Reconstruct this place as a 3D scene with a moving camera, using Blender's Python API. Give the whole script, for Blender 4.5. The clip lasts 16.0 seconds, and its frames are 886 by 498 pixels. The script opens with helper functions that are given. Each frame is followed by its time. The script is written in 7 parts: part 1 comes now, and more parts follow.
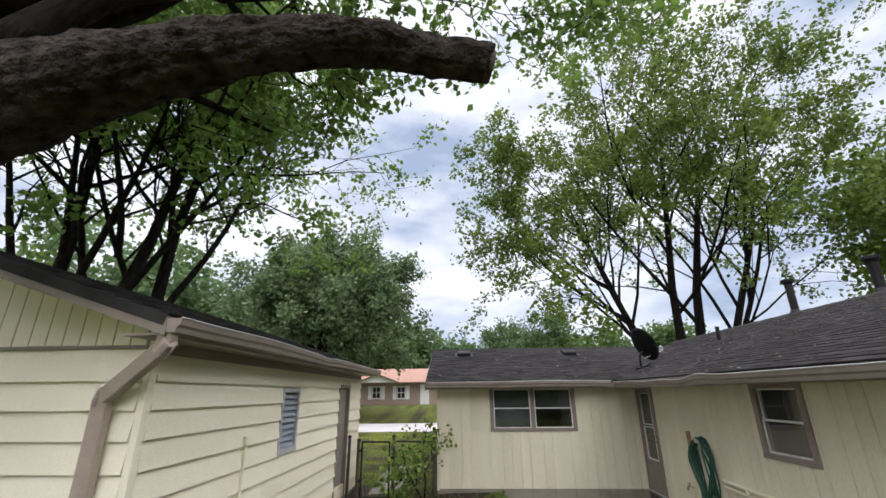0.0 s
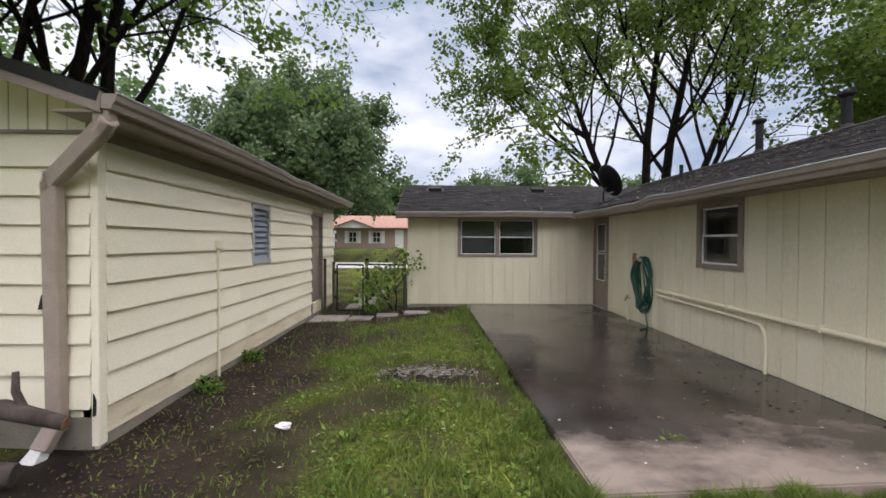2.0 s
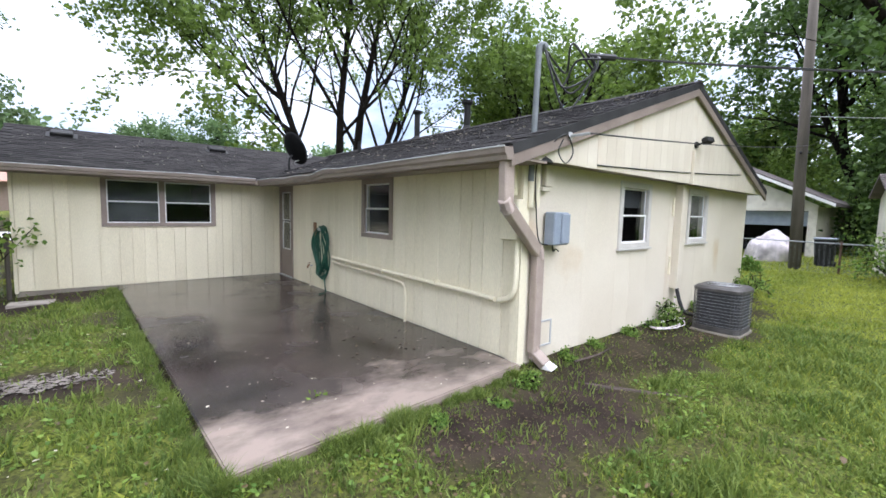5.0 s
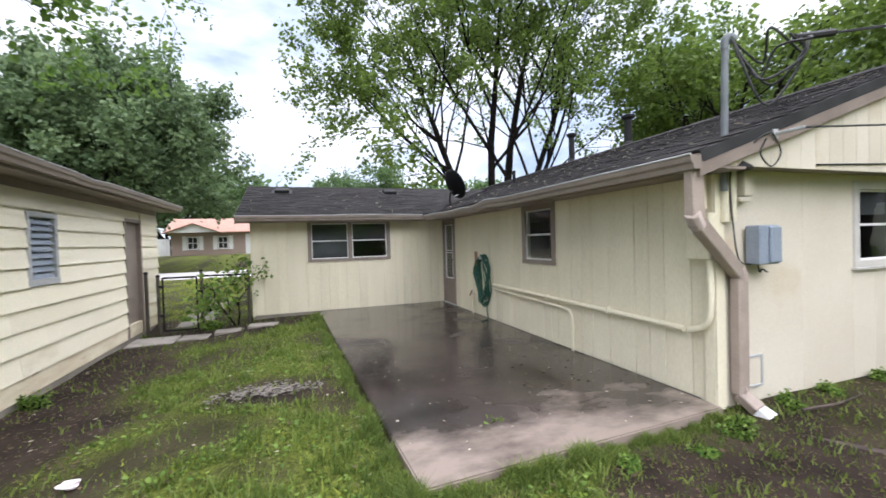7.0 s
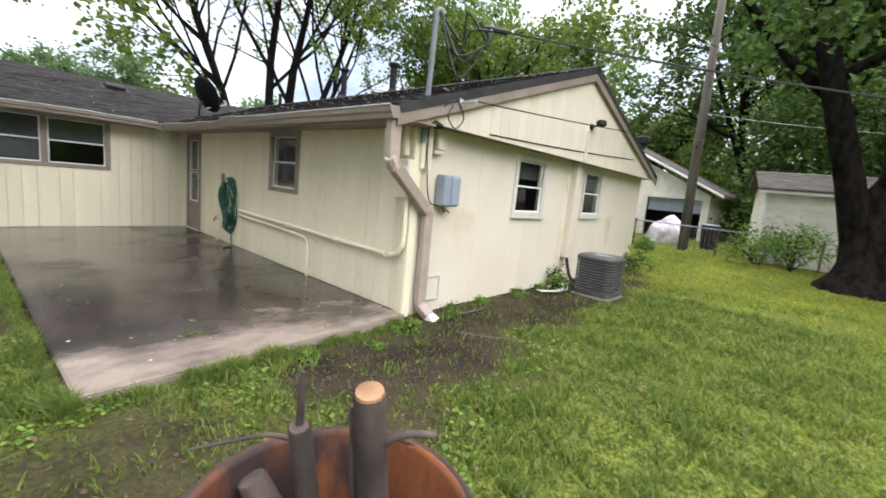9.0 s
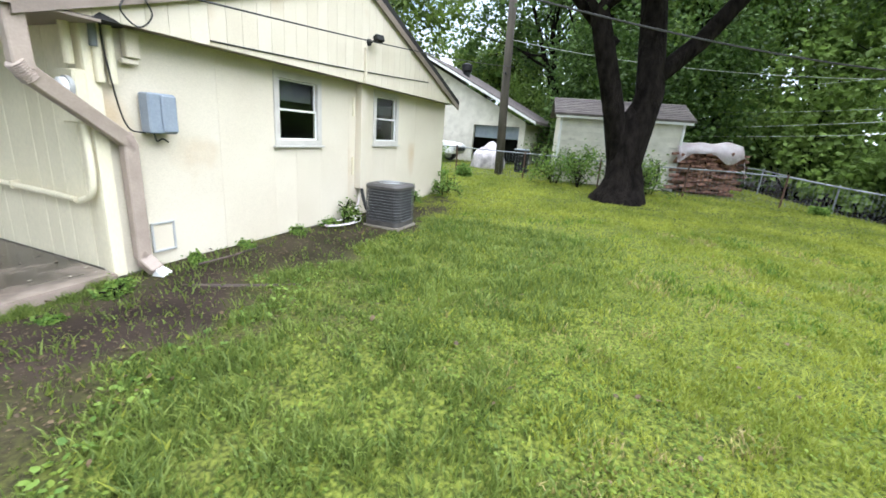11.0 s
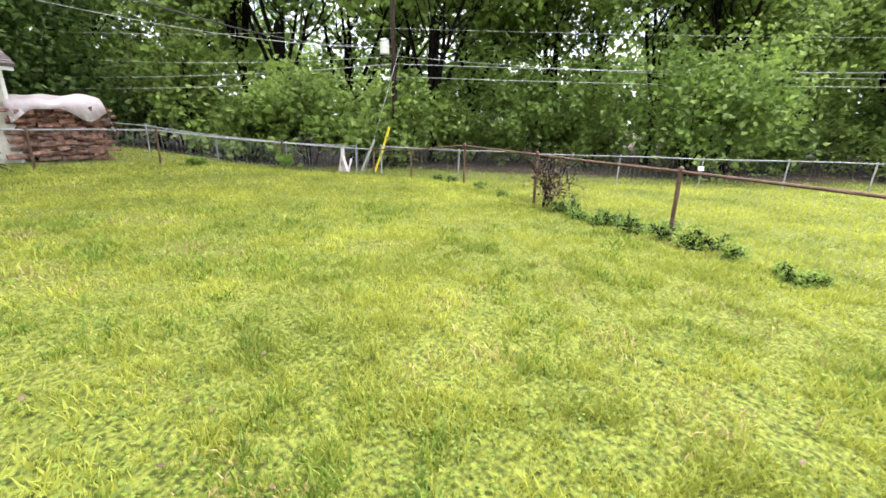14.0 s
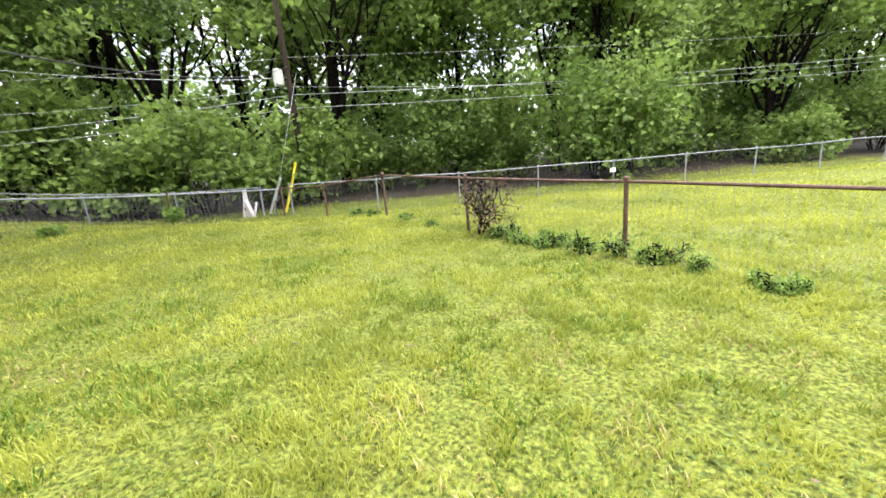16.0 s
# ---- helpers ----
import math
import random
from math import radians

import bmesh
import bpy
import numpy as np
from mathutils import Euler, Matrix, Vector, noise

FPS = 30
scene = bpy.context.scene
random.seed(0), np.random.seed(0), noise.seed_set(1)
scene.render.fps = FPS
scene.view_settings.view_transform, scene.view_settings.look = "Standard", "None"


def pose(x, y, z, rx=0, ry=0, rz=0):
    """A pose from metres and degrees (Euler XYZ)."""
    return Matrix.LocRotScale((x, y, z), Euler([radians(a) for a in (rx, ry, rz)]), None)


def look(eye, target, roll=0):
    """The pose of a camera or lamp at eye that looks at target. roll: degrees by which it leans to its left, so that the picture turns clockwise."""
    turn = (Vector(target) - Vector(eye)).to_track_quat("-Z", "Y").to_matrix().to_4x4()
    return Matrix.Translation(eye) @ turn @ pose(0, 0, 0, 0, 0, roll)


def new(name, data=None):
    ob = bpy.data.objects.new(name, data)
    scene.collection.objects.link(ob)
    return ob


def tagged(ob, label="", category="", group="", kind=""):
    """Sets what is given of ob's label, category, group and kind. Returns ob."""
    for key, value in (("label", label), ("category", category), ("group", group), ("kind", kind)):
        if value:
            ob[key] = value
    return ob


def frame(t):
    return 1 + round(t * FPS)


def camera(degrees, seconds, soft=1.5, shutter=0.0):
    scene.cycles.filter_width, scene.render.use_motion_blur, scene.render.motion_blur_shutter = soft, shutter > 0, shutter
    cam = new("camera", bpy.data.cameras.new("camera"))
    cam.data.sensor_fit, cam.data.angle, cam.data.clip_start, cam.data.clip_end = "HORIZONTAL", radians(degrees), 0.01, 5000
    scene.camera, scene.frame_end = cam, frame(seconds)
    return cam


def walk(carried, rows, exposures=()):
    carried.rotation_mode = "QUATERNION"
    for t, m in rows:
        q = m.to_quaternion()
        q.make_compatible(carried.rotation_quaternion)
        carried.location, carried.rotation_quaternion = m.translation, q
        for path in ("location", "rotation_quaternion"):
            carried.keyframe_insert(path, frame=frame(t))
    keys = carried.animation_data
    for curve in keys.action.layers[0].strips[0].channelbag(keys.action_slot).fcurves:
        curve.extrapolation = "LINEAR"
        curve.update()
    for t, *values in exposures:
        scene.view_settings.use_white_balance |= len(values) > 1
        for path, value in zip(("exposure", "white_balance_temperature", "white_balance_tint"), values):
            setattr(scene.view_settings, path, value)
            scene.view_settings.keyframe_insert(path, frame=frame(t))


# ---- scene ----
PATH = [
    (0, (0.005, 0.766, 1.97), (-0.076, 2.654, 2.625), -0.5),
    (0.5, (0.009, 0.805, 1.933), (-0.109, 2.717, 2.507), -0.1),
    (1, (0.024, 0.91, 1.808), (-0.121, 2.866, 2.197), 0.4),
    (1.5, (0.046, 0.938, 1.64), (-0.059, 2.927, 1.816), 0.6),
    (2, (0.1, 0.918, 1.491), (0.131, 2.917, 1.46), 0.3),
    (2.5, (0.242, 0.954, 1.412), (0.46, 2.932, 1.21), -0.2),
    (3, (0.341, 0.986, 1.457), (0.733, 2.925, 1.169), 0.2),
    (3.5, (0.457, 0.953, 1.52), (1.161, 2.801, 1.215), 1.3),
    (4, (0.482, 0.812, 1.588), (1.622, 2.432, 1.316), 2.0),
    (4.2, (0.516, 0.786, 1.593), (1.785, 2.31, 1.336), 2.2),
    (6.3, (0.503, 0.787, 1.559), (1.663, 2.416, 1.524), 0.7),
    (6.5, (0.483, 0.798, 1.558), (1.532, 2.501, 1.533), -0.0),
    (7, (0.372, 0.865, 1.552), (1.034, 2.752, 1.513), -1.7),
    (7.5, (0.198, 0.922, 1.55), (0.392, 2.91, 1.433), -1.0),
    (8, (0.248, 0.747, 1.531), (0.608, 2.711, 1.416), 5.1),
    (8.5, (0.502, 0.549, 1.53), (1.553, 2.244, 1.384), 5.5),
    (9, (0.726, 0.227, 1.476), (2.209, 1.536, 1.18), 5.6),
    (9.2, (0.806, 0.141, 1.467), (2.4, 1.285, 1.079), 4.9),
    (11.3, (1.863, -0.698, 1.452), (3.709, -0.219, 0.852), 4.4),
    (11.5, (1.983, -0.831, 1.456), (3.881, -0.651, 0.85), 5.3),
    (12, (2.117, -1.214, 1.465), (3.991, -1.62, 0.897), 5.1),
    (12.5, (2.223, -1.598, 1.437), (3.908, -2.526, 0.889), 4.3),
    (13, (2.316, -1.878, 1.406), (3.59, -3.304, 0.818), 3.1),
    (13.5, (2.623, -2.098, 1.412), (3.835, -3.59, 0.859), 2.1),
    (14, (2.908, -2.29, 1.399), (4.242, -3.661, 0.811), 1.8),
    (14.5, (3.183, -2.495, 1.419), (4.62, -3.742, 0.803), 1.1),
    (15, (3.451, -2.637, 1.43), (4.854, -3.944, 0.863), 0.8),
    (15.5, (3.542, -2.824, 1.445), (4.579, -4.431, 0.861), 0.1),
    (16, (3.644, -3.039, 1.46), (4.726, -4.646, 0.964), -4.0),
]
cam = camera(93.6, 16.0, soft=1.6, shutter=0.12)
walk(cam, [(t, look(eye, target, roll)) for t, eye, target, roll in PATH],
     [(0.0, 0.32, 6450, 12), (1.5, 0.10, 6450, 13), (2.5, 0.40, 6550, 14), (3.2, 0.74, 6250, 14), (4.2, 0.98, 5900, 13), (6.5, 0.82, 6150, 12), (8.0, 0.74, 6300, 12), (8.5, 0.76, 6400, 10), (9.2, 0.98, 6500, 9),
      (11.5, 1.38, 5900, 6), (12.0, 1.66, 6100, 6), (12.6, 1.76, 6600, 15), (13.5, 1.70, 6600, 15), (16.0, 1.75, 6600, 15)])

# world: a bright overcast sky with soft cloud, and a wide weak sun behind it
world = bpy.data.worlds.new("overcast_sky")
scene.world = world
world.use_nodes = True
wn, wl = world.node_tree.nodes, world.node_tree.links
wn.clear()
sky = wn.new("ShaderNodeTexSky")
sky.sky_type, sky.sun_disc = "NISHITA", False
sky.sun_elevation, sky.sun_rotation = radians(72), radians(204)
sky_tc = wn.new("ShaderNodeTexCoord")
sky_map = wn.new("ShaderNodeMapping")
sky_map.inputs["Scale"].default_value = (1, 1, 2.6)
sky_noise = wn.new("ShaderNodeTexNoise")
sky_noise.inputs["Scale"].default_value, sky_noise.inputs["Detail"].default_value = 2.6, 7
sky_noise.inputs["Roughness"].default_value = 0.55
sky_ramp = wn.new("ShaderNodeValToRGB")
sky_ramp.color_ramp.elements[0].position, sky_ramp.color_ramp.elements[0].color = 0.34, (3.4, 4.2, 5.7, 1)
sky_ramp.color_ramp.elements[1].position, sky_ramp.color_ramp.elements[1].color = 0.62, (9.6, 9.8, 10.4, 1)
sky_mix = wn.new("ShaderNodeMix")
sky_mix.data_type = "RGBA"
sky_mix.inputs[0].default_value = 0.9
sky_bg = wn.new("ShaderNodeBackground")
sky_bg.inputs["Strength"].default_value = 0.108
sky_out = wn.new("ShaderNodeOutputWorld")
wl.new(sky_tc.outputs["Generated"], sky_map.inputs["Vector"])
wl.new(sky_map.outputs["Vector"], sky_noise.inputs["Vector"])
wl.new(sky_noise.outputs["Fac"], sky_ramp.inputs["Fac"])
wl.new(sky.outputs["Color"], sky_mix.inputs[6])
wl.new(sky_ramp.outputs["Color"], sky_mix.inputs[7])
wl.new(sky_mix.outputs[2], sky_bg.inputs["Color"])
wl.new(sky_bg.outputs["Background"], sky_out.inputs["Surface"])
sun = new("sun", bpy.data.lights.new("sun", "SUN"))
sun.data.energy, sun.data.angle, sun.data.color = 6.4, radians(120), (1.0, 0.965, 1.0)
sun.matrix_world = look((5, -9, 32), (0, 0, 0))

# ---- materials ----
def mat(name, c1, c2, scale=6.0, rough=0.7, bump=0.2, fine=60.0, spread=0.08, metal=0.0, stretch=(1, 1, 1), world_space=False, spot=None, spec=0.5, deep=0.01):
    """A surface of two colours in soft patches, fine grain, a change from piece to piece and a little relief. spot: colour, scale and share of stains."""
    m = bpy.data.materials.new(name)
    m.use_nodes = True
    n, l = m.node_tree.nodes, m.node_tree.links
    b = n["Principled BSDF"]
    b.inputs["Metallic"].default_value = metal
    b.inputs["Specular IOR Level"].default_value = spec
    if world_space:
        src = n.new("ShaderNodeNewGeometry").outputs["Position"]
    else:
        src = n.new("ShaderNodeTexCoord").outputs["Object"]
    mp = n.new("ShaderNodeMapping")
    mp.inputs["Scale"].default_value = stretch
    l.new(src, mp.inputs["Vector"])
    info = n.new("ShaderNodeObjectInfo")
    shift = n.new("ShaderNodeVectorMath")
    shift.operation = "MULTIPLY_ADD"
    shift.inputs[1].default_value = (0, 0, 0) if world_space else (7, 5, 3)
    l.new(info.outputs["Random"], shift.inputs[0])
    l.new(mp.outputs["Vector"], shift.inputs[2])
    big = n.new("ShaderNodeTexNoise")
    big.inputs["Scale"].default_value, big.inputs["Detail"].default_value = scale, 5
    small = n.new("ShaderNodeTexNoise")
    small.inputs["Scale"].default_value, small.inputs["Detail"].default_value = fine, 3
    l.new(shift.outputs[0], big.inputs["Vector"])
    l.new(shift.outputs[0], small.inputs["Vector"])
    ramp = n.new("ShaderNodeValToRGB")
    ramp.color_ramp.elements[0].position, ramp.color_ramp.elements[0].color = 0.32, (*c1, 1)
    ramp.color_ramp.elements[1].position, ramp.color_ramp.elements[1].color = 0.68, (*c2, 1)
    l.new(big.outputs["Fac"], ramp.inputs["Fac"])
    hsv = n.new("ShaderNodeHueSaturation")
    vary = n.new("ShaderNodeMath")
    vary.operation = "MULTIPLY_ADD"
    vary.inputs[1].default_value, vary.inputs[2].default_value = 2 * spread, 1 - spread
    l.new(info.outputs["Random"], vary.inputs[0])
    grain = n.new("ShaderNodeMath")
    grain.operation = "MULTIPLY_ADD"
    grain.inputs[1].default_value = 0.35
    l.new(small.outputs["Fac"], grain.inputs[0])
    less = n.new("ShaderNodeMath")
    less.operation = "SUBTRACT"
    less.inputs[1].default_value = 0.17
    l.new(vary.outputs[0], less.inputs[0])
    l.new(less.outputs[0], grain.inputs[2])
    l.new(grain.outputs[0], hsv.inputs["Value"])
    colour = ramp.outputs["Color"]
    if spot:
        st = n.new("ShaderNodeTexNoise")
        st.inputs["Scale"].default_value, st.inputs["Detail"].default_value = spot[1], 6
        l.new(shift.outputs[0], st.inputs["Vector"])
        sr = n.new("ShaderNodeValToRGB")
        sr.color_ramp.elements[0].position, sr.color_ramp.elements[1].position = spot[2], spot[2] + 0.12
        l.new(st.outputs["Fac"], sr.inputs["Fac"])
        sm = n.new("ShaderNodeMix")
        sm.data_type = "RGBA"
        sm.inputs[7].default_value = (*spot[0], 1)
        l.new(sr.outputs["Color"], sm.inputs[0])
        l.new(colour, sm.inputs[6])
        colour = sm.outputs[2]
    l.new(colour, hsv.inputs["Color"])
    l.new(hsv.outputs["Color"], b.inputs["Base Color"])
    rr = n.new("ShaderNodeMath")
    rr.operation = "MULTIPLY_ADD"
    rr.inputs[1].default_value, rr.inputs[2].default_value = 0.3, rough - 0.15
    l.new(big.outputs["Fac"], rr.inputs[0])
    l.new(rr.outputs[0], b.inputs["Roughness"])
    if bump:
        bp = n.new("ShaderNodeBump")
        bp.inputs["Strength"].default_value, bp.inputs["Distance"].default_value = bump, deep
        l.new(small.outputs["Fac"], bp.inputs["Height"])
        l.new(bp.outputs["Normal"], b.inputs["Normal"])
    return m


def leaf_mat(name, dark, light, thin=0.45, single=0.55, patch_scale=0.8):
    """Leaves or grass: diffuse and translucent, each one a little different."""
    m = bpy.data.materials.new(name)
    m.use_nodes = True
    n, l = m.node_tree.nodes, m.node_tree.links
    b = n["Principled BSDF"]
    b.inputs["Roughness"].default_value = 0.55
    b.inputs["Specular IOR Level"].default_value = 0.3
    geo = n.new("ShaderNodeNewGeometry")
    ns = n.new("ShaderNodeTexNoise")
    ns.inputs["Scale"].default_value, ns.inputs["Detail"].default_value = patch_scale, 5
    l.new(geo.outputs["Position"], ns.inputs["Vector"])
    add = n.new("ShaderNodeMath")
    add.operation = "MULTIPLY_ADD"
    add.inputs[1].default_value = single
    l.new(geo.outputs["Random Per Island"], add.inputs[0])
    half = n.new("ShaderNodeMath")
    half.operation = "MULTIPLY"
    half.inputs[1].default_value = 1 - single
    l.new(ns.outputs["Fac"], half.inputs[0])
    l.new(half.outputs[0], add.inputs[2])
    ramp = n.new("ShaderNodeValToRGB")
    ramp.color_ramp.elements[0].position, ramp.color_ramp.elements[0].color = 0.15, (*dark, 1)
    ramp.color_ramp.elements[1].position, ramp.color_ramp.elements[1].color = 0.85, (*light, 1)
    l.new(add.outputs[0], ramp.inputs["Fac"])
    l.new(ramp.outputs["Color"], b.inputs["Base Color"])
    tr = n.new("ShaderNodeBsdfTranslucent")
    l.new(ramp.outputs["Color"], tr.inputs["Color"])
    mx = n.new("ShaderNodeMixShader")
    mx.inputs[0].default_value = thin
    l.new(b.outputs[0], mx.inputs[1])
    l.new(tr.outputs[0], mx.inputs[2])
    l.new(mx.outputs[0], n["Material Output"].inputs["Surface"])
    return m


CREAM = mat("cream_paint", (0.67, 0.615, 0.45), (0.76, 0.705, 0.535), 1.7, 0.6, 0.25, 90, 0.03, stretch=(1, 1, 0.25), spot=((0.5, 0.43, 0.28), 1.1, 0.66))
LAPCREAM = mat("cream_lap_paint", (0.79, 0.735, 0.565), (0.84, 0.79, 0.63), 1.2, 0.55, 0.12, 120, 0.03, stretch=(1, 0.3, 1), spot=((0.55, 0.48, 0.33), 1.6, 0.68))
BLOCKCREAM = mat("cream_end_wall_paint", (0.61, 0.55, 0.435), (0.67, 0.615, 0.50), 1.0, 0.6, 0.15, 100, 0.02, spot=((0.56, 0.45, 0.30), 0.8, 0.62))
MUDCREAM = mat("mud_stained_cream_paint", (0.62, 0.53, 0.37), (0.79, 0.72, 0.55), 2.2, 0.7, 0.3, 50, 0.0, stretch=(1, 0.6, 2.5), spot=((0.30, 0.22, 0.13), 2.6, 0.64))
TAUPE = mat("taupe_trim_paint", (0.20, 0.16, 0.135), (0.27, 0.22, 0.185), 3, 0.5, 0.1, 80, 0.04)
DOWNS = mat("taupe_metal_paint", (0.23, 0.19, 0.165), (0.30, 0.25, 0.215), 4, 0.42, 0.05, 60, 0.03)
SPOUT = mat("tan_downspout_paint", (0.31, 0.25, 0.21), (0.40, 0.33, 0.28), 4, 0.45, 0.05, 60, 0.03)
SHINGLE = mat("asphalt_shingle", (0.018, 0.017, 0.017), (0.046, 0.043, 0.042), 3, 0.9, 0.6, 220, 0.32, spec=0.1)
UNDERLAY = mat("roof_underlay", (0.03, 0.03, 0.03), (0.05, 0.05, 0.05), 3, 0.9, 0.3, 90, 0.0, spec=0.1)
FOUND = mat("grey_foundation", (0.17, 0.15, 0.12), (0.26, 0.23, 0.19), 3, 0.85, 0.4, 50, 0.0)
WHITEP = mat("white_paint", (0.72, 0.72, 0.70), (0.80, 0.80, 0.78), 4, 0.5, 0.08, 90, 0.02)
# near black: the lack of light indoors is put into this colour
ROOMSHADE = mat("room_shade", (0.008, 0.008, 0.009), (0.016, 0.016, 0.017), 2, 0.8, 0.0, 30, 0.0)
CURTAIN = mat("grey_blind", (0.05, 0.053, 0.056), (0.09, 0.093, 0.096), 3, 0.8, 0.1, 50, 0.0)
BLACKM = mat("black_metal", (0.008, 0.008, 0.009), (0.022, 0.022, 0.022), 5, 0.6, 0.1, 60, 0.1, spec=0.25)
TRIMPALE = mat("pale_window_trim_paint", (0.50, 0.48, 0.44), (0.60, 0.575, 0.53), 4, 0.5, 0.08, 80, 0.03)
GALV = mat("galvanised_steel", (0.22, 0.235, 0.25), (0.33, 0.345, 0.36), 6, 0.6, 0.08, 60, 0.05, metal=0.35)
RUSTPOST = mat("rusty_steel", (0.06, 0.032, 0.022), (0.145, 0.086, 0.064), 14, 0.8, 0.3, 80, 0.1, metal=0.2)
RUST = mat("rusted_drum_steel", (0.05, 0.015, 0.008), (0.20, 0.066, 0.018), 5, 0.75, 0.35, 70, 0.05, metal=0.1, stretch=(1, 1, 0.35), spot=((0.028, 0.014, 0.012), 6, 0.52))
RIMRUST = mat("dark_rusted_rim", (0.018, 0.011, 0.010), (0.07, 0.032, 0.022), 12, 0.8, 0.4, 80, 0.0, metal=0.1)
GREYBOX = mat("grey_box_paint", (0.22, 0.26, 0.31), (0.29, 0.33, 0.38), 5, 0.45, 0.05, 60, 0.02)
PALEGREY = mat("pale_grey_metal", (0.36, 0.37, 0.37), (0.45, 0.46, 0.46), 5, 0.45, 0.05, 60, 0.02)
HOSE = mat("green_garden_hose", (0.006, 0.055, 0.035), (0.015, 0.10, 0.06), 9, 0.4, 0.05, 60, 0.05)
RUBBER = mat("black_cable", (0.01, 0.01, 0.011), (0.02, 0.02, 0.02), 9, 0.55, 0.0, 60, 0.0)
# bark kept near black: the canopy's shade is put into its colour
BARK = mat("shaded_tree_bark", (0.004, 0.0034, 0.003), (0.020, 0.0165, 0.0145), 7, 0.95, 1.0, 17, 0.1, stretch=(1, 1, 0.45), deep=0.06, spec=0.06)
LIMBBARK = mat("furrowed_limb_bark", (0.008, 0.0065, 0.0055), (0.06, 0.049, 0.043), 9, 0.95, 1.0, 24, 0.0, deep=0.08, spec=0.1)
LOGBARK = mat("grey_log_bark", (0.032, 0.024, 0.02), (0.10, 0.076, 0.064), 9, 0.9, 0.7, 50, 0.1, stretch=(1, 1, 0.4))
CUTWOOD = mat("cut_wood", (0.17, 0.085, 0.042), (0.36, 0.21, 0.11), 12, 0.8, 0.3, 90, 0.1)
FIREWOOD = mat("split_firewood", (0.05, 0.02, 0.015), (0.34, 0.18, 0.125), 8, 0.85, 0.5, 70, 0.35)
POLEWOOD = mat("weathered_pole", (0.055, 0.047, 0.038), (0.11, 0.094, 0.075), 6, 0.9, 0.5, 60, 0.05, stretch=(1, 1, 0.1))
TARP = mat("pale_tarp", (0.66, 0.58, 0.59), (0.82, 0.77, 0.79), 4, 0.35, 0.1, 30, 0.02)
POLEDARK = mat("dark_creosoted_pole", (0.025, 0.018, 0.014), (0.06, 0.045, 0.035), 6, 0.9, 0.5, 60, 0.05, stretch=(1, 1, 0.1), spec=0.1)
STONE = mat("grey_slab", (0.20, 0.18, 0.155), (0.31, 0.28, 0.25), 5, 0.85, 0.4, 60, 0.12)
ROADM = mat("pale_concrete_road", (0.42, 0.40, 0.385), (0.52, 0.50, 0.48), 0.6, 0.85, 0.2, 30, 0.0, world_space=True)
BRICKTAN = mat("tan_brick", (0.30, 0.22, 0.18), (0.38, 0.29, 0.24), 8, 0.85, 0.2, 30, 0.0)
ROOFRED = mat("faded_red_roof", (0.24, 0.135, 0.10), (0.33, 0.20, 0.15), 4, 0.9, 0.3, 40, 0.05)
YELLOW = mat("yellow_plastic", (0.75, 0.62, 0.03), (0.85, 0.72, 0.06), 5, 0.4, 0.0, 60, 0.0)
LEAFMAPLE = leaf_mat("maple_leaf", (0.05, 0.105, 0.02), (0.17, 0.27, 0.055), 0.6)
LEAFTALL = leaf_mat("silver_maple_leaf", (0.042, 0.075, 0.014), (0.17, 0.25, 0.045), 0.5)
LEAFYARD = leaf_mat("yard_tree_leaf", (0.022, 0.05, 0.012), (0.11, 0.185, 0.04), 0.45)
LEAFDEEP = leaf_mat("deep_green_leaf", (0.035, 0.08, 0.018), (0.21, 0.32, 0.065), 0.5, 0.4, 0.5)
LEAFDARK = leaf_mat("dark_leaf", (0.045, 0.085, 0.04), (0.17, 0.24, 0.10), 0.4, 0.45, 0.6)
# wide dark patches put the shadow between leaf clumps into the colour
LEAFWOOD = leaf_mat("shadow_patched_woods_leaf", (0.014, 0.04, 0.011), (0.34, 0.49, 0.11), 0.5, 0.28, 0.42)
LEAFFAR = leaf_mat("pale_far_leaf", (0.06, 0.11, 0.04), (0.12, 0.19, 0.07))
# a bright and a dim copy of the grass, the light put into colour
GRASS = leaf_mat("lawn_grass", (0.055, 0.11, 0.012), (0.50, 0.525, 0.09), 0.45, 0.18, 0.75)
GRASSDIM = leaf_mat("thin_dim_grass", (0.038, 0.08, 0.015), (0.26, 0.325, 0.072), 0.4, 0.35, 1.8)
GRASSTUFT = leaf_mat("tuft_grass", (0.03, 0.075, 0.010), (0.22, 0.33, 0.045), 0.4, 0.4, 2.0)
WEED = leaf_mat("broad_weed_leaf", (0.06, 0.14, 0.022), (0.25, 0.36, 0.07), 0.4)
DRYLEAF = leaf_mat("fallen_leaf", (0.028, 0.019, 0.011), (0.145, 0.10, 0.052), 0.1)

GLASS = bpy.data.materials.new("window_glass")
GLASS.use_nodes = True
gb = GLASS.node_tree.nodes["Principled BSDF"]
gb.inputs["Transmission Weight"].default_value, gb.inputs["Roughness"].default_value, gb.inputs["IOR"].default_value = 1.0, 0.02, 1.5
gb.inputs["Base Color"].default_value = (0.85, 0.9, 0.9, 1)


SOIL = mat("lawn_soil", (0.014, 0.010, 0.008), (0.046, 0.034, 0.026), 2.0, 0.95, 0.8, 45, 0.0, world_space=True, spot=((0.10, 0.08, 0.06), 9.0, 0.68), spec=0.12)
sn, sk = SOIL.node_tree.nodes, SOIL.node_tree.links
turf_at = sn.new("ShaderNodeAttribute")
turf_at.attribute_name = "turf"
turf_ns = sn.new("ShaderNodeTexNoise")
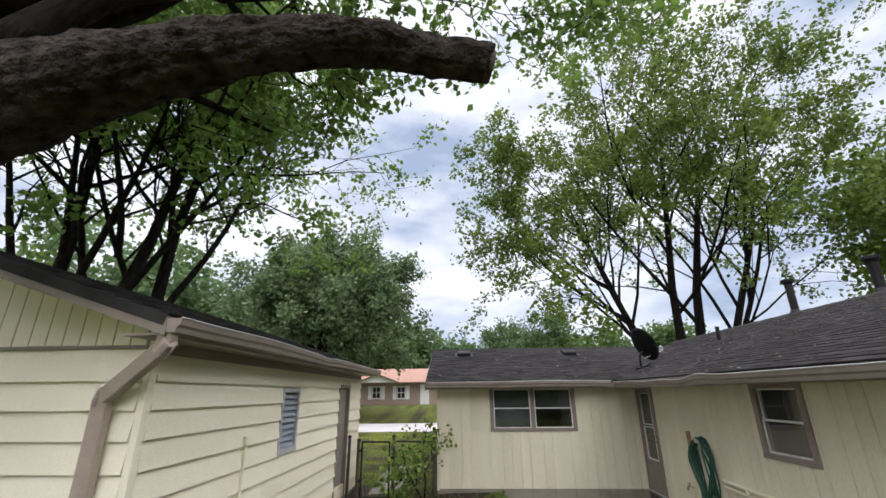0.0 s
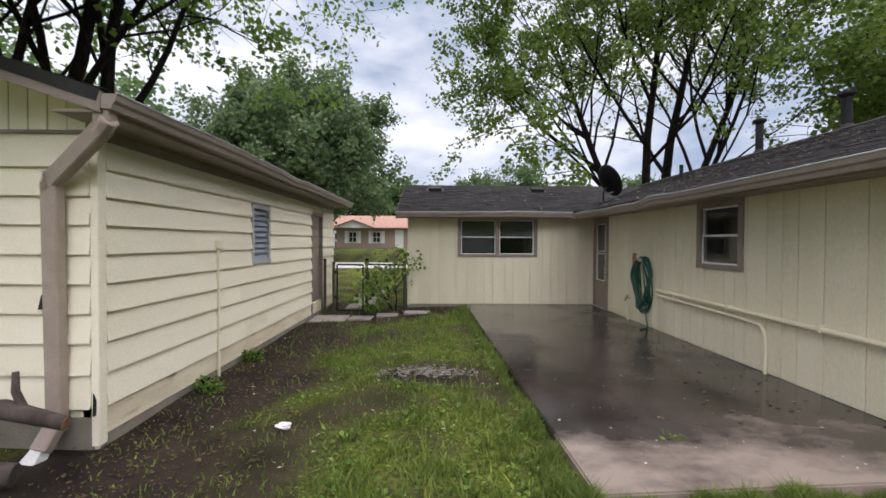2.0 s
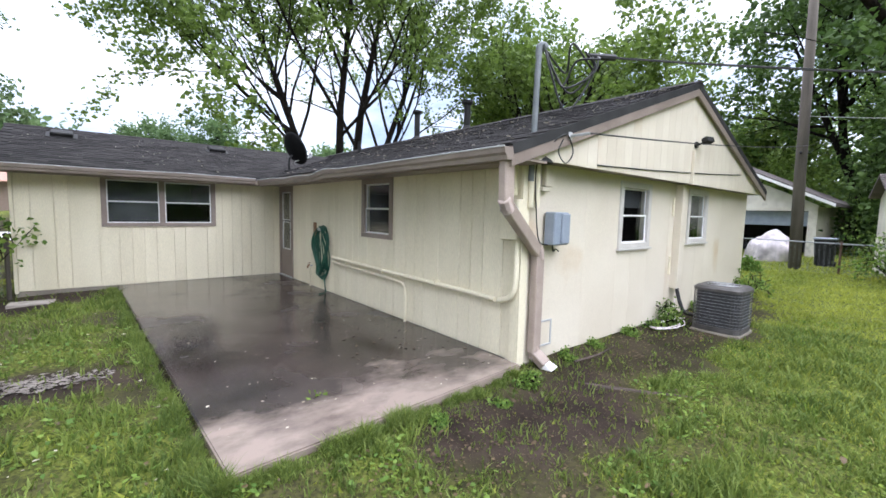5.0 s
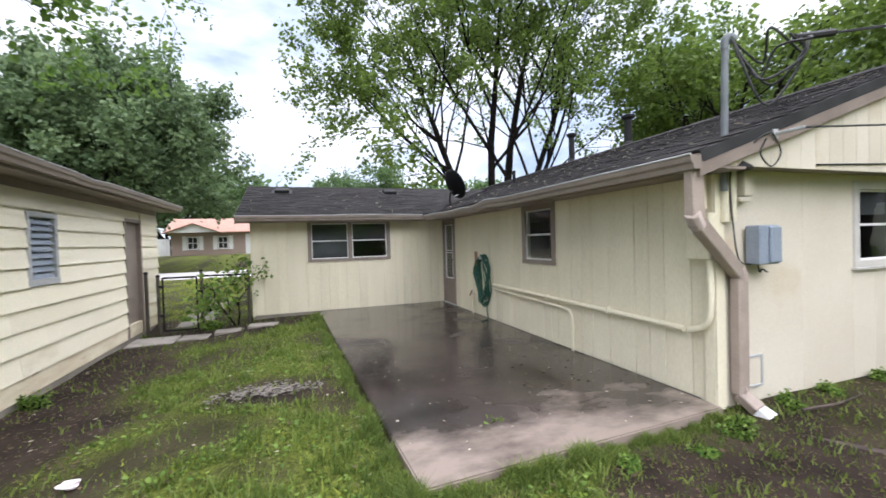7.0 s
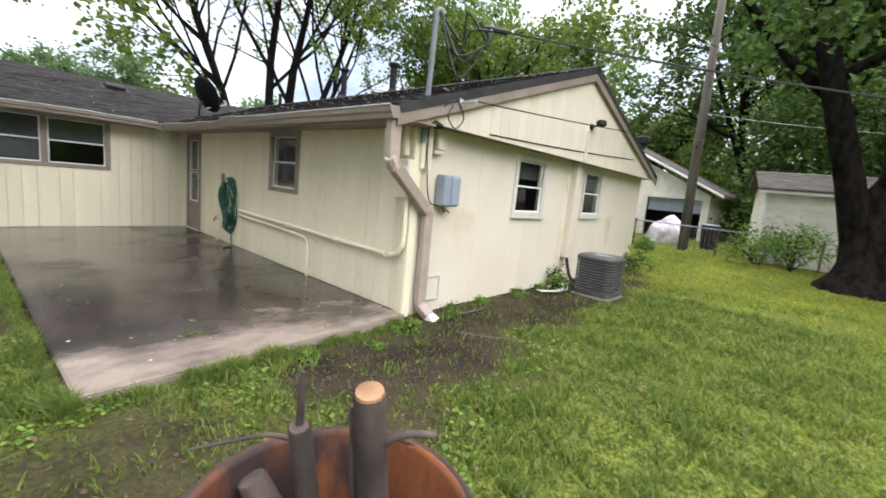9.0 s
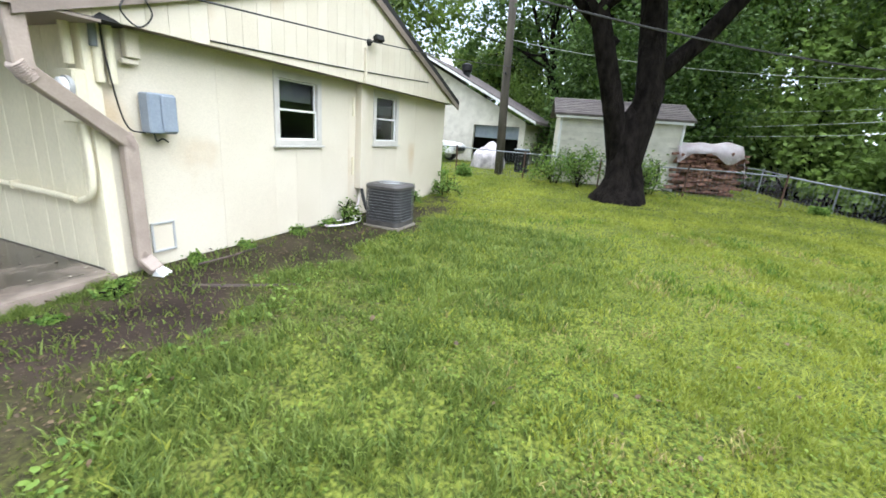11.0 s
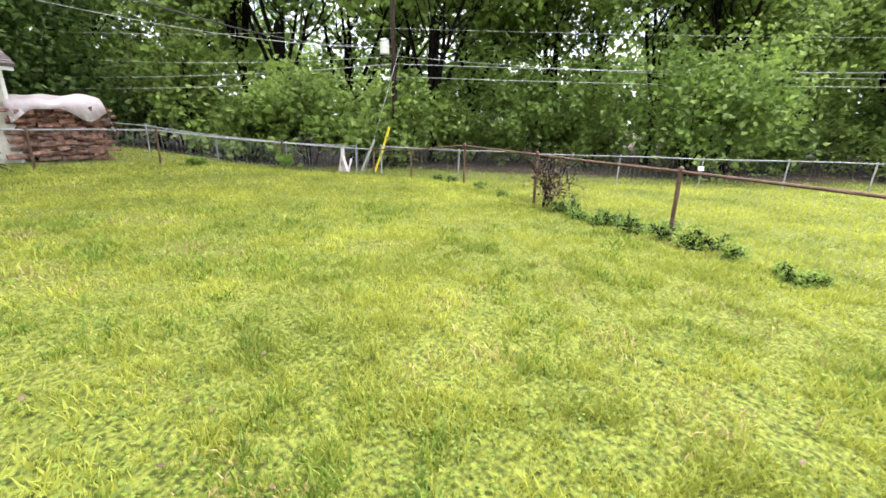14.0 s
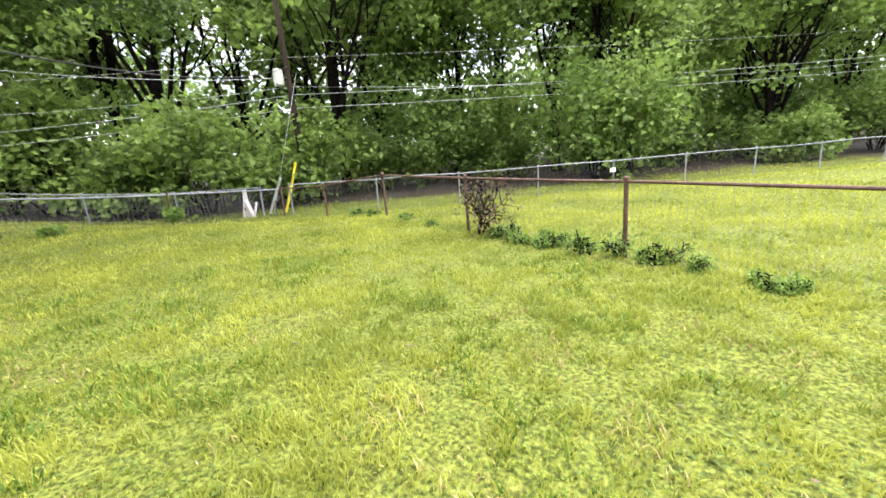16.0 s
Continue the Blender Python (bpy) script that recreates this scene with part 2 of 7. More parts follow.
turf_ns.inputs["Scale"].default_value, turf_ns.inputs["Detail"].default_value = 34.0, 10
turf_geo = sn.new("ShaderNodeNewGeometry")
sk.new(turf_geo.outputs["Position"], turf_ns.inputs["Vector"])
turf_ramp = sn.new("ShaderNodeValToRGB")
turf_ramp.color_ramp.elements[0].position, turf_ramp.color_ramp.elements[0].color = 0.38, (0.032, 0.044, 0.008, 1)
turf_ramp.color_ramp.elements[1].position, turf_ramp.color_ramp.elements[1].color = 0.62, (0.145, 0.17, 0.03, 1)
sk.new(turf_ns.outputs["Fac"], turf_ramp.inputs["Fac"])
turf_mix = sn.new("ShaderNodeMix")
turf_mix.data_type = "RGBA"
sk.new(turf_at.outputs["Fac"], turf_mix.inputs[0])
soil_b = sn["Principled BSDF"]
sk.new(soil_b.inputs["Base Color"].links[0].from_socket, turf_mix.inputs[6])
sk.new(turf_ramp.outputs["Color"], turf_mix.inputs[7])
sk.new(turf_mix.outputs[2], soil_b.inputs["Base Color"])

# damp concrete: the slab dries from its outer edge, wet and glossy towards the walls
PATIO = mat("damp_concrete", (0.014, 0.0108, 0.0095), (0.064, 0.051, 0.0445), 1.1, 0.5, 0.10, 55, 0.0, world_space=True, spec=0.45)
pn, pk = PATIO.node_tree.nodes, PATIO.node_tree.links
p_geo = pn.new("ShaderNodeNewGeometry")
p_xyz = pn.new("ShaderNodeSeparateXYZ")
pk.new(p_geo.outputs["Position"], p_xyz.inputs[0])
p_ns = pn.new("ShaderNodeTexNoise")
p_ns.inputs["Scale"].default_value, p_ns.inputs["Detail"].default_value, p_ns.inputs["Roughness"].default_value = 1.5, 9, 0.62
p_map = pn.new("ShaderNodeMapping")
p_map.inputs["Scale"].default_value = (0.62, 0.95, 1)
pk.new(p_geo.outputs["Position"], p_map.inputs["Vector"])
pk.new(p_map.outputs["Vector"], p_ns.inputs["Vector"])
p_edge = pn.new("ShaderNodeMapRange")
p_edge.inputs[1].default_value, p_edge.inputs[2].default_value, p_edge.inputs[3].default_value, p_edge.inputs[4].default_value = 3.3, 4.9, 0.36, -0.12
pk.new(p_xyz.outputs["Y"], p_edge.inputs[0])
p_sum = pn.new("ShaderNodeMath")
p_sum.operation = "ADD"
pk.new(p_edge.outputs[0], p_sum.inputs[0])
pk.new(p_ns.outputs["Fac"], p_sum.inputs[1])
p_ramp = pn.new("ShaderNodeValToRGB")
p_ramp.color_ramp.elements[0].position, p_ramp.color_ramp.elements[1].position = 0.58, 0.82
pk.new(p_sum.outputs[0], p_ramp.inputs["Fac"])
p_mix = pn.new("ShaderNodeMix")
p_mix.data_type = "RGBA"
p_mix.inputs[7].default_value = (0.29, 0.235, 0.20, 1)
patio_b = pn["Principled BSDF"]
pk.new(p_ramp.outputs["Color"], p_mix.inputs[0])
pk.new(patio_b.inputs["Base Color"].links[0].from_socket, p_mix.inputs[6])
pk.new(p_mix.outputs[2], patio_b.inputs["Base Color"])
p_gl = pn.new("ShaderNodeTexNoise")
p_gl.inputs["Scale"].default_value, p_gl.inputs["Detail"].default_value = 0.75, 6
pk.new(p_geo.outputs["Position"], p_gl.inputs["Vector"])
p_rough = pn.new("ShaderNodeMapRange")
p_rough.inputs[1].default_value, p_rough.inputs[2].default_value, p_rough.inputs[3].default_value, p_rough.inputs[4].default_value = 0.44, 0.66, 0.05, 0.36
pk.new(p_gl.outputs["Fac"], p_rough.inputs[0])
pk.new(p_rough.outputs[0], patio_b.inputs["Roughness"])


# ---- mesh helpers ----
def part(name, bm, material, parent=None, label="", smooth=False):
    me = bpy.data.meshes.new(name)
    bm.normal_update()
    if smooth:
        for fc in bm.faces:
            fc.smooth = True
    bm.to_mesh(me)
    bm.free()
    me.materials.append(material)
    ob = new(name, me)
    if parent:
        ob.parent = parent
    if label:
        ob["label"] = label
    return ob


def thing(name, at=(0, 0, 0), label="", category="", group="", kind=""):
    ob = new(name)
    ob.location = at
    ob.empty_display_size = 0.1
    return tagged(ob, label, category, group, kind)


def quads(name, verts, faces, material, parent=None, label="", smooth=False):
    """One mesh from arrays of vertices and faces of equal corner count."""
    me = bpy.data.meshes.new(name)
    v, fa = np.asarray(verts, np.float32), np.asarray(faces, np.int32)
    k = fa.shape[1]
    me.vertices.add(len(v))
    me.vertices.foreach_set("co", v.ravel())
    me.loops.add(fa.size)
    me.loops.foreach_set("vertex_index", fa.ravel())
    me.polygons.add(len(fa))
    me.polygons.foreach_set("loop_start", np.arange(0, fa.size, k, dtype=np.int32))
    me.polygons.foreach_set("use_smooth", np.full(len(fa), smooth))
    me.update(calc_edges=True)
    me.materials.append(material)
    ob = new(name, me)
    if parent:
        ob.parent = parent
    if label:
        ob["label"] = label
    return ob


def box(bm, x0, y0, z0, x1, y1, z1, bevel=0.0, m=None):
    vs = [bm.verts.new((x, y, z)) for z in (z0, z1) for y in (y0, y1) for x in (x0, x1)]
    fs = [bm.faces.new([vs[i] for i in q]) for q in ((0, 2, 3, 1), (4, 5, 7, 6), (0, 1, 5, 4), (2, 6, 7, 3), (0, 4, 6, 2), (1, 3, 7, 5))]
    if bevel:
        es = {e for fc in fs for e in fc.edges}
        made = bmesh.ops.bevel(bm, geom=list(es), offset=bevel, segments=1, affect="EDGES")
        vs = list({v for fc in made["faces"] for v in fc.verts} | {v for v in vs if v.is_valid})
    if m:
        bmesh.ops.transform(bm, matrix=m, verts=[v for v in vs if v.is_valid])
    return bm


def one_box(*a, **k):
    return box(bmesh.new(), *a, **k)


def tube(bm, pts, radii, sides=10, cap=True, flat=1.0):
    """A tube along points; radii a number or one a point; flat squeezes it across."""
    pts = [Vector(p) for p in pts]
    if not hasattr(radii, "__len__"):
        radii = [radii] * len(pts)
    rings, side = [], None
    for i, p in enumerate(pts):
        d = (pts[min(i + 1, len(pts) - 1)] - pts[max(i - 1, 0)]).normalized()
        if side is None:
            side = d.orthogonal().normalized()
        side = (side - d * side.dot(d)).normalized()
        up = d.cross(side)
        rings.append([bm.verts.new(p + radii[i] * (math.cos(a) * side + flat * math.sin(a) * up)) for a in [2 * math.pi * j / sides for j in range(sides)]])
    for a, b in zip(rings, rings[1:]):
        for j in range(sides):
            bm.faces.new((a[j], a[(j + 1) % sides], b[(j + 1) % sides], b[j]))
    if cap:
        bm.faces.new(rings[0][::-1])
        bm.faces.new(rings[-1])
    return bm


def curve_pts(pts, n=8):
    """A smooth line through points (Catmull-Rom)."""
    p = [Vector(q) for q in pts]
    p = [2 * p[0] - p[1]] + p + [2 * p[-1] - p[-2]]
    out = []
    for i in range(1, len(p) - 2):
        for k in range(n):
            t = k / n
            a, b, c, d = p[i - 1], p[i], p[i + 1], p[i + 2]
            out.append(0.5 * (2 * b + (c - a) * t + (2 * a - 5 * b + 4 * c - d) * t * t + (3 * b - a - 3 * c + d) * t ** 3))
    return out + [p[-2]]


def prism(bm, poly, axis, a, b):
    """A polygon in the two other axes, pushed from a to b along the axis (0, 1 or 2)."""
    def at(p, h):
        q = list(p)
        q.insert(axis, h)
        return bm.verts.new(q)
    lo, hi = [at(p, a) for p in poly], [at(p, b) for p in poly]
    n = len(poly)
    bm.faces.new(lo[::-1])
    bm.faces.new(hi)
    for i in range(n):
        bm.faces.new((lo[i], lo[(i + 1) % n], hi[(i + 1) % n], hi[i]))
    bmesh.ops.recalc_face_normals(bm, faces=bm.faces)
    return bm


def smooth01(a, b, v):
    t = np.clip((v - a) / (b - a), 0, 1)
    return t * t * (3 - 2 * t)


def gz(x, y):
    """The height of the ground."""
    x, y = np.asarray(x, float), np.asarray(y, float)
    z = -0.07 - 0.15 * smooth01(0.2, -2.3, x) * smooth01(13, 11, y) * smooth01(-6, 2, y)
    z = z - 0.03 * smooth01(3.4, 2.0, y)
    z = z + 0.10 * smooth01(12, 17, x) + 0.95 * smooth01(34, 50, y) - 0.05 * smooth01(14, 24, y)
    z = z - 0.62 * smooth01(-5.5, 0.8, 0.707 * (x - 15.6 - y - 11.4)) * smooth01(-4.5, -10.5, y)
    z = z + 0.018 * np.sin(1.7 * x + 0.6 * y) * np.cos(1.3 * y - 0.4 * x) + 0.01 * np.sin(4.1 * x + 1) * np.sin(3.7 * y)
    return z


def patch(x, y, cx, cy, rx, ry, seed=0.0):
    d = np.hypot((x - cx) / rx, (y - cy) / ry) + 0.25 * np.sin(3.1 * x + seed) * np.cos(2.7 * y - seed) + 0.12 * np.sin(7.3 * x - seed) * np.sin(6.1 * y)
    return smooth01(1.15, 0.75, d)


def dryness(x, y):
    """Straw-coloured patches of the open lawn, 0 to 1."""
    dry = np.sin(1.9 * x + 2.2 * np.sin(1.1 * y)) * np.cos(2.3 * y + 1.6 * np.sin(1.4 * x)) + 0.45 * np.sin(6.1 * x + 1.3 * y) * np.sin(5.3 * y)
    return smooth01(0.2, 0.9, dry) * smooth01(1.6, 0.2, y)


def turf(x, y):
    """How much of the ground the grass covers, 0 to 1: bare by the garage, the gate, the patio's corner and the house wall."""
    x, y = np.asarray(x, float), np.asarray(y, float)
    bare = np.maximum.reduce([patch(x, y, -2.5, 6.5, 1.15, 5.5), patch(x, y, -1.2, 10.3, 2.0, 0.9, 1), patch(x, y, 0.1, 5.8, 0.75, 0.5, 2), patch(x, y, 3.4, 2.75, 1.5, 0.65, 3), 0.92 * patch(x, y, -1.5, 3.7, 1.0, 1.3, 4),
                              patch(x, y, 0.6, 11.2, 1.2, 0.5, 5), 0.9 * patch(x, y, 6.8, 3.1, 3.8, 0.75, 6), 0.6 * patch(x, y, -0.6, 8.2, 0.7, 0.9, 7), 0.5 * patch(x, y, 2.0, 2.4, 0.5, 0.4, 8), 0.5 * patch(x, y, -0.4, 2.2, 0.6, 0.4, 9)])
    mott = smooth01(0.42, 0.8, 0.5 + 0.5 * np.sin(2.3 * x + 1.3 * np.sin(1.9 * y)) * np.cos(2.1 * y + 1.1 * np.sin(1.7 * x)))
    mott = np.maximum(mott, 0.8 * smooth01(0.5, 0.85, 0.5 + 0.5 * np.sin(4.7 * x + 1.9 * np.sin(3.3 * y)) * np.cos(4.1 * y + 2.0)))
    bare = np.maximum(bare, 0.82 * mott * smooth01(0.6, 2.0, y) * smooth01(6.0, 4.0, x))
    bare = np.maximum(bare, smooth01(2.0, 3.6, 0.707 * (x - 15.6 - y - 11.4)) * smooth01(2.0, -6.0, y))
    return np.clip(1 - bare, 0, 1)

# ---- ground, patio, road ----
def spaced(lo, hi, near_lo, near_hi, step, grow=1.25):
    c = list(np.arange(near_lo, near_hi + 1e-6, step))
    s, v = step, near_hi
    while v < hi:
        s *= grow
        v += s
        c.append(v)
    s, v = step, near_lo
    while v > lo:
        s *= grow
        v -= s
        c.insert(0, v)
    return np.array(c)


def sheet(name, xs, ys, material, lift=0.0):
    gx, gy = np.meshgrid(xs, ys)
    v = np.stack([gx, gy, gz(gx, gy) + lift], -1).reshape(-1, 3)
    nx, ny = len(xs), len(ys)
    i = (np.arange(ny - 1)[:, None] * nx + np.arange(nx - 1)).ravel()
    return quads(name, v, np.stack([i, i + 1, i + nx + 1, i + nx], 1), material, smooth=True)


ground = sheet("ground", spaced(-900, 900, -6, 22, 0.2), spaced(-900, 900, -14, 13, 0.2), SOIL)
co = np.empty(len(ground.data.vertices) * 3, np.float32)
ground.data.vertices.foreach_get("co", co)
co = co.reshape(-1, 3)
ground.data.attributes.new("turf", "FLOAT", "POINT").data.foreach_set("value", turf(co[:, 0], co[:, 1]).astype(np.float32))
tagged(ground, "worn lawn and bare dark soil of the back yard", "ground", kind="structure")
tagged(sheet("road", np.arange(-150, 60, 3.0), np.linspace(26.5, 33.5, 8), ROADM, 0.03), "pale concrete residential street beyond the gate", "road", kind="structure")

PX0, PX1, PY0, PY1 = 1.06, 3.92, 3.34, 11.03
pbm = prism(bmesh.new(), [(1.06, 3.34), (3.90, 3.52), (3.90, 11.01), (0.80, 11.01)], 2, -0.16, 0.0)
bmesh.ops.bevel(pbm, geom=[e for e in pbm.edges if abs(e.verts[0].co.z) < 1e-4 and abs(e.verts[1].co.z) < 1e-4], offset=0.012, segments=2, affect="EDGES")
tagged(part("patio", pbm, PATIO), "damp stained grey-brown concrete patio slab", "patio", kind="structure")


# ---- house ----
GX, WY, XE, GY = 3.92, 11.03, 11.64, 3.61
EAVE, RIDGE_X, RIDGE_Z, EX = 2.20, 7.55, 3.61, 3.38
SL = (RIDGE_Z - EAVE) / (RIDGE_X - EX)


def rects(u0, u1, edges, z0, z1, holes, gap=0.004):
    """Upright boards between the edges, cut round the holes (u0, u1, z0, z1)."""
    out = []
    for a, b in zip(edges, edges[1:]):
        cuts = sorted({a, b} | {u for h in holes for u in h[:2] if a < u < b})
        for c, d in zip(cuts, cuts[1:]):
            spans = [(z0, z1)]
            for h in holes:
                if h[0] < d - 1e-6 and h[1] > c + 1e-6:
                    spans = [s for lo, hi in spans for s in ((lo, min(hi, h[2])), (max(lo, h[3]), hi)) if s[1] - s[0] > 0.01]
            out += [(c + (gap if c == a else 0), d - (gap if d == b else 0), lo, hi) for lo, hi in spans]
    return out


def wall(name, axis, face, inward, u0, u1, z0, z1, holes, material, label):
    """A wall with openings right through it. axis: 0 for a wall in x = face, 1 for y = face; its outside lies against inward."""
    bm = bmesh.new()
    cuts = sorted({u0, u1} | {u for h in holes for u in h[:2]})
    for a, b, lo, hi in rects(u0, u1, cuts, z0, z1, holes):
        a, b = round(a - 0.004, 3), round(b + 0.004, 3)
        f0, f1 = sorted((face + inward * 0.02, face + inward * 0.14))
        if axis:
            box(bm, max(a, u0), f0, lo, min(b, u1), f1, hi)
        else:
            box(bm, f0, max(a, u0), lo, f1, min(b, u1), hi)
    return tagged(part(name, bm, material), label, "wall", kind="structure")


def boards(parent, name, axis, face, inward, edges, z0, z1, holes, material, gap=0.004):
    for a, b, lo, hi in rects(edges[0], edges[-1], edges, z0, z1, holes, gap):
        f0, f1 = sorted((face, face + inward * 0.021))
        bm = one_box(a, f0, lo, b, f1, hi, bevel=0.003) if axis else one_box(f0, a, lo, f1, b, hi, bevel=0.003)
        part(name, bm, material, parent)


def uneven(a, b, steps):
    out, v, i = [a], a, 0
    while v + steps[i % len(steps)] < b - 0.08:
        v += steps[i % len(steps)]
        out.append(round(v, 3))
        i += 1
    return out + [b]


def sash_window(name, axis, face, inward, u0, u1, z0, z1, label, units=1, blind=(), trim=TAUPE, sill=True):
    """Double-hung windows in one frame: trim, two sashes a unit with thin white frames, panes, and a room box painted
    near black for indoor shade.
    """
    th = thing(name, (0, 0, 0), label, "window", kind="structure")
    out = -inward

    def bx(n, a, b, lo, hi, d0, d1, material, parent=th, bevel=0.003, lab=""):
        f0, f1 = sorted((face + out * d0, face + out * d1))
        bm = one_box(a, f0, lo, b, f1, hi, bevel=bevel) if axis else one_box(f0, a, lo, f1, b, hi, bevel=bevel)
        return part(n, bm, material, parent, lab)
    t = 0.085
    bx("trim", u0, u1, z1 - t, z1, -0.02, 0.022, trim)
    bx("trim", u0, u1, z0, z0 + t * 0.8, -0.02, 0.026, trim)
    bx("trim", u0, u0 + t, z0 + t * 0.8, z1 - t, -0.02, 0.022, trim)
    bx("trim", u1 - t, u1, z0 + t * 0.8, z1 - t, -0.02, 0.022, trim)
    if sill:
        bx("sill", u0 - 0.03, u1 + 0.03, z0 - 0.03, z0 - 0.002, -0.01, 0.05, trim)
    w = (u1 - u0 - 2 * t) / units
    for k in range(units):
        a, b = u0 + t + k * w, u0 + t + (k + 1) * w
        if k:
            bx("mullion", a - 0.045, a + 0.045, z0 + t * 0.8, z1 - t, -0.03, 0.018, trim)
            a += 0.047
        if k < units - 1:
            b -= 0.047
        lo, hi = z0 + t * 0.8, z1 - t
        mid = (lo + hi) / 2
        for s, (za, zb, d) in enumerate(((mid - 0.015, hi, -0.03), (lo, mid + 0.015, -0.012))):
            q = 0.022
            fr = bmesh.new()
            for c in ((a, b, zb - q, zb), (a, b, za, za + q), (a, a + q, za + q, zb - q), (b - q, b, za + q, zb - q)):
                f0, f1 = sorted((face + out * (d - 0.02), face + out * d))
                box(fr, c[0], f0, c[2], c[1], f1, c[3]) if axis else box(fr, f0, c[0], c[2], f1, c[1], c[3])
            sash = part("sash", fr, WHITEP if trim is not WHITEP else PALEGREY, th, "thin white sash frame")
            pane = bx("pane", a + q, b - q, za + q, zb - q, d - 0.012, d - 0.008, GLASS, sash, 0)
            pane.visible_shadow = False
        if blind and blind[k]:
            bx("blind", a, b, hi - (hi - lo) * blind[k], hi, -0.115, -0.11, CURTAIN, lab="pale grey window blind")
    # the room behind the opening, its dimness painted on the lining
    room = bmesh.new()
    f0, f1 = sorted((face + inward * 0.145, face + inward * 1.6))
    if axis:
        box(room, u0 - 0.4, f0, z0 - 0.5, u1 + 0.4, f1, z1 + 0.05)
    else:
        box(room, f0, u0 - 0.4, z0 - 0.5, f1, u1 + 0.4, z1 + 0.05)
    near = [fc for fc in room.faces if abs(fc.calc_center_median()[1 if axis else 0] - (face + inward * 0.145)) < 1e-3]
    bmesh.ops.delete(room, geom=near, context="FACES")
    part("room_lining", room, ROOMSHADE, th)
    return th


W1 = (0.61, 2.555, 1.145, 2.13)
W2 = (6.03, 6.95, 1.145, 2.08)
D1 = (10.10, 10.94, 0.0, 2.08)
W3 = (5.98, 6.90, 1.14, 2.06)
W4 = (8.34, 9.25, 1.15, 2.08)
ww = wall("wall_wing", 1, WY, 1, -0.594, GX + 0.2, -0.25, 2.24, [W1], CREAM, "cream painted vertical board siding wall of the house wing")
boards(ww, "siding_board", 1, WY, 1, uneven(-0.55, GX - 0.002, (0.20, 0.305, 0.20, 0.41, 0.30, 0.20, 0.20)), 0.0, 2.24, [W1], CREAM)
part("corner_board", one_box(-0.605, WY - 0.02, -0.03, -0.553, WY + 0.02, 2.24, bevel=0.004), CREAM, ww)
part("foundation", one_box(-0.59, WY + 0.008, -0.3, GX, WY + 0.1, -0.003), FOUND, ww)
wm = wall("wall_patio", 0, GX, 1, GY + 0.035, 15.8, -0.25, 2.24, [W2, D1], CREAM, "cream painted vertical board siding wall beside the patio")
boards(wm, "siding_board", 0, GX, 1, uneven(GY + 0.002, WY - 0.002, (0.22, 0.31, 0.20, 0.20, 0.41, 0.30, 0.20)), 0.0, 2.24, [W2, D1], CREAM)
part("foundation", one_box(GX + 0.01, GY + 0.02, -0.3, GX + 0.1, WY, -0.003), FOUND, wm)
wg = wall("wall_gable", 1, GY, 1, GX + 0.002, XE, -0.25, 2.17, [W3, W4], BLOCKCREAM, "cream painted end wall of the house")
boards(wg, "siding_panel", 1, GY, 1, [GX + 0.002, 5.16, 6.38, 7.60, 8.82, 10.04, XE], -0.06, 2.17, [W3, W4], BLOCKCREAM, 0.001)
part("foundation", one_box(GX, GY + 0.006, -0.35, XE, GY + 0.1, -0.063), FOUND, wg)
wb = bmesh.new()
box(wb, GX + 0.15, 15.8, -0.25, XE, 15.95, 2.24)
box(wb, XE - 0.14, GY + 0.15, -0.25, XE, 15.8, 2.24)
box(wb, -0.594, WY + 0.15, -0.25, -0.45, 15.95, 2.24)
box(wb, -0.45, 15.8, -0.25, GX, 15.95, 2.24)
tagged(part("wall_back", wb, CREAM), "cream rear walls of the house", "wall", kind="structure")

# the upper gable, clad in narrow upright boards that overhang the wall below
gable = thing("wall_gable_top", (0, 0, 0), "cream upright boards of the gable above a dark taupe soffit", "wall", kind="structure")
ge = np.arange(EX + 0.1, 2 * RIDGE_X - EX - 0.1, 0.203)
for a, b in zip(ge, ge[1:]):
    top = [EAVE + SL * (min(u, 2 * RIDGE_X - u) - EX) - 0.06 for u in (a, b)]
    if min(top) < 2.13:
        continue
    bm = prism(bmesh.new(), [(a + 0.002, 2.11), (b - 0.002, 2.11), (b - 0.002, top[1]), (a + 0.002, top[0])], 1, 3.345, 3.37)
    part("gable_board", bm, BLOCKCREAM, gable)
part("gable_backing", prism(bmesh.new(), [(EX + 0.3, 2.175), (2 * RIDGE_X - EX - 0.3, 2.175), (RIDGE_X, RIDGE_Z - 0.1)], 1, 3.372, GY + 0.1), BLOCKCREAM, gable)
# soffit added in dark taupe so its colour draws the overhang's shadow line
part("drip_board", one_box(GX + 0.1, 3.373, 2.125, XE + 0.02, GY - 0.003, 2.172, bevel=0.004), TAUPE, gable, "taupe soffit under the gable, its dark colour adding the shadow line")


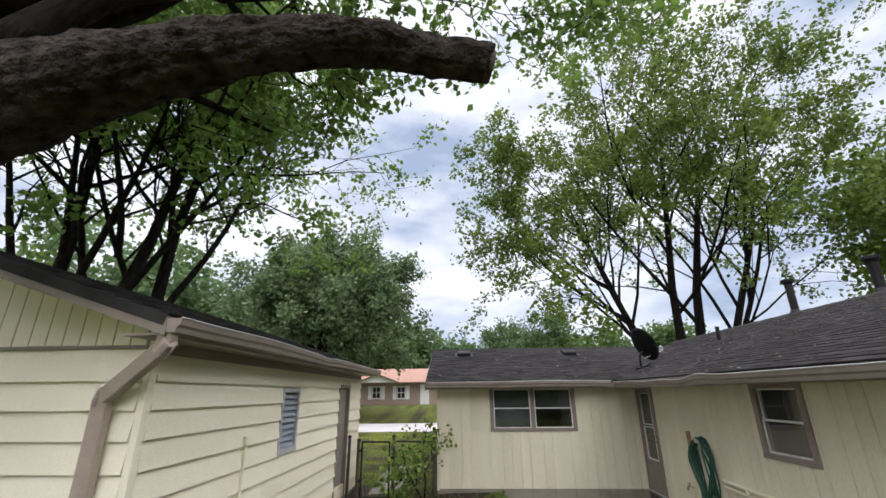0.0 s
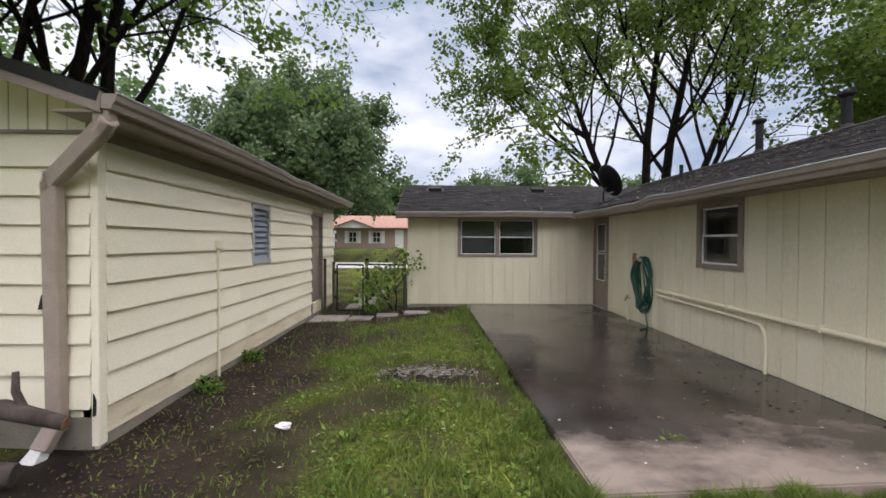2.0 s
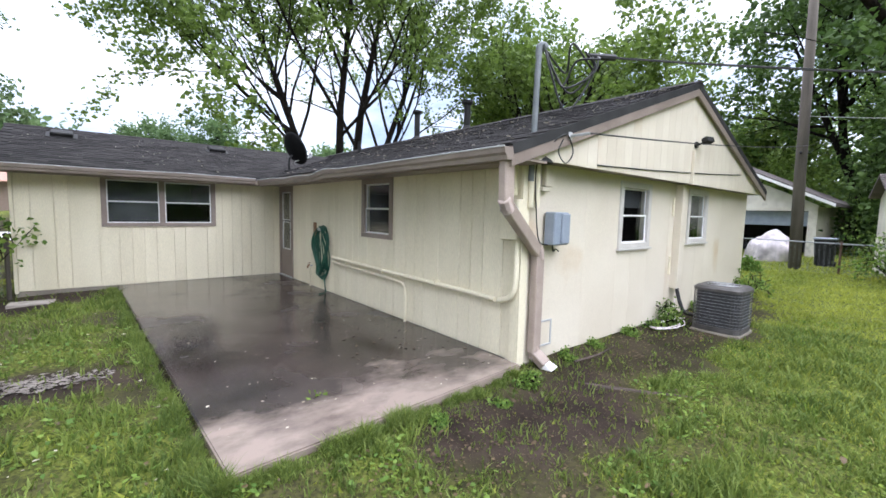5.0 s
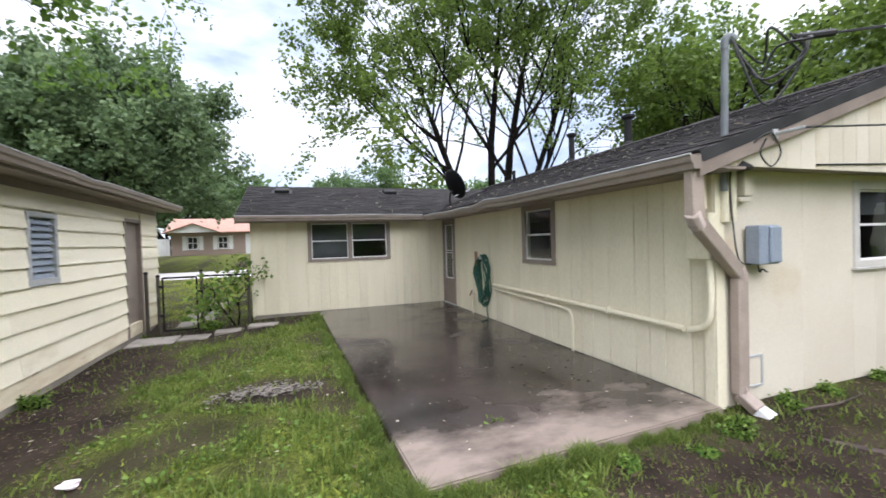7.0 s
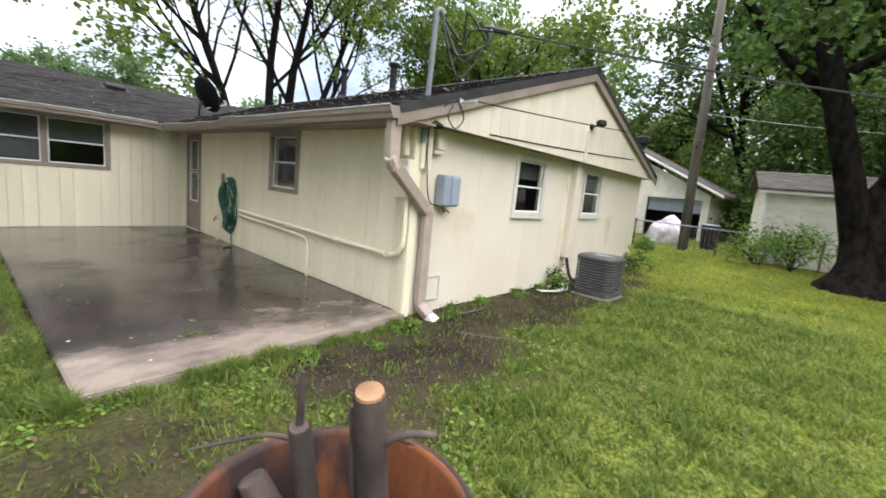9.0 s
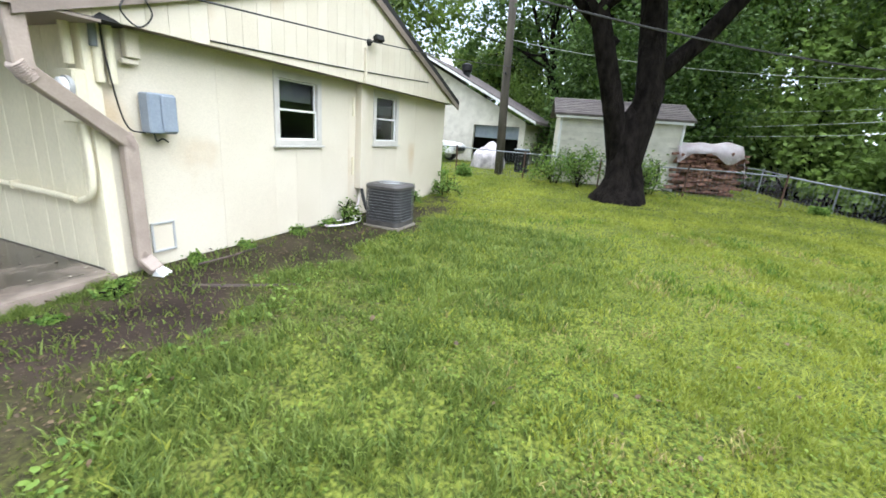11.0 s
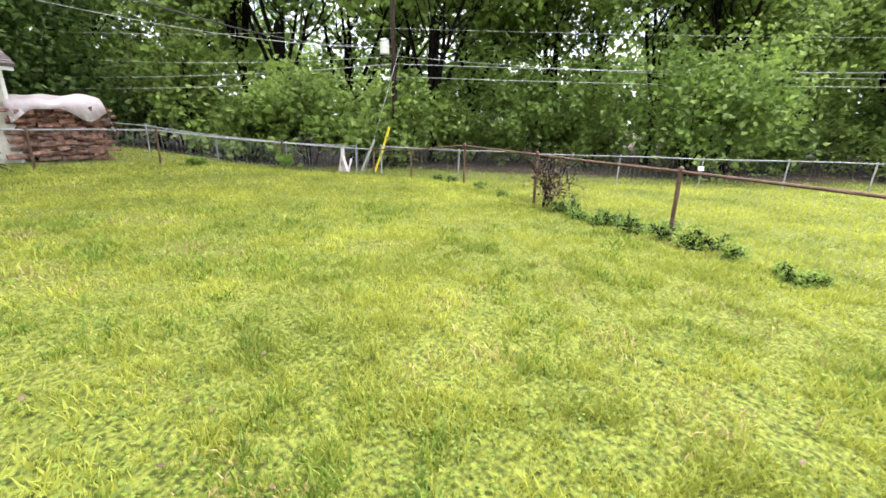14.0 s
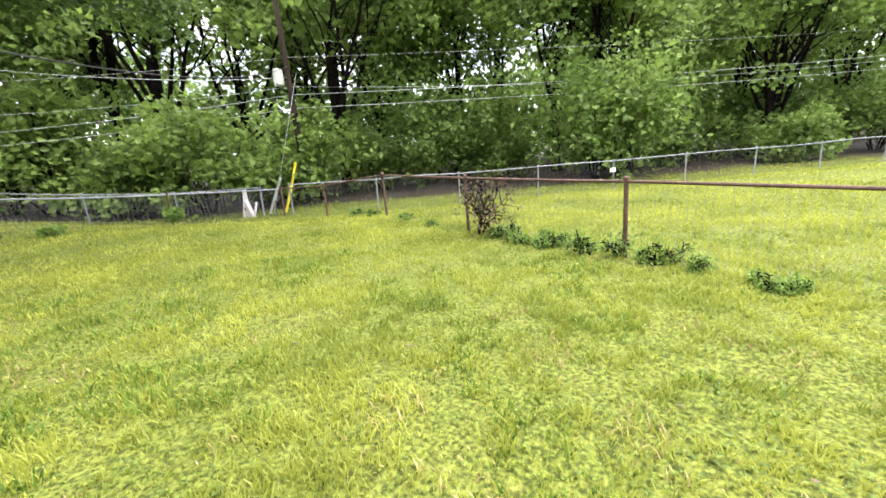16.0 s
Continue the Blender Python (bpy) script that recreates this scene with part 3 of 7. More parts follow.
def roof_plane(name, o, along, up, n_along, n_up, label, thick=0.09, keep=None):
    """A sloping slab with overlapping shingle tabs. o: lower corner; along and up: unit vectors and lengths."""
    o, along, up = Vector(o), Vector(along).normalized(), Vector(up).normalized()
    nrm = along.cross(up).normalized()
    if nrm.z < 0:
        nrm = -nrm
    bm = bmesh.new()
    q = [o, o + along * n_along, o + along * n_along + up * n_up, o + up * n_up]
    lo, hi = [bm.verts.new(p - nrm * thick) for p in q], [bm.verts.new(p) for p in q]
    bm.faces.new(lo[::-1])
    bm.faces.new(hi)
    for i in range(4):
        bm.faces.new((lo[i], lo[(i + 1) % 4], hi[(i + 1) % 4], hi[i]))
    bmesh.ops.recalc_face_normals(bm, faces=bm.faces)
    deck = tagged(part(name, bm, UNDERLAY), label, "roof", kind="structure")
    return deck, o, along, up, nrm


SHINGLE_JOBS = []


def shingled(deck, o, along, up, nrm, n_along, n_up, near=None, tab=0.305, course=0.135):
    SHINGLE_JOBS.append((deck, o, along, up, nrm, n_along, n_up, near, tab, course))


run = math.hypot(RIDGE_X - EX, RIDGE_Z - EAVE)
r1 = roof_plane("roof_main_west", (EX, 3.28, EAVE), (0, 1, 0), (RIDGE_X - EX, 0, RIDGE_Z - EAVE), 13.0, run, "dark grey weathered asphalt shingle roof with scattered leaves")
shingled(*r1, 13.0, run, near=lambda p: p.y < 8.2 and p.x < 5.4)
r2 = roof_plane("roof_main_east", (2 * RIDGE_X - EX, 3.28, EAVE), (0, 1, 0), (EX - RIDGE_X, 0, RIDGE_Z - EAVE), 13.0, run, "dark grey asphalt shingle roof slope")
WRY = 13.35
wrun = math.hypot(WRY - 10.55, SL * (WRY - 10.55))
r3 = roof_plane("roof_wing_south", (-0.84, 10.55, EAVE + 0.02), (1, 0, 0), (0, 1, SL), 7.2, wrun, "dark grey weathered asphalt shingle roof of the wing")
shingled(*r3, 7.2, wrun, near=lambda p: p.y < 12.6 and p.x < 3.9)
r4 = roof_plane("roof_wing_north", (-0.84, 2 * WRY - 10.55, EAVE + 0.02), (1, 0, 0), (0, -1, SL), 7.2, wrun, "dark grey asphalt shingle roof slope")
cap = bmesh.new()
for i in range(44):
    y = 3.27 + i * 0.295
    prism(cap, [(RIDGE_X - 0.15, RIDGE_Z - 0.035), (RIDGE_X, RIDGE_Z + 0.03 + 0.004 * (i % 2)), (RIDGE_X + 0.15, RIDGE_Z - 0.035), (RIDGE_X, RIDGE_Z - 0.01)], 1, y, y + 0.29)
tagged(part("ridge_cap", cap, SHINGLE), "row of dark shingle caps along the ridge", "roof ridge", kind="structure")
cap = bmesh.new()
wrz = EAVE + 0.02 + SL * (WRY - 10.55)
for i in range(24):
    x = -0.85 + i * 0.295
    prism(cap, [(WRY - 0.15, wrz - 0.035), (WRY, wrz + 0.03 + 0.004 * (i % 2)), (WRY + 0.15, wrz - 0.035), (WRY, wrz - 0.01)], 0, x, x + 0.29)
tagged(part("ridge_cap", cap, SHINGLE), "row of dark shingle caps along the wing ridge", "roof ridge", kind="structure")

# soffits, rake boards, gutters
tr = thing("eaves_trim", (0, 0, 0), "taupe painted fascia and rake boards along the eaves", "trim", kind="structure")
part("soffit", one_box(EX + 0.03, 3.3, 2.075, GX - 0.003, 10.58, 2.095), TAUPE, tr)
part("soffit", one_box(-0.82, 10.6, 2.085, GX - 0.003, WY - 0.003, 2.105), TAUPE, tr)
part("fascia", one_box(EX, 3.3, 2.04, EX + 0.028, 10.56, 2.185, bevel=0.004), TAUPE, tr)
part("fascia", one_box(-0.82, 10.57, 2.05, EX + 0.03, 10.598, 2.195, bevel=0.004), TAUPE, tr)
for s in (1, -1):
    pa, pb = (RIDGE_X, RIDGE_Z - 0.02), (RIDGE_X - s * (RIDGE_X - EX), EAVE - 0.02)
    poly = [pa, pb, (pb[0], pb[1] - 0.18), (pa[0], pa[1] - 0.18)]
    part("rake_board", prism(bmesh.new(), poly, 1, 3.285, 3.315), TAUPE, tr)
    poly = [(pa[0], pa[1] - 0.08), (pb[0], pb[1] - 0.08), (pb[0], pb[1] - 0.10), (pa[0], pa[1] - 0.10)]
    part("rake_soffit", prism(bmesh.new(), poly, 1, 3.317, 3.343), TAUPE, tr)
for s in (1, -1):
    pa, pb = (WRY, wrz - 0.02), (WRY - s * (WRY - 10.55), EAVE)
    part("rake_board", prism(bmesh.new(), [pa, pb, (pb[0], pb[1] - 0.17), (pa[0], pa[1] - 0.17)], 0, -0.85, -0.82), TAUPE, tr)
part("gable_wall_top", prism(bmesh.new(), [(WRY, wrz - 0.1), (11.03, 2.2), (15.7, 2.2)], 0, -0.59, -0.45), CREAM, tr)


def gutter(name, a, b, outward, z, label, sag=()):
    """An ogee trough along a line at height z (its lip), with a bright lip and end caps."""
    th = thing(name, (0, 0, 0), label, "gutter", kind="structure")
    a, b, o = Vector(a), Vector(b), Vector(outward)
    prof = [(0.0, 0.0), (0.0, -0.105), (0.075, -0.11), (0.085, -0.07), (0.105, -0.05), (0.115, 0.0), (0.108, 0.0), (0.098, -0.045), (0.078, -0.062), (0.07, -0.1), (0.006, -0.097), (0.006, 0.0)]
    n, bm, rings = 40, bmesh.new(), []
    for i in range(n + 1):
        t = i / n
        p = a.lerp(b, t)
        dz = sum(d * math.exp(-((t - c) / w) ** 2) for c, w, d in sag)
        rings.append([bm.verts.new((p.x + o.x * u, p.y + o.y * u, z + v + dz * (u / 0.115))) for u, v in prof])
    for r, s in zip(rings, rings[1:]):
        for j in range(len(prof)):
            bm.faces.new((r[j], r[(j + 1) % len(prof)], s[(j + 1) % len(prof)], s[j]))
    bm.faces.new(rings[0][:6])
    bm.faces.new(rings[-1][:6])
    bmesh.ops.recalc_face_normals(bm, faces=bm.faces)
    part("trough", bm, DOWNS, th)
    lip = [Vector((a.x + (b.x - a.x) * i / n + o.x * 0.115, a.y + (b.y - a.y) * i / n + o.y * 0.115,
                   z + 0.004 + sum(d * math.exp(-((i / n - c) / w) ** 2) for c, w, d in sag))) for i in range(n + 1)]
    part("lip", tube(bmesh.new(), lip, 0.008, 6), PALEGREY, th, "worn pale metal lip")
    return th


gutter("gutter_main", (EX - 0.002, 3.27, 0), (EX - 0.002, 10.44, 0), (-1, 0, 0), 2.165, "taupe metal gutter with a bent worn lip along the patio eave", sag=((0.52, 0.05, 0.03), (0.6, 0.05, -0.04), (0.75, 0.08, -0.03)))
gutter("gutter_wing", (-0.85, 10.568, 0), (3.24, 10.568, 0), (0, -1, 0), 2.195, "taupe metal gutter along the wing eave", sag=((0.7, 0.2, 0.015),))

sash_window("window_1", 1, WY, 1, *W1, "double sash window with taupe trim and grey blinds", 2, (0.95, 0.5), sill=False)
sash_window("window_2", 0, GX, 1, *W2, "single double-hung window in taupe trim over the patio", 1, (0.0,), sill=False)
sash_window("window_3", 1, GY, 1, *W3, "double-hung window with pale trim in the end wall", 1, (0.35,), TRIMPALE)
sash_window("window_4", 1, GY, 1, *W4, "double-hung window with pale trim in the end wall", 1, (0.4,), TRIMPALE)

# storm door at the inner corner
dr = thing("door_1", (0, 0, 0), "taupe storm door with tall glass beside the inner corner", "door", kind="structure")
da, db = D1[0], D1[1]
for a, b, lo, hi in ((da, da + 0.06, 0, 2.08), (db - 0.06, db, 0, 2.08), (da + 0.06, db - 0.06, 2.02, 2.08)):
    part("door_frame", one_box(GX - 0.02, a, lo, GX + 0.1, b, hi, bevel=0.004), TAUPE, dr)
leaf = bmesh.new()
for a, b, lo, hi in ((da + 0.065, db - 0.065, 0.02, 0.62), (da + 0.065, db - 0.065, 1.95, 2.015), (da + 0.065, da + 0.17, 0.62, 1.95), (db - 0.17, db - 0.065, 0.62, 1.95)):
    box(leaf, GX + 0.0, a, lo, GX + 0.035, b, hi, bevel=0.003)
panel = part("door_leaf", leaf, TAUPE, dr)
for lo, hi in ((0.63, 1.27), (1.30, 1.945)):
    fr = bmesh.new()
    for a, b, c, d in ((da + 0.17, db - 0.17, lo, lo + 0.02), (da + 0.17, db - 0.17, hi - 0.02, hi), (da + 0.17, da + 0.19, lo, hi), (db - 0.19, db - 0.17, lo, hi)):
        box(fr, GX - 0.004, a, c, GX + 0.012, b, d)
    g = part("glass_frame", fr, WHITEP, panel, "pale thin glazing frame")
    pn = part("pane", one_box(GX + 0.012, da + 0.185, lo + 0.015, GX + 0.016, db - 0.185, hi - 0.015), GLASS, panel)
    pn.visible_shadow = False
# inner door shares the near-black that stands for indoor shade
part("inner_door", one_box(GX + 0.09, da + 0.06, 0.0, GX + 0.13, db - 0.06, 2.02, bevel=0.004), ROOMSHADE, dr)
part("threshold", one_box(GX - 0.04, da, 0.0, GX + 0.1, db, 0.02, bevel=0.004), PALEGREY, dr)
part("door_handle", tube(bmesh.new(), curve_pts([(GX, da + 0.11, 0.98), (GX - 0.05, da + 0.11, 1.0), (GX - 0.05, da + 0.11, 1.08), (GX, da + 0.11, 1.1)], 4), 0.009, 8), BLACKM, panel, "black pull handle")

# ---- garage ----
QX, QY0, QY1, QZ = -2.69, 4.38, 12.15, -0.28
QW = 6.2
GARAGE_PITCH = 0.325
GW1 = (7.19, 7.86, 1.16, 2.06)
GD1 = (10.18, 11.06, -0.12, 2.16)
LAPS = [2.09, 1.855, 1.62, 1.378, 1.135, 0.893, 0.648, 0.387, 0.11]


def lap_board(parent, axis, face, out, u0, u1, zb, zt, material, name="lap_board"):
    """One course of lap siding: thick at its lower edge, slanting back."""
    poly = [(face + out * 0.004, zt + 0.02), (face + out * 0.042, zb), (face + out * 0.02, zb + 0.008), (face - out * 0.004, zt + 0.02)]
    bm = prism(bmesh.new(), [(p[0], p[1]) for p in poly], 1, u0, u1) if axis == 0 else bmesh.new()
    if axis == 1:
        lo = [bm.verts.new((u0, p[0], p[1])) for p in poly]
        hi = [bm.verts.new((u1, p[0], p[1])) for p in poly]
        bm.faces.new(lo)
        bm.faces.new(hi[::-1])
        for i in range(4):
            bm.faces.new((lo[i], lo[(i + 1) % 4], hi[(i + 1) % 4], hi[i]))
        bmesh.ops.recalc_face_normals(bm, faces=bm.faces)
    return part(name, bm, material, parent)


gs = bmesh.new()
cuts = [QY0, GW1[0], GW1[1], GD1[0], GD1[1], QY1]
for a, b in zip(cuts, cuts[1:]):
    hole = GW1 if a == GW1[0] else GD1 if a == GD1[0] else None
    for lo, hi in (((QZ, 2.5),) if not hole else ((QZ, hole[2]), (hole[3], 2.5))):
        if hi > lo:
            box(gs, QX - 0.12, a, lo, QX, b, hi)
gside = tagged(part("wall_garage_side", gs, LAPCREAM), "cream lap siding side wall of the garage, mud-stained at its foot", "wall", kind="structure")
for zb, zt in zip(LAPS, [2.30] + LAPS):
    spans = [(QY0 + 0.06, QY1 - 0.02)]
    for h in (GW1, GD1):
        if h[2] < zt - 0.02 and h[3] > zb + 0.02:
            spans = [s for a, b in spans for s in ((a, min(b, h[0])), (max(a, h[1]), b)) if s[1] - s[0] > 0.02]
    for a, b in spans:
        if b - a > 3.3:
            m = a + 1.9 + (LAPS.index(zb) * 0.73) % 1.3
            lap_board(gside, 0, QX, 1, a, m - 0.002, zb, zt + 0.012, LAPCREAM)
            a = m
        lap_board(gside, 0, QX, 1, a, b, zb, zt + 0.012, LAPCREAM)
# flat frieze under the eave; its shadow is put into the taupe colour
part("frieze_board", one_box(QX + 0.001, QY0 + 0.06, 2.32, QX + 0.02, QY1, 2.50), TAUPE, gside)
part("foundation", one_box(QX - 0.1, QY0 + 0.02, -0.4, QX + 0.006, QY1, -0.13), FOUND, gside)
part("skirt_board", one_box(QX - 0.1, QY0 + 0.02, -0.13, QX + 0.016, QY1, 0.11), MUDCREAM, gside, "mud-stained cream skirt board")
part("corner_board", one_box(QX - 0.03, QY0 - 0.032, -0.2, QX + 0.034, QY0 + 0.058, 2.48, bevel=0.005), LAPCREAM, gside)

gf = bmesh.new()
prism(gf, [(QX - 0.03, -0.3), (QX - 0.03, 2.56), (QX - QW / 2, 2.56 + GARAGE_PITCH * QW / 2), (QX - QW, 2.56), (QX - QW, -0.3)], 1, QY0, QY0 + 0.12)
gfront = tagged(part("wall_garage_end", gf, LAPCREAM), "cream lap siding end wall of the garage with a torn board", "wall", kind="structure")
for zb, zt in zip(LAPS, [2.36] + LAPS):
    lap_board(gfront, 1, QY0, -1, QX - QW, QX - 0.035, zb, zt + 0.012, LAPCREAM)
ge = np.arange(QX - QW + 0.1, QX - 0.04, 0.155)
for a, b in zip(ge, ge[1:]):
    top = [2.575 + GARAGE_PITCH * min(QX - u, u - QX + QW) for u in (a, b)]
    if min(top) > 2.45:
        part("gable_board", prism(bmesh.new(), [(a + 0.006, 2.39), (b - 0.006, 2.39), (b - 0.006, top[1]), (a + 0.006, top[0])], 1, QY0 - 0.03, QY0 - 0.002), LAPCREAM, gfront)
part("band_board", one_box(QX - QW, QY0 - 0.034, 2.362, QX - 0.035, QY0 - 0.002, 2.388), TAUPE, gfront)
part("foundation", one_box(QX - QW, QY0 - 0.012, -0.4, QX - 0.03, QY0 + 0.08, 0.03), FOUND, gfront)
gb2 = bmesh.new()
box(gb2, QX - QW, QY1 - 0.12, -0.3, QX - 0.12, QY1, 2.5)
box(gb2, QX - QW - 0.12, QY0, -0.3, QX - QW, QY1, 2.45)
tagged(part("wall_garage_back", gb2, LAPCREAM), "cream far walls of the garage", "wall", kind="structure")
GEX, GEZ = -2.32, 2.58
grun = math.hypot(QW / 2 + 0.37, GARAGE_PITCH * (QW / 2 + 0.37))
g1 = roof_plane("roof_garage_east", (GEX, 3.95, GEZ), (0, 1, 0), (-1, 0, GARAGE_PITCH), 8.53, grun, "dark shingle garage roof slope above the taupe gutter")
shingled(*g1, 8.53, grun, near=lambda p: p.y < 8 and p.x > -3.2)
g2 = roof_plane("roof_garage_west", (2 * (QX - QW / 2) - GEX, 3.95, GEZ), (0, 1, 0), (1, 0, GARAGE_PITCH), 8.53, grun, "dark shingle garage roof slope")
gt = thing("garage_trim", (0, 0, 0), "taupe fascia and rake boards of the garage", "trim", kind="structure")
part("fascia", one_box(GEX - 0.03, 3.97, GEZ - 0.17, GEX, 12.46, GEZ - 0.01, bevel=0.004), TAUPE, gt)
part("soffit", one_box(QX + 0.022, 3.97, GEZ - 0.16, GEX - 0.032, 12.46, GEZ - 0.14), TAUPE, gt)
gp = QX - QW / 2
for s in (1, -1):
    pa, pb = (gp, GEZ + GARAGE_PITCH * (GEX - gp) - 0.005), (gp + s * (GEX - gp), GEZ - 0.005)
    for y in (3.955, 12.46):
        part("rake_board", prism(bmesh.new(), [pa, pb, (pb[0], pb[1] - 0.16), (pa[0], pa[1] - 0.16)], 1, y, y + 0.03), TAUPE, gt)
    part("rake_soffit", prism(bmesh.new(), [(pa[0], pa[1] - 0.11), (pb[0], pb[1] - 0.11), (pb[0], pb[1] - 0.13), (pa[0], pa[1] - 0.13)], 1, 3.987, QY0 - 0.036), LAPCREAM, gt)
gutter("gutter_garage", (GEX + 0.002, 3.96, 0), (GEX + 0.002, 12.48, 0), (1, 0, 0), GEZ - 0.03, "long taupe metal gutter along the garage eave", sag=((0.2, 0.1, 0.02), (0.45, 0.04, -0.03)))

# garage window with louvre slats, and the side door
gw = thing("window_5", (0, 0, 0), "garage window with pale frame and grey louvre slats", "window", kind="structure")
for a, b, lo, hi in ((GW1[0], GW1[1], GW1[3] - 0.06, GW1[3]), (GW1[0] - 0.02, GW1[1] + 0.02, GW1[2] - 0.02, GW1[2] + 0.06), (GW1[0], GW1[0] + 0.06, GW1[2] + 0.06, GW1[3] - 0.06), (GW1[1] - 0.06, GW1[1], GW1[2] + 0.06, GW1[3] - 0.06)):
    part("window_frame", one_box(QX - 0.08, a, lo, QX + 0.04, b, hi, bevel=0.004), PALEGREY, gw)
for i in range(9):
    z = GW1[2] + 0.065 + i * 0.086
    part("slat", prism(bmesh.new(), [(QX - 0.05, z + 0.1), (QX + 0.005, z), (QX + 0.012, z), (QX - 0.043, z + 0.1)], 1, GW1[0] + 0.06, GW1[1] - 0.06), GREYBOX, gw)
# near-black sheet behind the slats in place of the unlit garage
part("backing", one_box(QX - 0.1, GW1[0], GW1[2], QX - 0.085, GW1[1], GW1[3]), ROOMSHADE, gw)
gd = thing("door_2", (0, 0, 0), "taupe side door of the garage, closed", "door", kind="structure")
for a, b, lo, hi in ((GD1[0], GD1[0] + 0.07, -0.12, 2.16), (GD1[1] - 0.07, GD1[1], -0.12, 2.16), (GD1[0] + 0.07, GD1[1] - 0.07, 2.09, 2.16)):
    part("door_frame", one_box(QX - 0.1, a, lo, QX + 0.035, b, hi, bevel=0.004), TAUPE, gd)
part("door_leaf", one_box(QX - 0.08, GD1[0] + 0.075, -0.1, QX - 0.04, GD1[1] - 0.075, 2.085, bevel=0.004), DOWNS, gd)
part("door_knob", tube(bmesh.new(), [(QX - 0.04, GD1[0] + 0.15, 0.9), (QX - 0.02, GD1[0] + 0.15, 0.9), (QX + 0.0, GD1[0] + 0.15, 0.9), (QX + 0.012, GD1[0] + 0.15, 0.9)], [0.012, 0.012, 0.028, 0.012], 10), PALEGREY, gd)

# ---- trees ----
def grow(rng, p, d, length, radius, level, out, wob=0.18, rise=0.12, kids=(5, 5, 4), spread=0.75):
    """A limb as a bent tapered line, with smaller ones along it; lines go to out[0], leaf points to out[1]."""
    n = max(3, 7 - 2 * level) if level < 3 else 3
    pts, rad, q, v = [Vector(p)], [radius], Vector(p), Vector(d).normalized()
    for i in range(n):
        v = (v + Vector((rng.normal(0, wob), rng.normal(0, wob), rng.normal(0, wob) + rise)) * (0.6 if level == 0 else 1)).normalized()
        q = q + v * (length / n)
        pts.append(q.copy())
        rad.append(radius * (1 - 0.72 * (i + 1) / n))
    out[0].append((pts, rad, level))
    last = len(kids)
    if level >= last:
        for t in pts[1:]:
            out[1].append(t)
        return
    for k in range(kids[level]):
        f = 0.3 + 0.7 * (k + rng.random()) / kids[level]
        i = min(int(f * n), n - 1)
        base = pts[i].lerp(pts[i + 1], f * n - i)
        ax = (pts[i + 1] - pts[i]).normalized()
        side = ax.orthogonal().normalized()
        side.rotate(Matrix.Rotation(rng.random() * 2 * math.pi, 3, ax))
        nd = (ax * (1 - spread * 0.55) + side * spread).normalized()
        grow(rng, base, nd, length * (0.52 + 0.2 * rng.random()) * (1.1 - 0.4 * f), max(rad[i] * 0.5, 0.012), level + 1, out, wob, rise * 0.6, kids, spread)


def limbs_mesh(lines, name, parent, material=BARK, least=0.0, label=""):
    verts, faces, base = [], [], 0
    for pts, rad, level in lines:
        if rad[0] < least:
            continue
        k = 10 if rad[0] > 0.12 else 6 if rad[0] > 0.04 else 4
        side = None
        for i, p in enumerate(pts):
            dd = (pts[min(i + 1, len(pts) - 1)] - pts[max(i - 1, 0)]).normalized()
            side = dd.orthogonal().normalized() if side is None else (side - dd * side.dot(dd)).normalized()
            up = dd.cross(side)
            for j in range(k):
                a = 2 * math.pi * j / k
                rr = rad[i] * (1 + (0.10 * math.sin(3 * a + 5 * i) if rad[0] > 0.12 else 0))
                verts.append(tuple(p + rr * (math.cos(a) * side + math.sin(a) * up)))
        for i in range(len(pts) - 1):
            for j in range(k):
                faces.append((base + i * k + j, base + i * k + (j + 1) % k, base + (i + 1) * k + (j + 1) % k, base + (i + 1) * k + j))
        base += len(pts) * k
    return quads(name, verts, faces, material, parent, label, smooth=True)


def leaf_cloud(rng, name, points, per, size, scatter, material, parent, droop=0.3, label=""):
    """Small folded leaves scattered round the twig points."""
    c = np.repeat(np.array([tuple(p) for p in points]), per, 0)
    n = len(c)
    c = c + rng.normal(0, scatter, (n, 3)) - np.array([0, 0, droop * scatter])
    ax = rng.normal(0, 1, (n, 3))
    ax[:, 2] = ax[:, 2] * 0.7 - droop
    ax /= np.linalg.norm(ax, axis=1, keepdims=True)
    sd = np.cross(ax, rng.normal(0, 1, (n, 3)))
    sd /= np.linalg.norm(sd, axis=1, keepdims=True)
    nm = np.cross(ax, sd)
    s = (size * (0.6 + 0.8 * rng.random(n)))[:, None]
    v = np.stack([c, c + s * (0.45 * ax + 0.38 * sd + 0.12 * nm), c + s * ax, c + s * (0.45 * ax - 0.38 * sd + 0.12 * nm)], 1).reshape(-1, 3)
    i = np.arange(n)[:, None] * 4
    return quads(name, v, np.concatenate([i + [0, 1, 2], i + [0, 2, 3]]), material, parent, label)


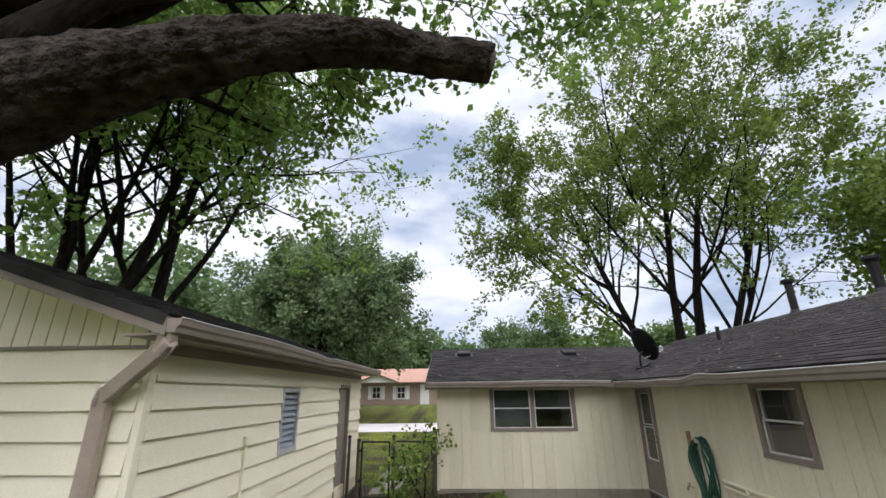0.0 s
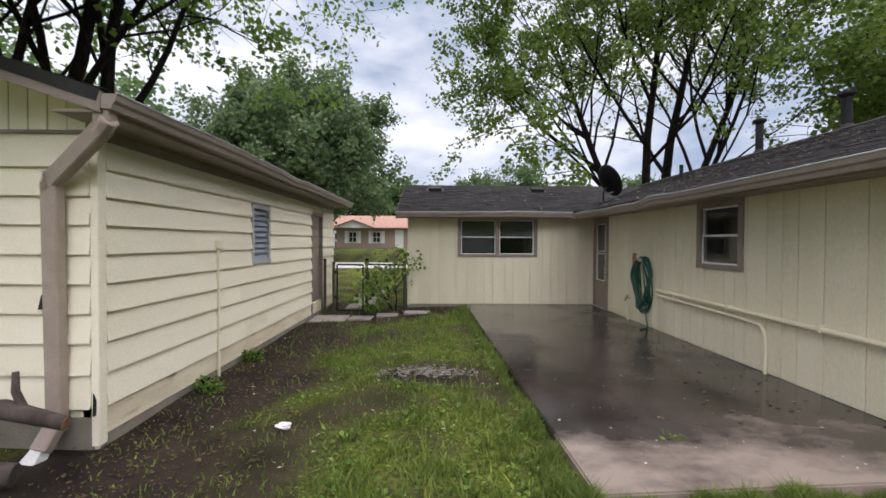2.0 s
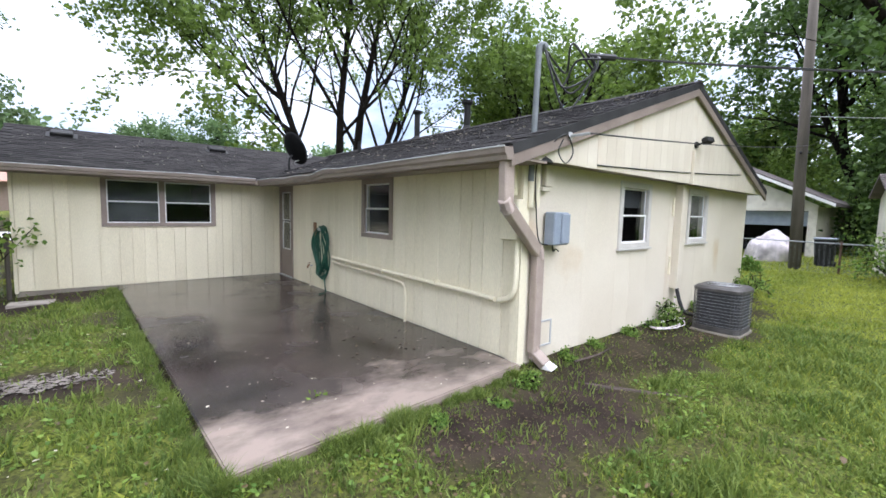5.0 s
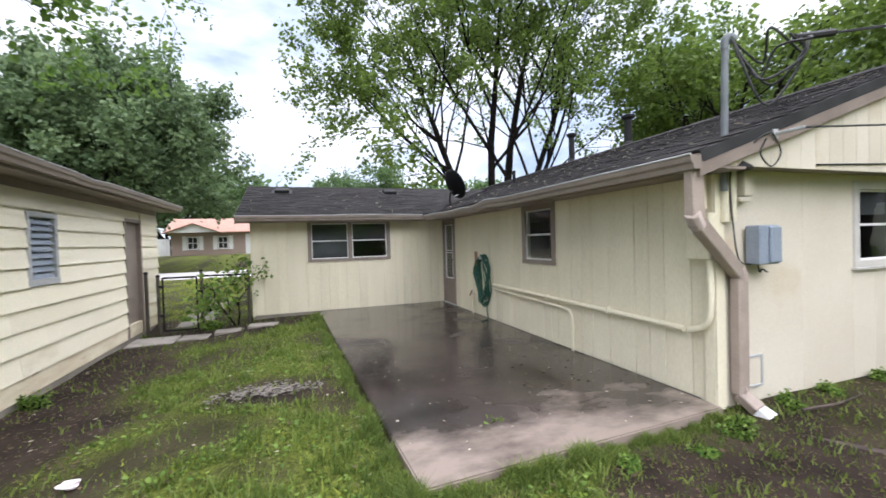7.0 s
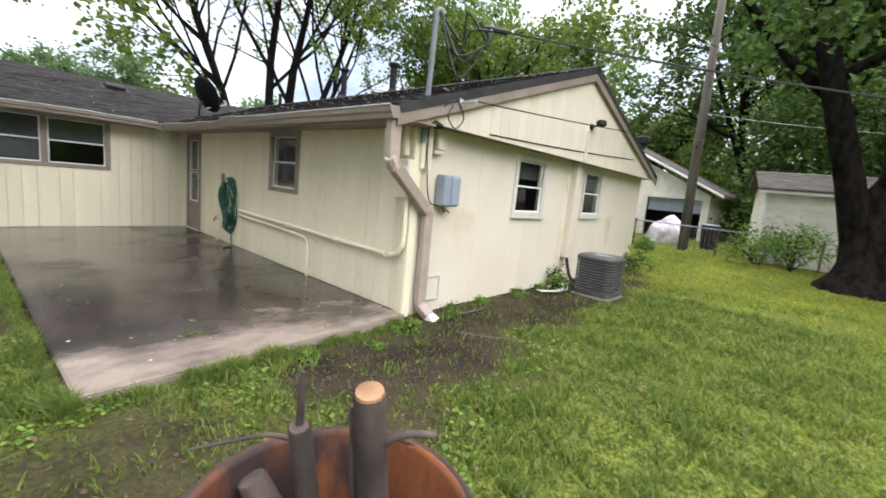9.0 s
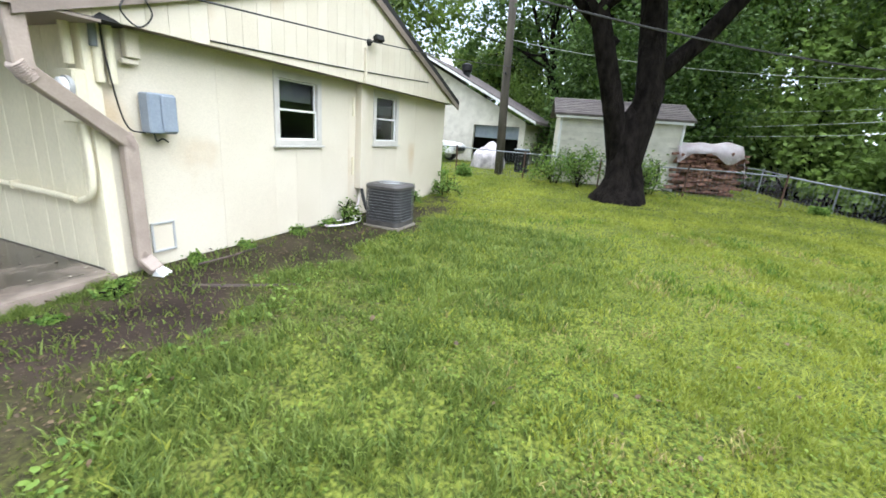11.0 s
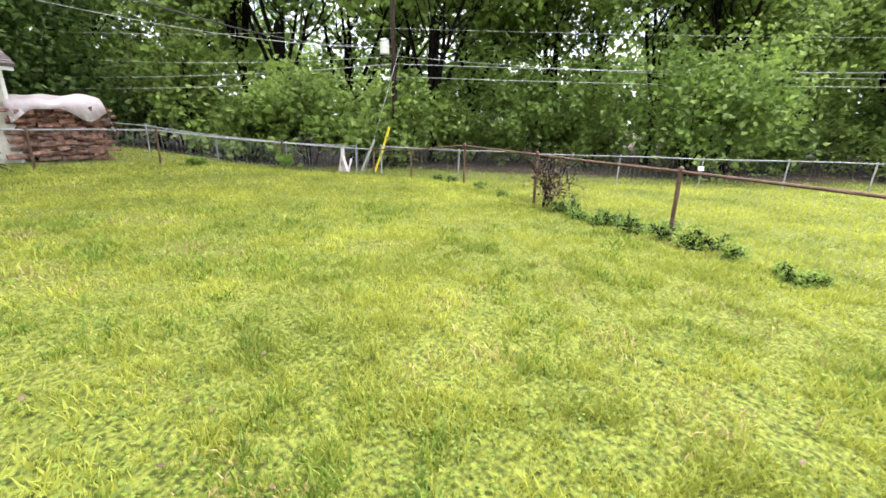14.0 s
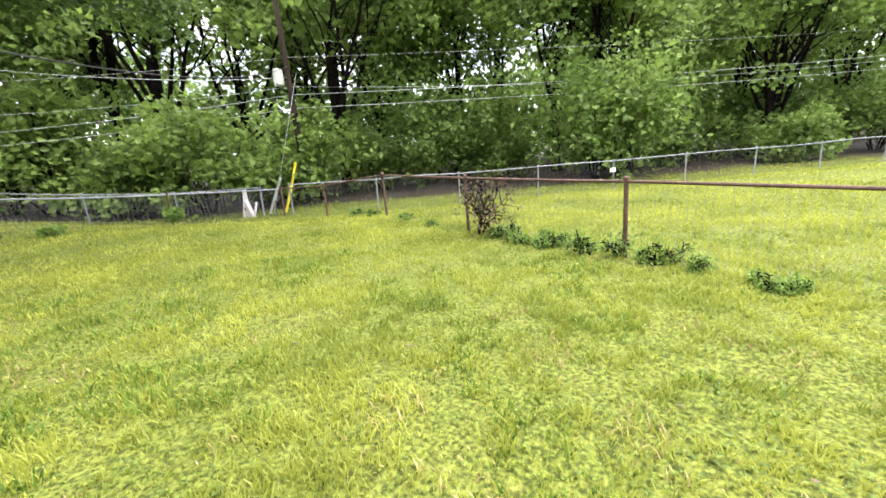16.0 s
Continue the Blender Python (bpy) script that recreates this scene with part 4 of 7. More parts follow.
def tree(seed, name, base, limbs, label, leaf, per, size, scatter, kids=(5, 5, 4), trunk=None, wob=0.16, rise=0.12, spread=0.75, least=0.0, category="tree", group="", droop=0.3, gaps=-1.0, reach=None):
    """limbs: start (from the base), direction, length, radius. trunk: height, radius."""
    rng = np.random.default_rng(seed)
    th = thing(name, base, label, category, group)
    out = ([], [])
    if trunk:
        h, r = trunk
        pts = [Vector((0, 0, -0.3)), Vector((0, 0, 0.05)), Vector((0.02, 0, 0.3)), Vector((0.02, 0, 0.6)), Vector((0.03, 0.02, 0.55 * h)), Vector((0, 0, h)), Vector((0, 0, h + r)), Vector((0, 0, h + 2 * r))]
        out[0].append((pts, [r * 1.9, r * 1.6, r * 1.25, r * 1.1, r, r * 0.9, r * 0.6, r * 0.1], 0))
    for st, d, ln, rad in limbs:
        grow(rng, st, d, ln, rad, 0, out, wob, rise, kids, spread)
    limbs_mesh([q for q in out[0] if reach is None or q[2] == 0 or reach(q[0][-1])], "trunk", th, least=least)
    leafy = [q for q in out[1] if noise.noise((q + Vector((3.1 * seed, 0, 0))) * 0.55) > gaps and (reach is None or reach(q))]
    leaf_cloud(rng, "crown", leafy, per, size, scatter, leaf, th, droop)
    return th, out[1]


def fan(rng, n, h0, length, radius, lean=0.5):
    out = []
    for k in range(n):
        a = 2 * math.pi * (k + 0.6 * rng.random()) / n
        out.append(((0, 0, h0 * (0.7 + 0.5 * rng.random())), (lean * math.cos(a), lean * math.sin(a), 1), length * (0.75 + 0.4 * rng.random()), radius))
    return out


rr = np.random.default_rng(5)
# many-stemmed silver maple behind the wing
tree(11, "silver_maple", (13.0, 26.0, -0.1), [((-0.9, 0, 0.0), (-0.46, -0.15, 1), 14.0, 0.26), ((-0.5, 0.2, 0.0), (-0.33, 0.1, 1), 16, 0.25), ((-0.1, 0, 0.0), (-0.12, -0.1, 1), 18.5, 0.30),
     ((0.3, 0, 0.0), (0.10, 0.1, 1), 18.5, 0.34), ((0.5, -0.2, 0.0), (0.36, -0.1, 1), 16.5, 0.26), ((0.7, 0, 0.0), (0.66, 0.05, 1), 14, 0.22)],
     "tall many-stemmed maple with airy bright green crown", LEAFTALL, 32, 0.23, 0.25, kids=(9, 5, 3), wob=0.10, spread=0.6, gaps=-0.22)
# dense broad tree across the street
tree(12, "broad_street_tree", (-12.2, 37.0, 0.0), fan(rr, 11, 2.6, 9.8, 0.28, 0.55), "dense broad green shade tree beside the street", LEAFDARK, 19, 0.31, 0.31, kids=(7, 6, 3), trunk=(3.4, 0.42), spread=0.72, least=0.0125)
# trees close behind the garage
for k, (x, y, ln) in enumerate(((-11.2, 11.4, 14), (-10.0, 11.9, 13), (-9.6, 13.3, 15))):
    tree(20 + k, "shade_tree", (x, y, -0.2), [((0, 0, 3.0), (-0.1 + 0.12 * k, 0.05, 1), ln, 0.2), ((0, 0, 4.2), (0.5, 0.1, 1), ln * 0.6, 0.12), ((0, 0, 3.4), (-0.4, -0.3, 1), ln * 0.6, 0.12), ((0, 0, 6.0), (0.25, -0.5, 1), ln * 0.5, 0.1)],
         "dark-trunked shade tree behind the garage", LEAFMAPLE, 14, 0.22, 0.22, kids=(8, 5, 3), trunk=(4.5, 0.22), group="shade trees behind the garage", wob=0.12, gaps=-0.08)
# the tree whose sawn limb reaches over the lawn
ot = thing("overhanging_tree", (-5.0, 2.3, -0.2), "old tree with a thick sawn-off limb over the lawn", "tree")
lines, tips = [], []
limb = [(-0.05, 0, -0.3), (0, 0, 0.2), (0.1, 0.05, 1.4), (0.25, 0.25, 2.5), (1.0, 0.45, 3.35), (2.18, 0.55, 3.97), (3.5, 0.65, 4.42), (4.4, 0.75, 4.50), (5.24, 0.85, 4.36)]
lp = curve_pts(limb, 22)
rad0 = np.interp(np.linspace(0, 8, len(lp)), range(9), [0.85, 0.72, 0.56, 0.50, 0.40, 0.30, 0.185, 0.15, 0.12])
lb = tube(bmesh.new(), lp, [float(v) for v in rad0], 56)
for i, v in enumerate(lb.verts):
    # furrowed bark: ridges run along the limb and break up
    ring, turn = divmod(i, 56)
    ridge = noise.noise(Vector((9 * math.cos(turn * 0.1122), 9 * math.sin(turn * 0.1122), ring * 0.16)))
    if ring < len(lp):
        v.co += (v.co - lp[ring]).normalized() * 0.16 * float(rad0[ring]) * ridge
    v.co += 0.035 * noise.noise_vector(v.co * 3.0) + 0.02 * noise.noise_vector(v.co * 11.0)
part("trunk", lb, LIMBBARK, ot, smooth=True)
part("sawn_end", tube(bmesh.new(), [(5.22, 0.845, 4.362), (5.265, 0.853, 4.352)], [0.12, 0.11], 16), LOGBARK, ot, "dark weathered sawn end")
og = np.random.default_rng(77)
out = ([], [])
for st, d, ln, r in (((0.1, 0.1, 3.2), (0.35, 0.4, 1), 7.5, 0.28), ((0.1, 0.0, 3.4), (-0.3, 0.3, 1), 7, 0.22), ((1.2, 0.5, 3.6), (0.35, 0.35, 1), 7.0, 0.16), ((0.4, 0.4, 4.4), (0.85, 0.35, 0.75), 9.0, 0.16), ((0.3, 0.3, 4.0), (0.75, 0.75, 0.75), 9.5, 0.15), ((0.2, 0.2, 3.8), (0.95, 0.15, 0.95), 9.0, 0.15)):
    grow(og, st, d, ln, r, 0, out, 0.13, 0.06, (8, 5, 4), 0.75)
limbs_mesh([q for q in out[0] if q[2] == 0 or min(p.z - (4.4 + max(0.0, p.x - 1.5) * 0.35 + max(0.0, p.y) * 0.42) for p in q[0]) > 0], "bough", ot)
leaf_cloud(og, "crown", [p for p in out[1] if p.z > 4.6 + max(0.0, p.x - 1.5) * 0.35 + max(0.0, p.y) * 0.42], 12, 0.16, 0.17, LEAFMAPLE, ot, 0.5)
# big yard tree with a forked dark trunk
tree(31, "yard_tree", (14.5, -0.7, 0.0), [((0.0, 0.12, 0.9), (-0.10, 0.26, 1), 11.6, 0.31), ((0.0, -0.06, 0.9), (0.05, -0.17, 1), 13.6, 0.40), ((0.1, -0.45, 3.3), (0.2, -0.9, 0.75), 8, 0.24), ((0, 0.75, 4.0), (-0.3, 0.8, 0.6), 7, 0.14)],
     "large old shade tree with dark forked trunk on the lawn", LEAFYARD, 46, 0.15, 0.30, kids=(8, 5, 4), trunk=(1.75, 0.47), spread=0.85, rise=0.03, reach=lambda q: q.y < 3.0 and q.x > -5.0 and q.z > 3.2)
# pale round tree far over the roof, and small far ones
tree(41, "far_tree", (10.5, 62.0, 0.5), fan(rr, 8, 2.0, 7.5, 0.2, 0.7), "pale round tree far beyond the houses", LEAFFAR, 14, 0.32, 0.40, kids=(6, 5, 3), trunk=(2.5, 0.3), gaps=-0.15)
for k, (x, y, h) in enumerate(((-8, 70, 7.0), (-3, 76, 6), (-15, 62, 9), (2, 90, 6.5), (24, 80, 8), (34, 74, 8), (-30, 56, 13), (-23, 62, 11), (-38, 44, 13))):
    tree(50 + k, "far_tree", (x, y, 0.6), fan(rr, 6, 1.2, h, 0.2, 0.8), "soft green tree far down the street", LEAFFAR, 5, 0.75, 0.7, kids=(5, 4, 3), trunk=(2.0, 0.3), group="far trees", least=0.0125)
# trees behind the house, seen over its roof
for k, (x, y, ln) in enumerate(((27.0, 20.5, 11), (46.0, 12.4, 6.5), (38.0, 27.0, 13), (35.0, 4.2, 12), (36.0, -2.0, 13))):
    tree(70 + k, "backyard_tree", (x, y, 0.0), fan(rr, 6, 3.0, ln, 0.25, 0.5), "leafy tree standing beyond the house roof", LEAFYARD if k > 2 else LEAFTALL, 12, 0.34, 0.36, kids=(6, 5, 3), trunk=(3.5, 0.3), group="trees beyond the house", least=0.0125, gaps=-0.2)

# ---- the woods behind the far fences ----
wr = np.random.default_rng(91)


def woods_at(s, off):
    """A place s metres along the fence line from its corner and off metres behind it."""
    return 15.6 + 0.707 * s + 0.707 * off, -11.4 + 0.707 * s - 0.707 * off


for k in range(27):
    s, off = -45 + 81 * (k + 0.6 * wr.random()) / 27, 6.5 + 9 * wr.random()
    x, y = woods_at(s, off)
    lean = 0.16 + 0.2 * wr.random()
    ln = 7.5 + 4 * wr.random()
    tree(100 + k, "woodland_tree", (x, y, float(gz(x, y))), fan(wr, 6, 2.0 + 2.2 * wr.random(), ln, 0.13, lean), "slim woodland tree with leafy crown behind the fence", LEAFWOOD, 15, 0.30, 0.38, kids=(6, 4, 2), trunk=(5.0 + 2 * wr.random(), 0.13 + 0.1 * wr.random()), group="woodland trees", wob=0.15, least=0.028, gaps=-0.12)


def shrub(seed, name, base, n, h, w, leaf, count, size, label, group=""):
    """Many thin stems from the ground with leaves in clumps."""
    g = np.random.default_rng(seed)
    th = thing(name, base, label, "shrub", group)
    out = ([], [])
    for i in range(n):
        a = 2 * math.pi * g.random()
        ln = h * (0.6 + 0.5 * g.random())
        grow(g, (0.12 * w * math.cos(a), 0.12 * w * math.sin(a), -0.05), (w / h * math.cos(a), w / h * math.sin(a), 1), ln, 0.012 + 0.008 * h, 0, out, 0.2, 0.02, (6, 3), 0.8)
    limbs_mesh(out[0], "stem", th, least=0.013 if h > 1.4 else 0.006)
    leaf_cloud(g, "foliage", [q for q in out[1] if h < 1.4 or q.z > 0.22 + 0.2 * math.sin(3 * q.x)], count, size, 0.11 * h ** 0.8, leaf, th, 0.3)
    return th


for k in range(30):
    s, off = -36 + 72 * (k + 0.7 * wr.random()) / 30, 3.4 + 6.0 * wr.random()
    x, y = woods_at(s, off)
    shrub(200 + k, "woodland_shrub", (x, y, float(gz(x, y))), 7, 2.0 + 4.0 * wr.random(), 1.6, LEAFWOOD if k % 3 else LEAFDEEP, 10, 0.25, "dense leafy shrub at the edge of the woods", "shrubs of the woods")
deep = []
for k in range(3500):
    s, off = -62 + 114 * wr.random(), 13 + 16 * wr.random()
    x, y = woods_at(s, off)
    top = 4.8 + 4.6 * (0.5 + 0.5 * math.sin(0.55 * s + 1.3 * math.sin(0.21 * s)))
    deep.append((x, y, 0.2 + top * wr.random() ** 0.8))
dw = leaf_cloud(wr, "deep_woods", deep, 15, 0.50, 0.85, LEAFDEEP, None, 0.2)
tagged(dw, "dark dense foliage deep in the woods", "woods", kind="stuff")
thick = [(25.5 + 6 * wr.random(), -6 + 9.5 * wr.random(), 0.2 + 7.5 * wr.random()) for k in range(900)]
tagged(leaf_cloud(wr, "thicket", thick, 20, 0.24, 0.6, LEAFYARD, None, 0.2), "dense green growth behind the shed", "thicket", kind="stuff")
# undergrowth and weeds
shrub(301, "vine_shrub", (-0.88, 10.72, -0.2), 2, 1.4, 0.14, WEED, 5, 0.10, "bright green climbing shrub beside the gate")
shrub(302, "weed_clump", (-1.35, 10.75, -0.22), 4, 0.2, 0.12, WEED, 3, 0.05, "low weeds at the gate post", "weed clumps")
shrub(303, "weed_clump", (-2.05, 12.0, -0.2), 5, 0.15, 0.2, WEED, 4, 0.06, "low weeds beyond the gate", "weed clumps")
shrub(304, "fence_vine", (7.0, -9.16, float(gz(7.0, -9.16))), 5, 0.85, 0.36, DRYLEAF, 2, 0.055, "tangled vine on the rusty fence")
for k, (x, y, h) in enumerate(((5.6, -8.65, 0.45), (6.1, -8.8, 0.3), (4.2, -8.3, 0.25), (8.3, -9.6, 0.3), (3.2, -7.95, 0.25), (9.2, -9.9, 0.35), (11.4, -10.6, 0.5), (10.6, -10.4, 0.4))):
    shrub(310 + k, "weed_clump", (x, y, float(gz(x, y))), 5, h * 0.5, h * 0.35, WEED, 3, 0.03, "ragged weeds along the fence", "weed clumps")
for k in range(13):
    # ragged strip left by the mower under the near fence
    x = 1.9 + 5.0 * (k + 0.7 * wr.random()) / 13
    y = -7.62 - 0.305 * (x - 1.9) + 0.12 * wr.normal()
    shrub(370 + k, "weed_clump", (x, y, float(gz(x, y))), 4, 0.14 + 0.2 * wr.random(), 0.14, WEED, 3, 0.03, "ragged weeds along the fence", "weed clumps")
for k, (x, y, h) in enumerate(((16.5, 0.6, 1.1), (16.7, 1.4, 1.2), (16.6, -1.6, 1.0), (15.8, 4.6, 0.35), (14.6, 4.9, 0.35), (12.0, 4.0, 0.3), (13.4, 4.9, 0.3), (17.0, 6.5, 1.0), (16.3, -5.9, 0.2), (16.0, -8.4, 0.22))):
    shrub(330 + k, "garden_shrub", (x, y, 0.0), 6, h, h * 0.5, WEED, 4, 0.08, "leafy overgrown shrub by the fence", "shrubs by the fence")
for k, (x, y, h) in enumerate(((7.3, 3.42, 0.3), (3.7, 3.3, 0.14), (4.6, 3.42, 0.12), (5.3, 3.45, 0.12), (6.2, 3.45, 0.13), (6.8, 3.4, 0.16), (8.8, 3.4, 0.25), (-2.5, 5.6, 0.22), (-2.5, 6.9, 0.18), (9.9, 3.45, 0.3), (11.4, 3.4, 0.5), (3.2, 3.15, 0.1), (2.5, 3.15, 0.1))):
    shrub(350 + k, "wall_weed", (x, y, float(gz(x, y))), 4, h, h * 0.6, WEED, 3, 0.025 + 0.05 * h, "small weed growing at the foot of the wall", "weeds along the walls")

# ---- things on and beside the house ----
def downspout(name, pts, label, w=0.125, d=0.095, parent_parts=None):
    """A square downspout along points with ribbed elbows and a flared foot."""
    th = thing(name, (0, 0, 0), label, "downspout")
    for i, (a, b) in enumerate(zip(pts, pts[1:])):
        a, b = Vector(a), Vector(b)
        dd = (b - a).normalized()
        ref = Vector((0, 1, 0)) if abs(dd.y) < 0.9 else Vector((0, 0, 1))
        sx = dd.cross(ref).normalized()
        sy = sx.cross(dd).normalized()
        m = Matrix((sx, sy, dd)).transposed().to_4x4()
        m.translation = a
        part("pipe_section", box(bmesh.new(), -w / 2, -d / 2, 0.0, w / 2, d / 2, (b - a).length, bevel=0.01, m=m), SPOUT, th)
    for k in range(1, len(pts) - 1):
        p, dn = Vector(pts[k]), (Vector(pts[k + 1]) - Vector(pts[k - 1])).normalized()
        rib = bmesh.new()
        for j in range(-4, 5):
            q = p + dn * j * 0.016
            sx = dn.orthogonal().normalized()
            tube(rib, [q - dn * 0.005, q, q + dn * 0.005], [0.062, 0.074, 0.062], 8, flat=0.85)
        part("ribbed_elbow", rib, SPOUT, th, "ribbed elbow")
    p, q = Vector(pts[-1]), (Vector(pts[-1]) - Vector(pts[-2])).normalized()
    foot = bmesh.new()
    tube(foot, [p - q * 0.02, p + q * 0.05, p + q * 0.1], [0.06, 0.075, 0.085], 4, flat=0.6)
    part("crushed_foot", foot, WHITEP, th, "crushed pale open foot")
    return th


downspout("downspout", [(3.40, 3.36, 2.07), (3.41, 3.36, 1.66), (4.14, 3.53, 1.17), (4.15, 3.54, 0.08), (4.18, 3.40, -0.03)], "taupe metal downspout with two ribbed elbows at the house corner")
downspout("downspout", [(-2.33, 4.02, 2.50), (-2.35, 4.04, 2.34), (-2.95, 4.27, 1.96), (-2.96, 4.31, 0.02), (-2.99, 4.19, -0.16)], "dented taupe metal downspout at the garage corner")

# corner boards and electric service on the corner
cb = thing("corner_trim", (0, 0, 0), "cream corner boards with conduits at the house corner", "trim", kind="structure")
part("corner_board", one_box(GX - 0.022, GY - 0.024, -0.05, GX - 0.002, GY + 0.075, 2.09, bevel=0.004), CREAM, cb)
part("corner_board", one_box(GX - 0.022, GY - 0.048, -0.05, GX + 0.09, GY - 0.026, 2.13, bevel=0.004), CREAM, cb)
meter = thing("electric_meter", (GX - 0.022, 3.61, 1.51), "cream meter box with round glass electric meter", "electric meter")
part("meter_box", one_box(-0.10, -0.07, -0.2, -0.002, 0.17, 0.22, bevel=0.012), CREAM, meter)
part("meter_ring", tube(bmesh.new(), [(-0.10, 0, 0.08), (-0.13, 0, 0.08)], 0.085, 20), PALEGREY, meter)
part("meter_glass", tube(bmesh.new(), [(-0.13, 0, 0.08), (-0.17, 0, 0.08), (-0.185, 0, 0.08)], [0.07, 0.066, 0.045], 20), WHITEP, meter, "pale round meter face")
part("conduit", tube(bmesh.new(), [(-0.06, 0.03, 0.26), (-0.06, 0.03, 0.58)], 0.038, 12), CREAM, meter)
for x in (0.10, 0.20):
    part("conduit", tube(bmesh.new(), [(x, -0.06, 0.14), (x, -0.06, 0.62)], 0.034, 12), CREAM, meter)
part("conduit", tube(bmesh.new(), curve_pts([(-0.05, -0.03, -0.2), (-0.05, -0.03, -0.62), (-0.05, 0.03, -0.80), (-0.05, 0.19, -0.87)], 6), 0.03, 12), CREAM, meter)
pipe = thing("wall_conduit", (0, 0, 0), "long cream painted conduits along the patio wall", "conduit")
part("pipe", tube(bmesh.new(), [(GX - 0.072, 3.86, 0.64), (GX - 0.05, 4.10, 0.645), (GX - 0.05, 6.0, 0.665), (GX - 0.05, 7.98, 0.69)], 0.028, 10), CREAM, pipe)
part("pipe", tube(bmesh.new(), curve_pts([(GX - 0.04, 7.98, 0.61), (GX - 0.04, 6.9, 0.585), (GX - 0.04, 5.85, 0.56), (GX - 0.04, 5.66, 0.50), (GX - 0.04, 5.62, 0.35), (GX - 0.04, 5.62, 0.0)], 5), 0.02, 10), CREAM, pipe)
for y in (4.9, 6.2, 7.4):
    part("strap", one_box(GX - 0.082, y, 0.62, GX - 0.001, y + 0.03, 0.70, bevel=0.004), CREAM, pipe)
bx = thing("utility_box", (4.43, GY - 0.024, 1.43), "blue-grey plastic utility box on the end wall", "utility box")
part("box_body", one_box(-0.13, -0.14, -0.18, 0.13, -0.001, 0.18, bevel=0.012), GREYBOX, bx)
part("box_cover", one_box(-0.02, -0.165, -0.165, 0.125, -0.141, 0.165, bevel=0.01), GREYBOX, bx)
part("cable_tail", tube(bmesh.new(), curve_pts([(-0.05, -0.06, -0.18), (-0.04, -0.07, -0.25), (0.03, -0.05, -0.23), (0.08, -0.06, -0.26)], 5), 0.008, 6), RUBBER, bx)
jb = thing("junction_box", (4.27, GY - 0.024, 1.98), "small cream junction box under the gable", "junction box")
part("box_body", one_box(-0.06, -0.07, -0.1, 0.06, -0.001, 0.12, bevel=0.008), BLOCKCREAM, jb)
part("bracket", one_box(-0.09, -0.05, -0.15, 0.05, -0.001, -0.11, bevel=0.005), BLOCKCREAM, jb)
ht = thing("access_hatch", (4.41, GY - 0.001, 0.235), "small pale framed hatch low on the end wall", "hatch")
fr = bmesh.new()
for a, b, c, d in ((-0.12, 0.12, 0.13, 0.15), (-0.12, 0.12, -0.15, -0.13), (-0.12, -0.1, -0.13, 0.13), (0.1, 0.12, -0.13, 0.13)):
    box(fr, a, -0.022, c, b, 0, d, bevel=0.003)
part("hatch_frame", fr, PALEGREY, ht)
part("hatch_panel", one_box(-0.1, -0.01, -0.13, 0.1, 0, 0.13), BLOCKCREAM, ht)
ch = thing("pipe_chase", (7.86, GY, 0), "cream boxed pipe chase with small brackets on the end wall", "pipe chase")
part("cover", one_box(-0.07, -0.12, 0.42, 0.09, -0.002, 2.115, bevel=0.006), BLOCKCREAM, ch)
part("cover", one_box(-0.26, -0.315, 2.10, -0.21, -0.268, 2.62, bevel=0.006), BLOCKCREAM, ch)
for z in (0.65, 1.6):
    part("bracket", one_box(-0.17, -0.03, z, -0.13, -0.001, z + 0.3, bevel=0.004), CREAM, ch)
part("refrigerant_line", tube(bmesh.new(), curve_pts([(0.02, -0.08, 0.45), (0.0, -0.16, 0.2), (-0.03, -0.26, 0.05), (-0.15, -0.5, 0.06)], 5), 0.03, 8), RUBBER, ch)
fl = thing("flood_light", (7.72, 3.344, 2.71), "small black flood light on the gable", "flood light")
part("base_plate", tube(bmesh.new(), [(0, 0, 0), (0, -0.03, 0)], 0.05, 12), BLACKM, fl)
part("arm", tube(bmesh.new(), [(0, -0.03, 0), (0.03, -0.10, 0.03)], 0.015, 8), BLACKM, fl)
part("lamp_head", box(bmesh.new(), -0.06, -0.05, -0.04, 0.1, 0.05, 0.05, bevel=0.012, m=pose(0.05, -0.14, 0.06, -20, 0, -20)), BLACKM, fl)

MASTZINC = mat("dull_zinc", (0.12, 0.135, 0.14), (0.2, 0.215, 0.225), 6, 0.6, 0.1, 60, 0.0, metal=0.3)
mast = thing("service_mast", (3.97, 3.53, 2.22), "galvanised service mast with black cable loops on the roof", "service mast")
part("pipe", tube(bmesh.new(), [(0, 0, -0.3), (0.04, 0, 1.0)], 0.03, 12), MASTZINC, mast)
part("flashing", tube(bmesh.new(), [(0, 0, -0.12), (0, 0, 0.0), (0, 0, 0.09), (0, 0, 0.1)], [0.22, 0.15, 0.05, 0.036], 10), BLACKM, mast, "black rubber roof flashing")
part("weather_head", tube(bmesh.new(), curve_pts([(0.036, 0, 0.95), (0.04, 0, 1.03), (0.07, -0.015, 1.06), (0.11, -0.03, 1.03)], 4), [0.034] * 9 + [0.042] * 4, 12), MASTZINC, mast)
rl = np.random.default_rng(3)
for k in range(5):
    a = rl.normal(0, 0.05, 3)
    part("cable_loop", tube(bmesh.new(), curve_pts([(0.10, -0.03, 1.02), (0.20 + a[0], -0.1, 0.82 + a[1]), (0.32 + 2 * a[2], -0.22, 0.66 + 2.5 * a[0]), (0.50 + a[1], -0.34 + a[1], 0.86 + a[2]), (0.46 + a[0], -0.32, 0.99)], 6), 0.011, 6), RUBBER, mast)
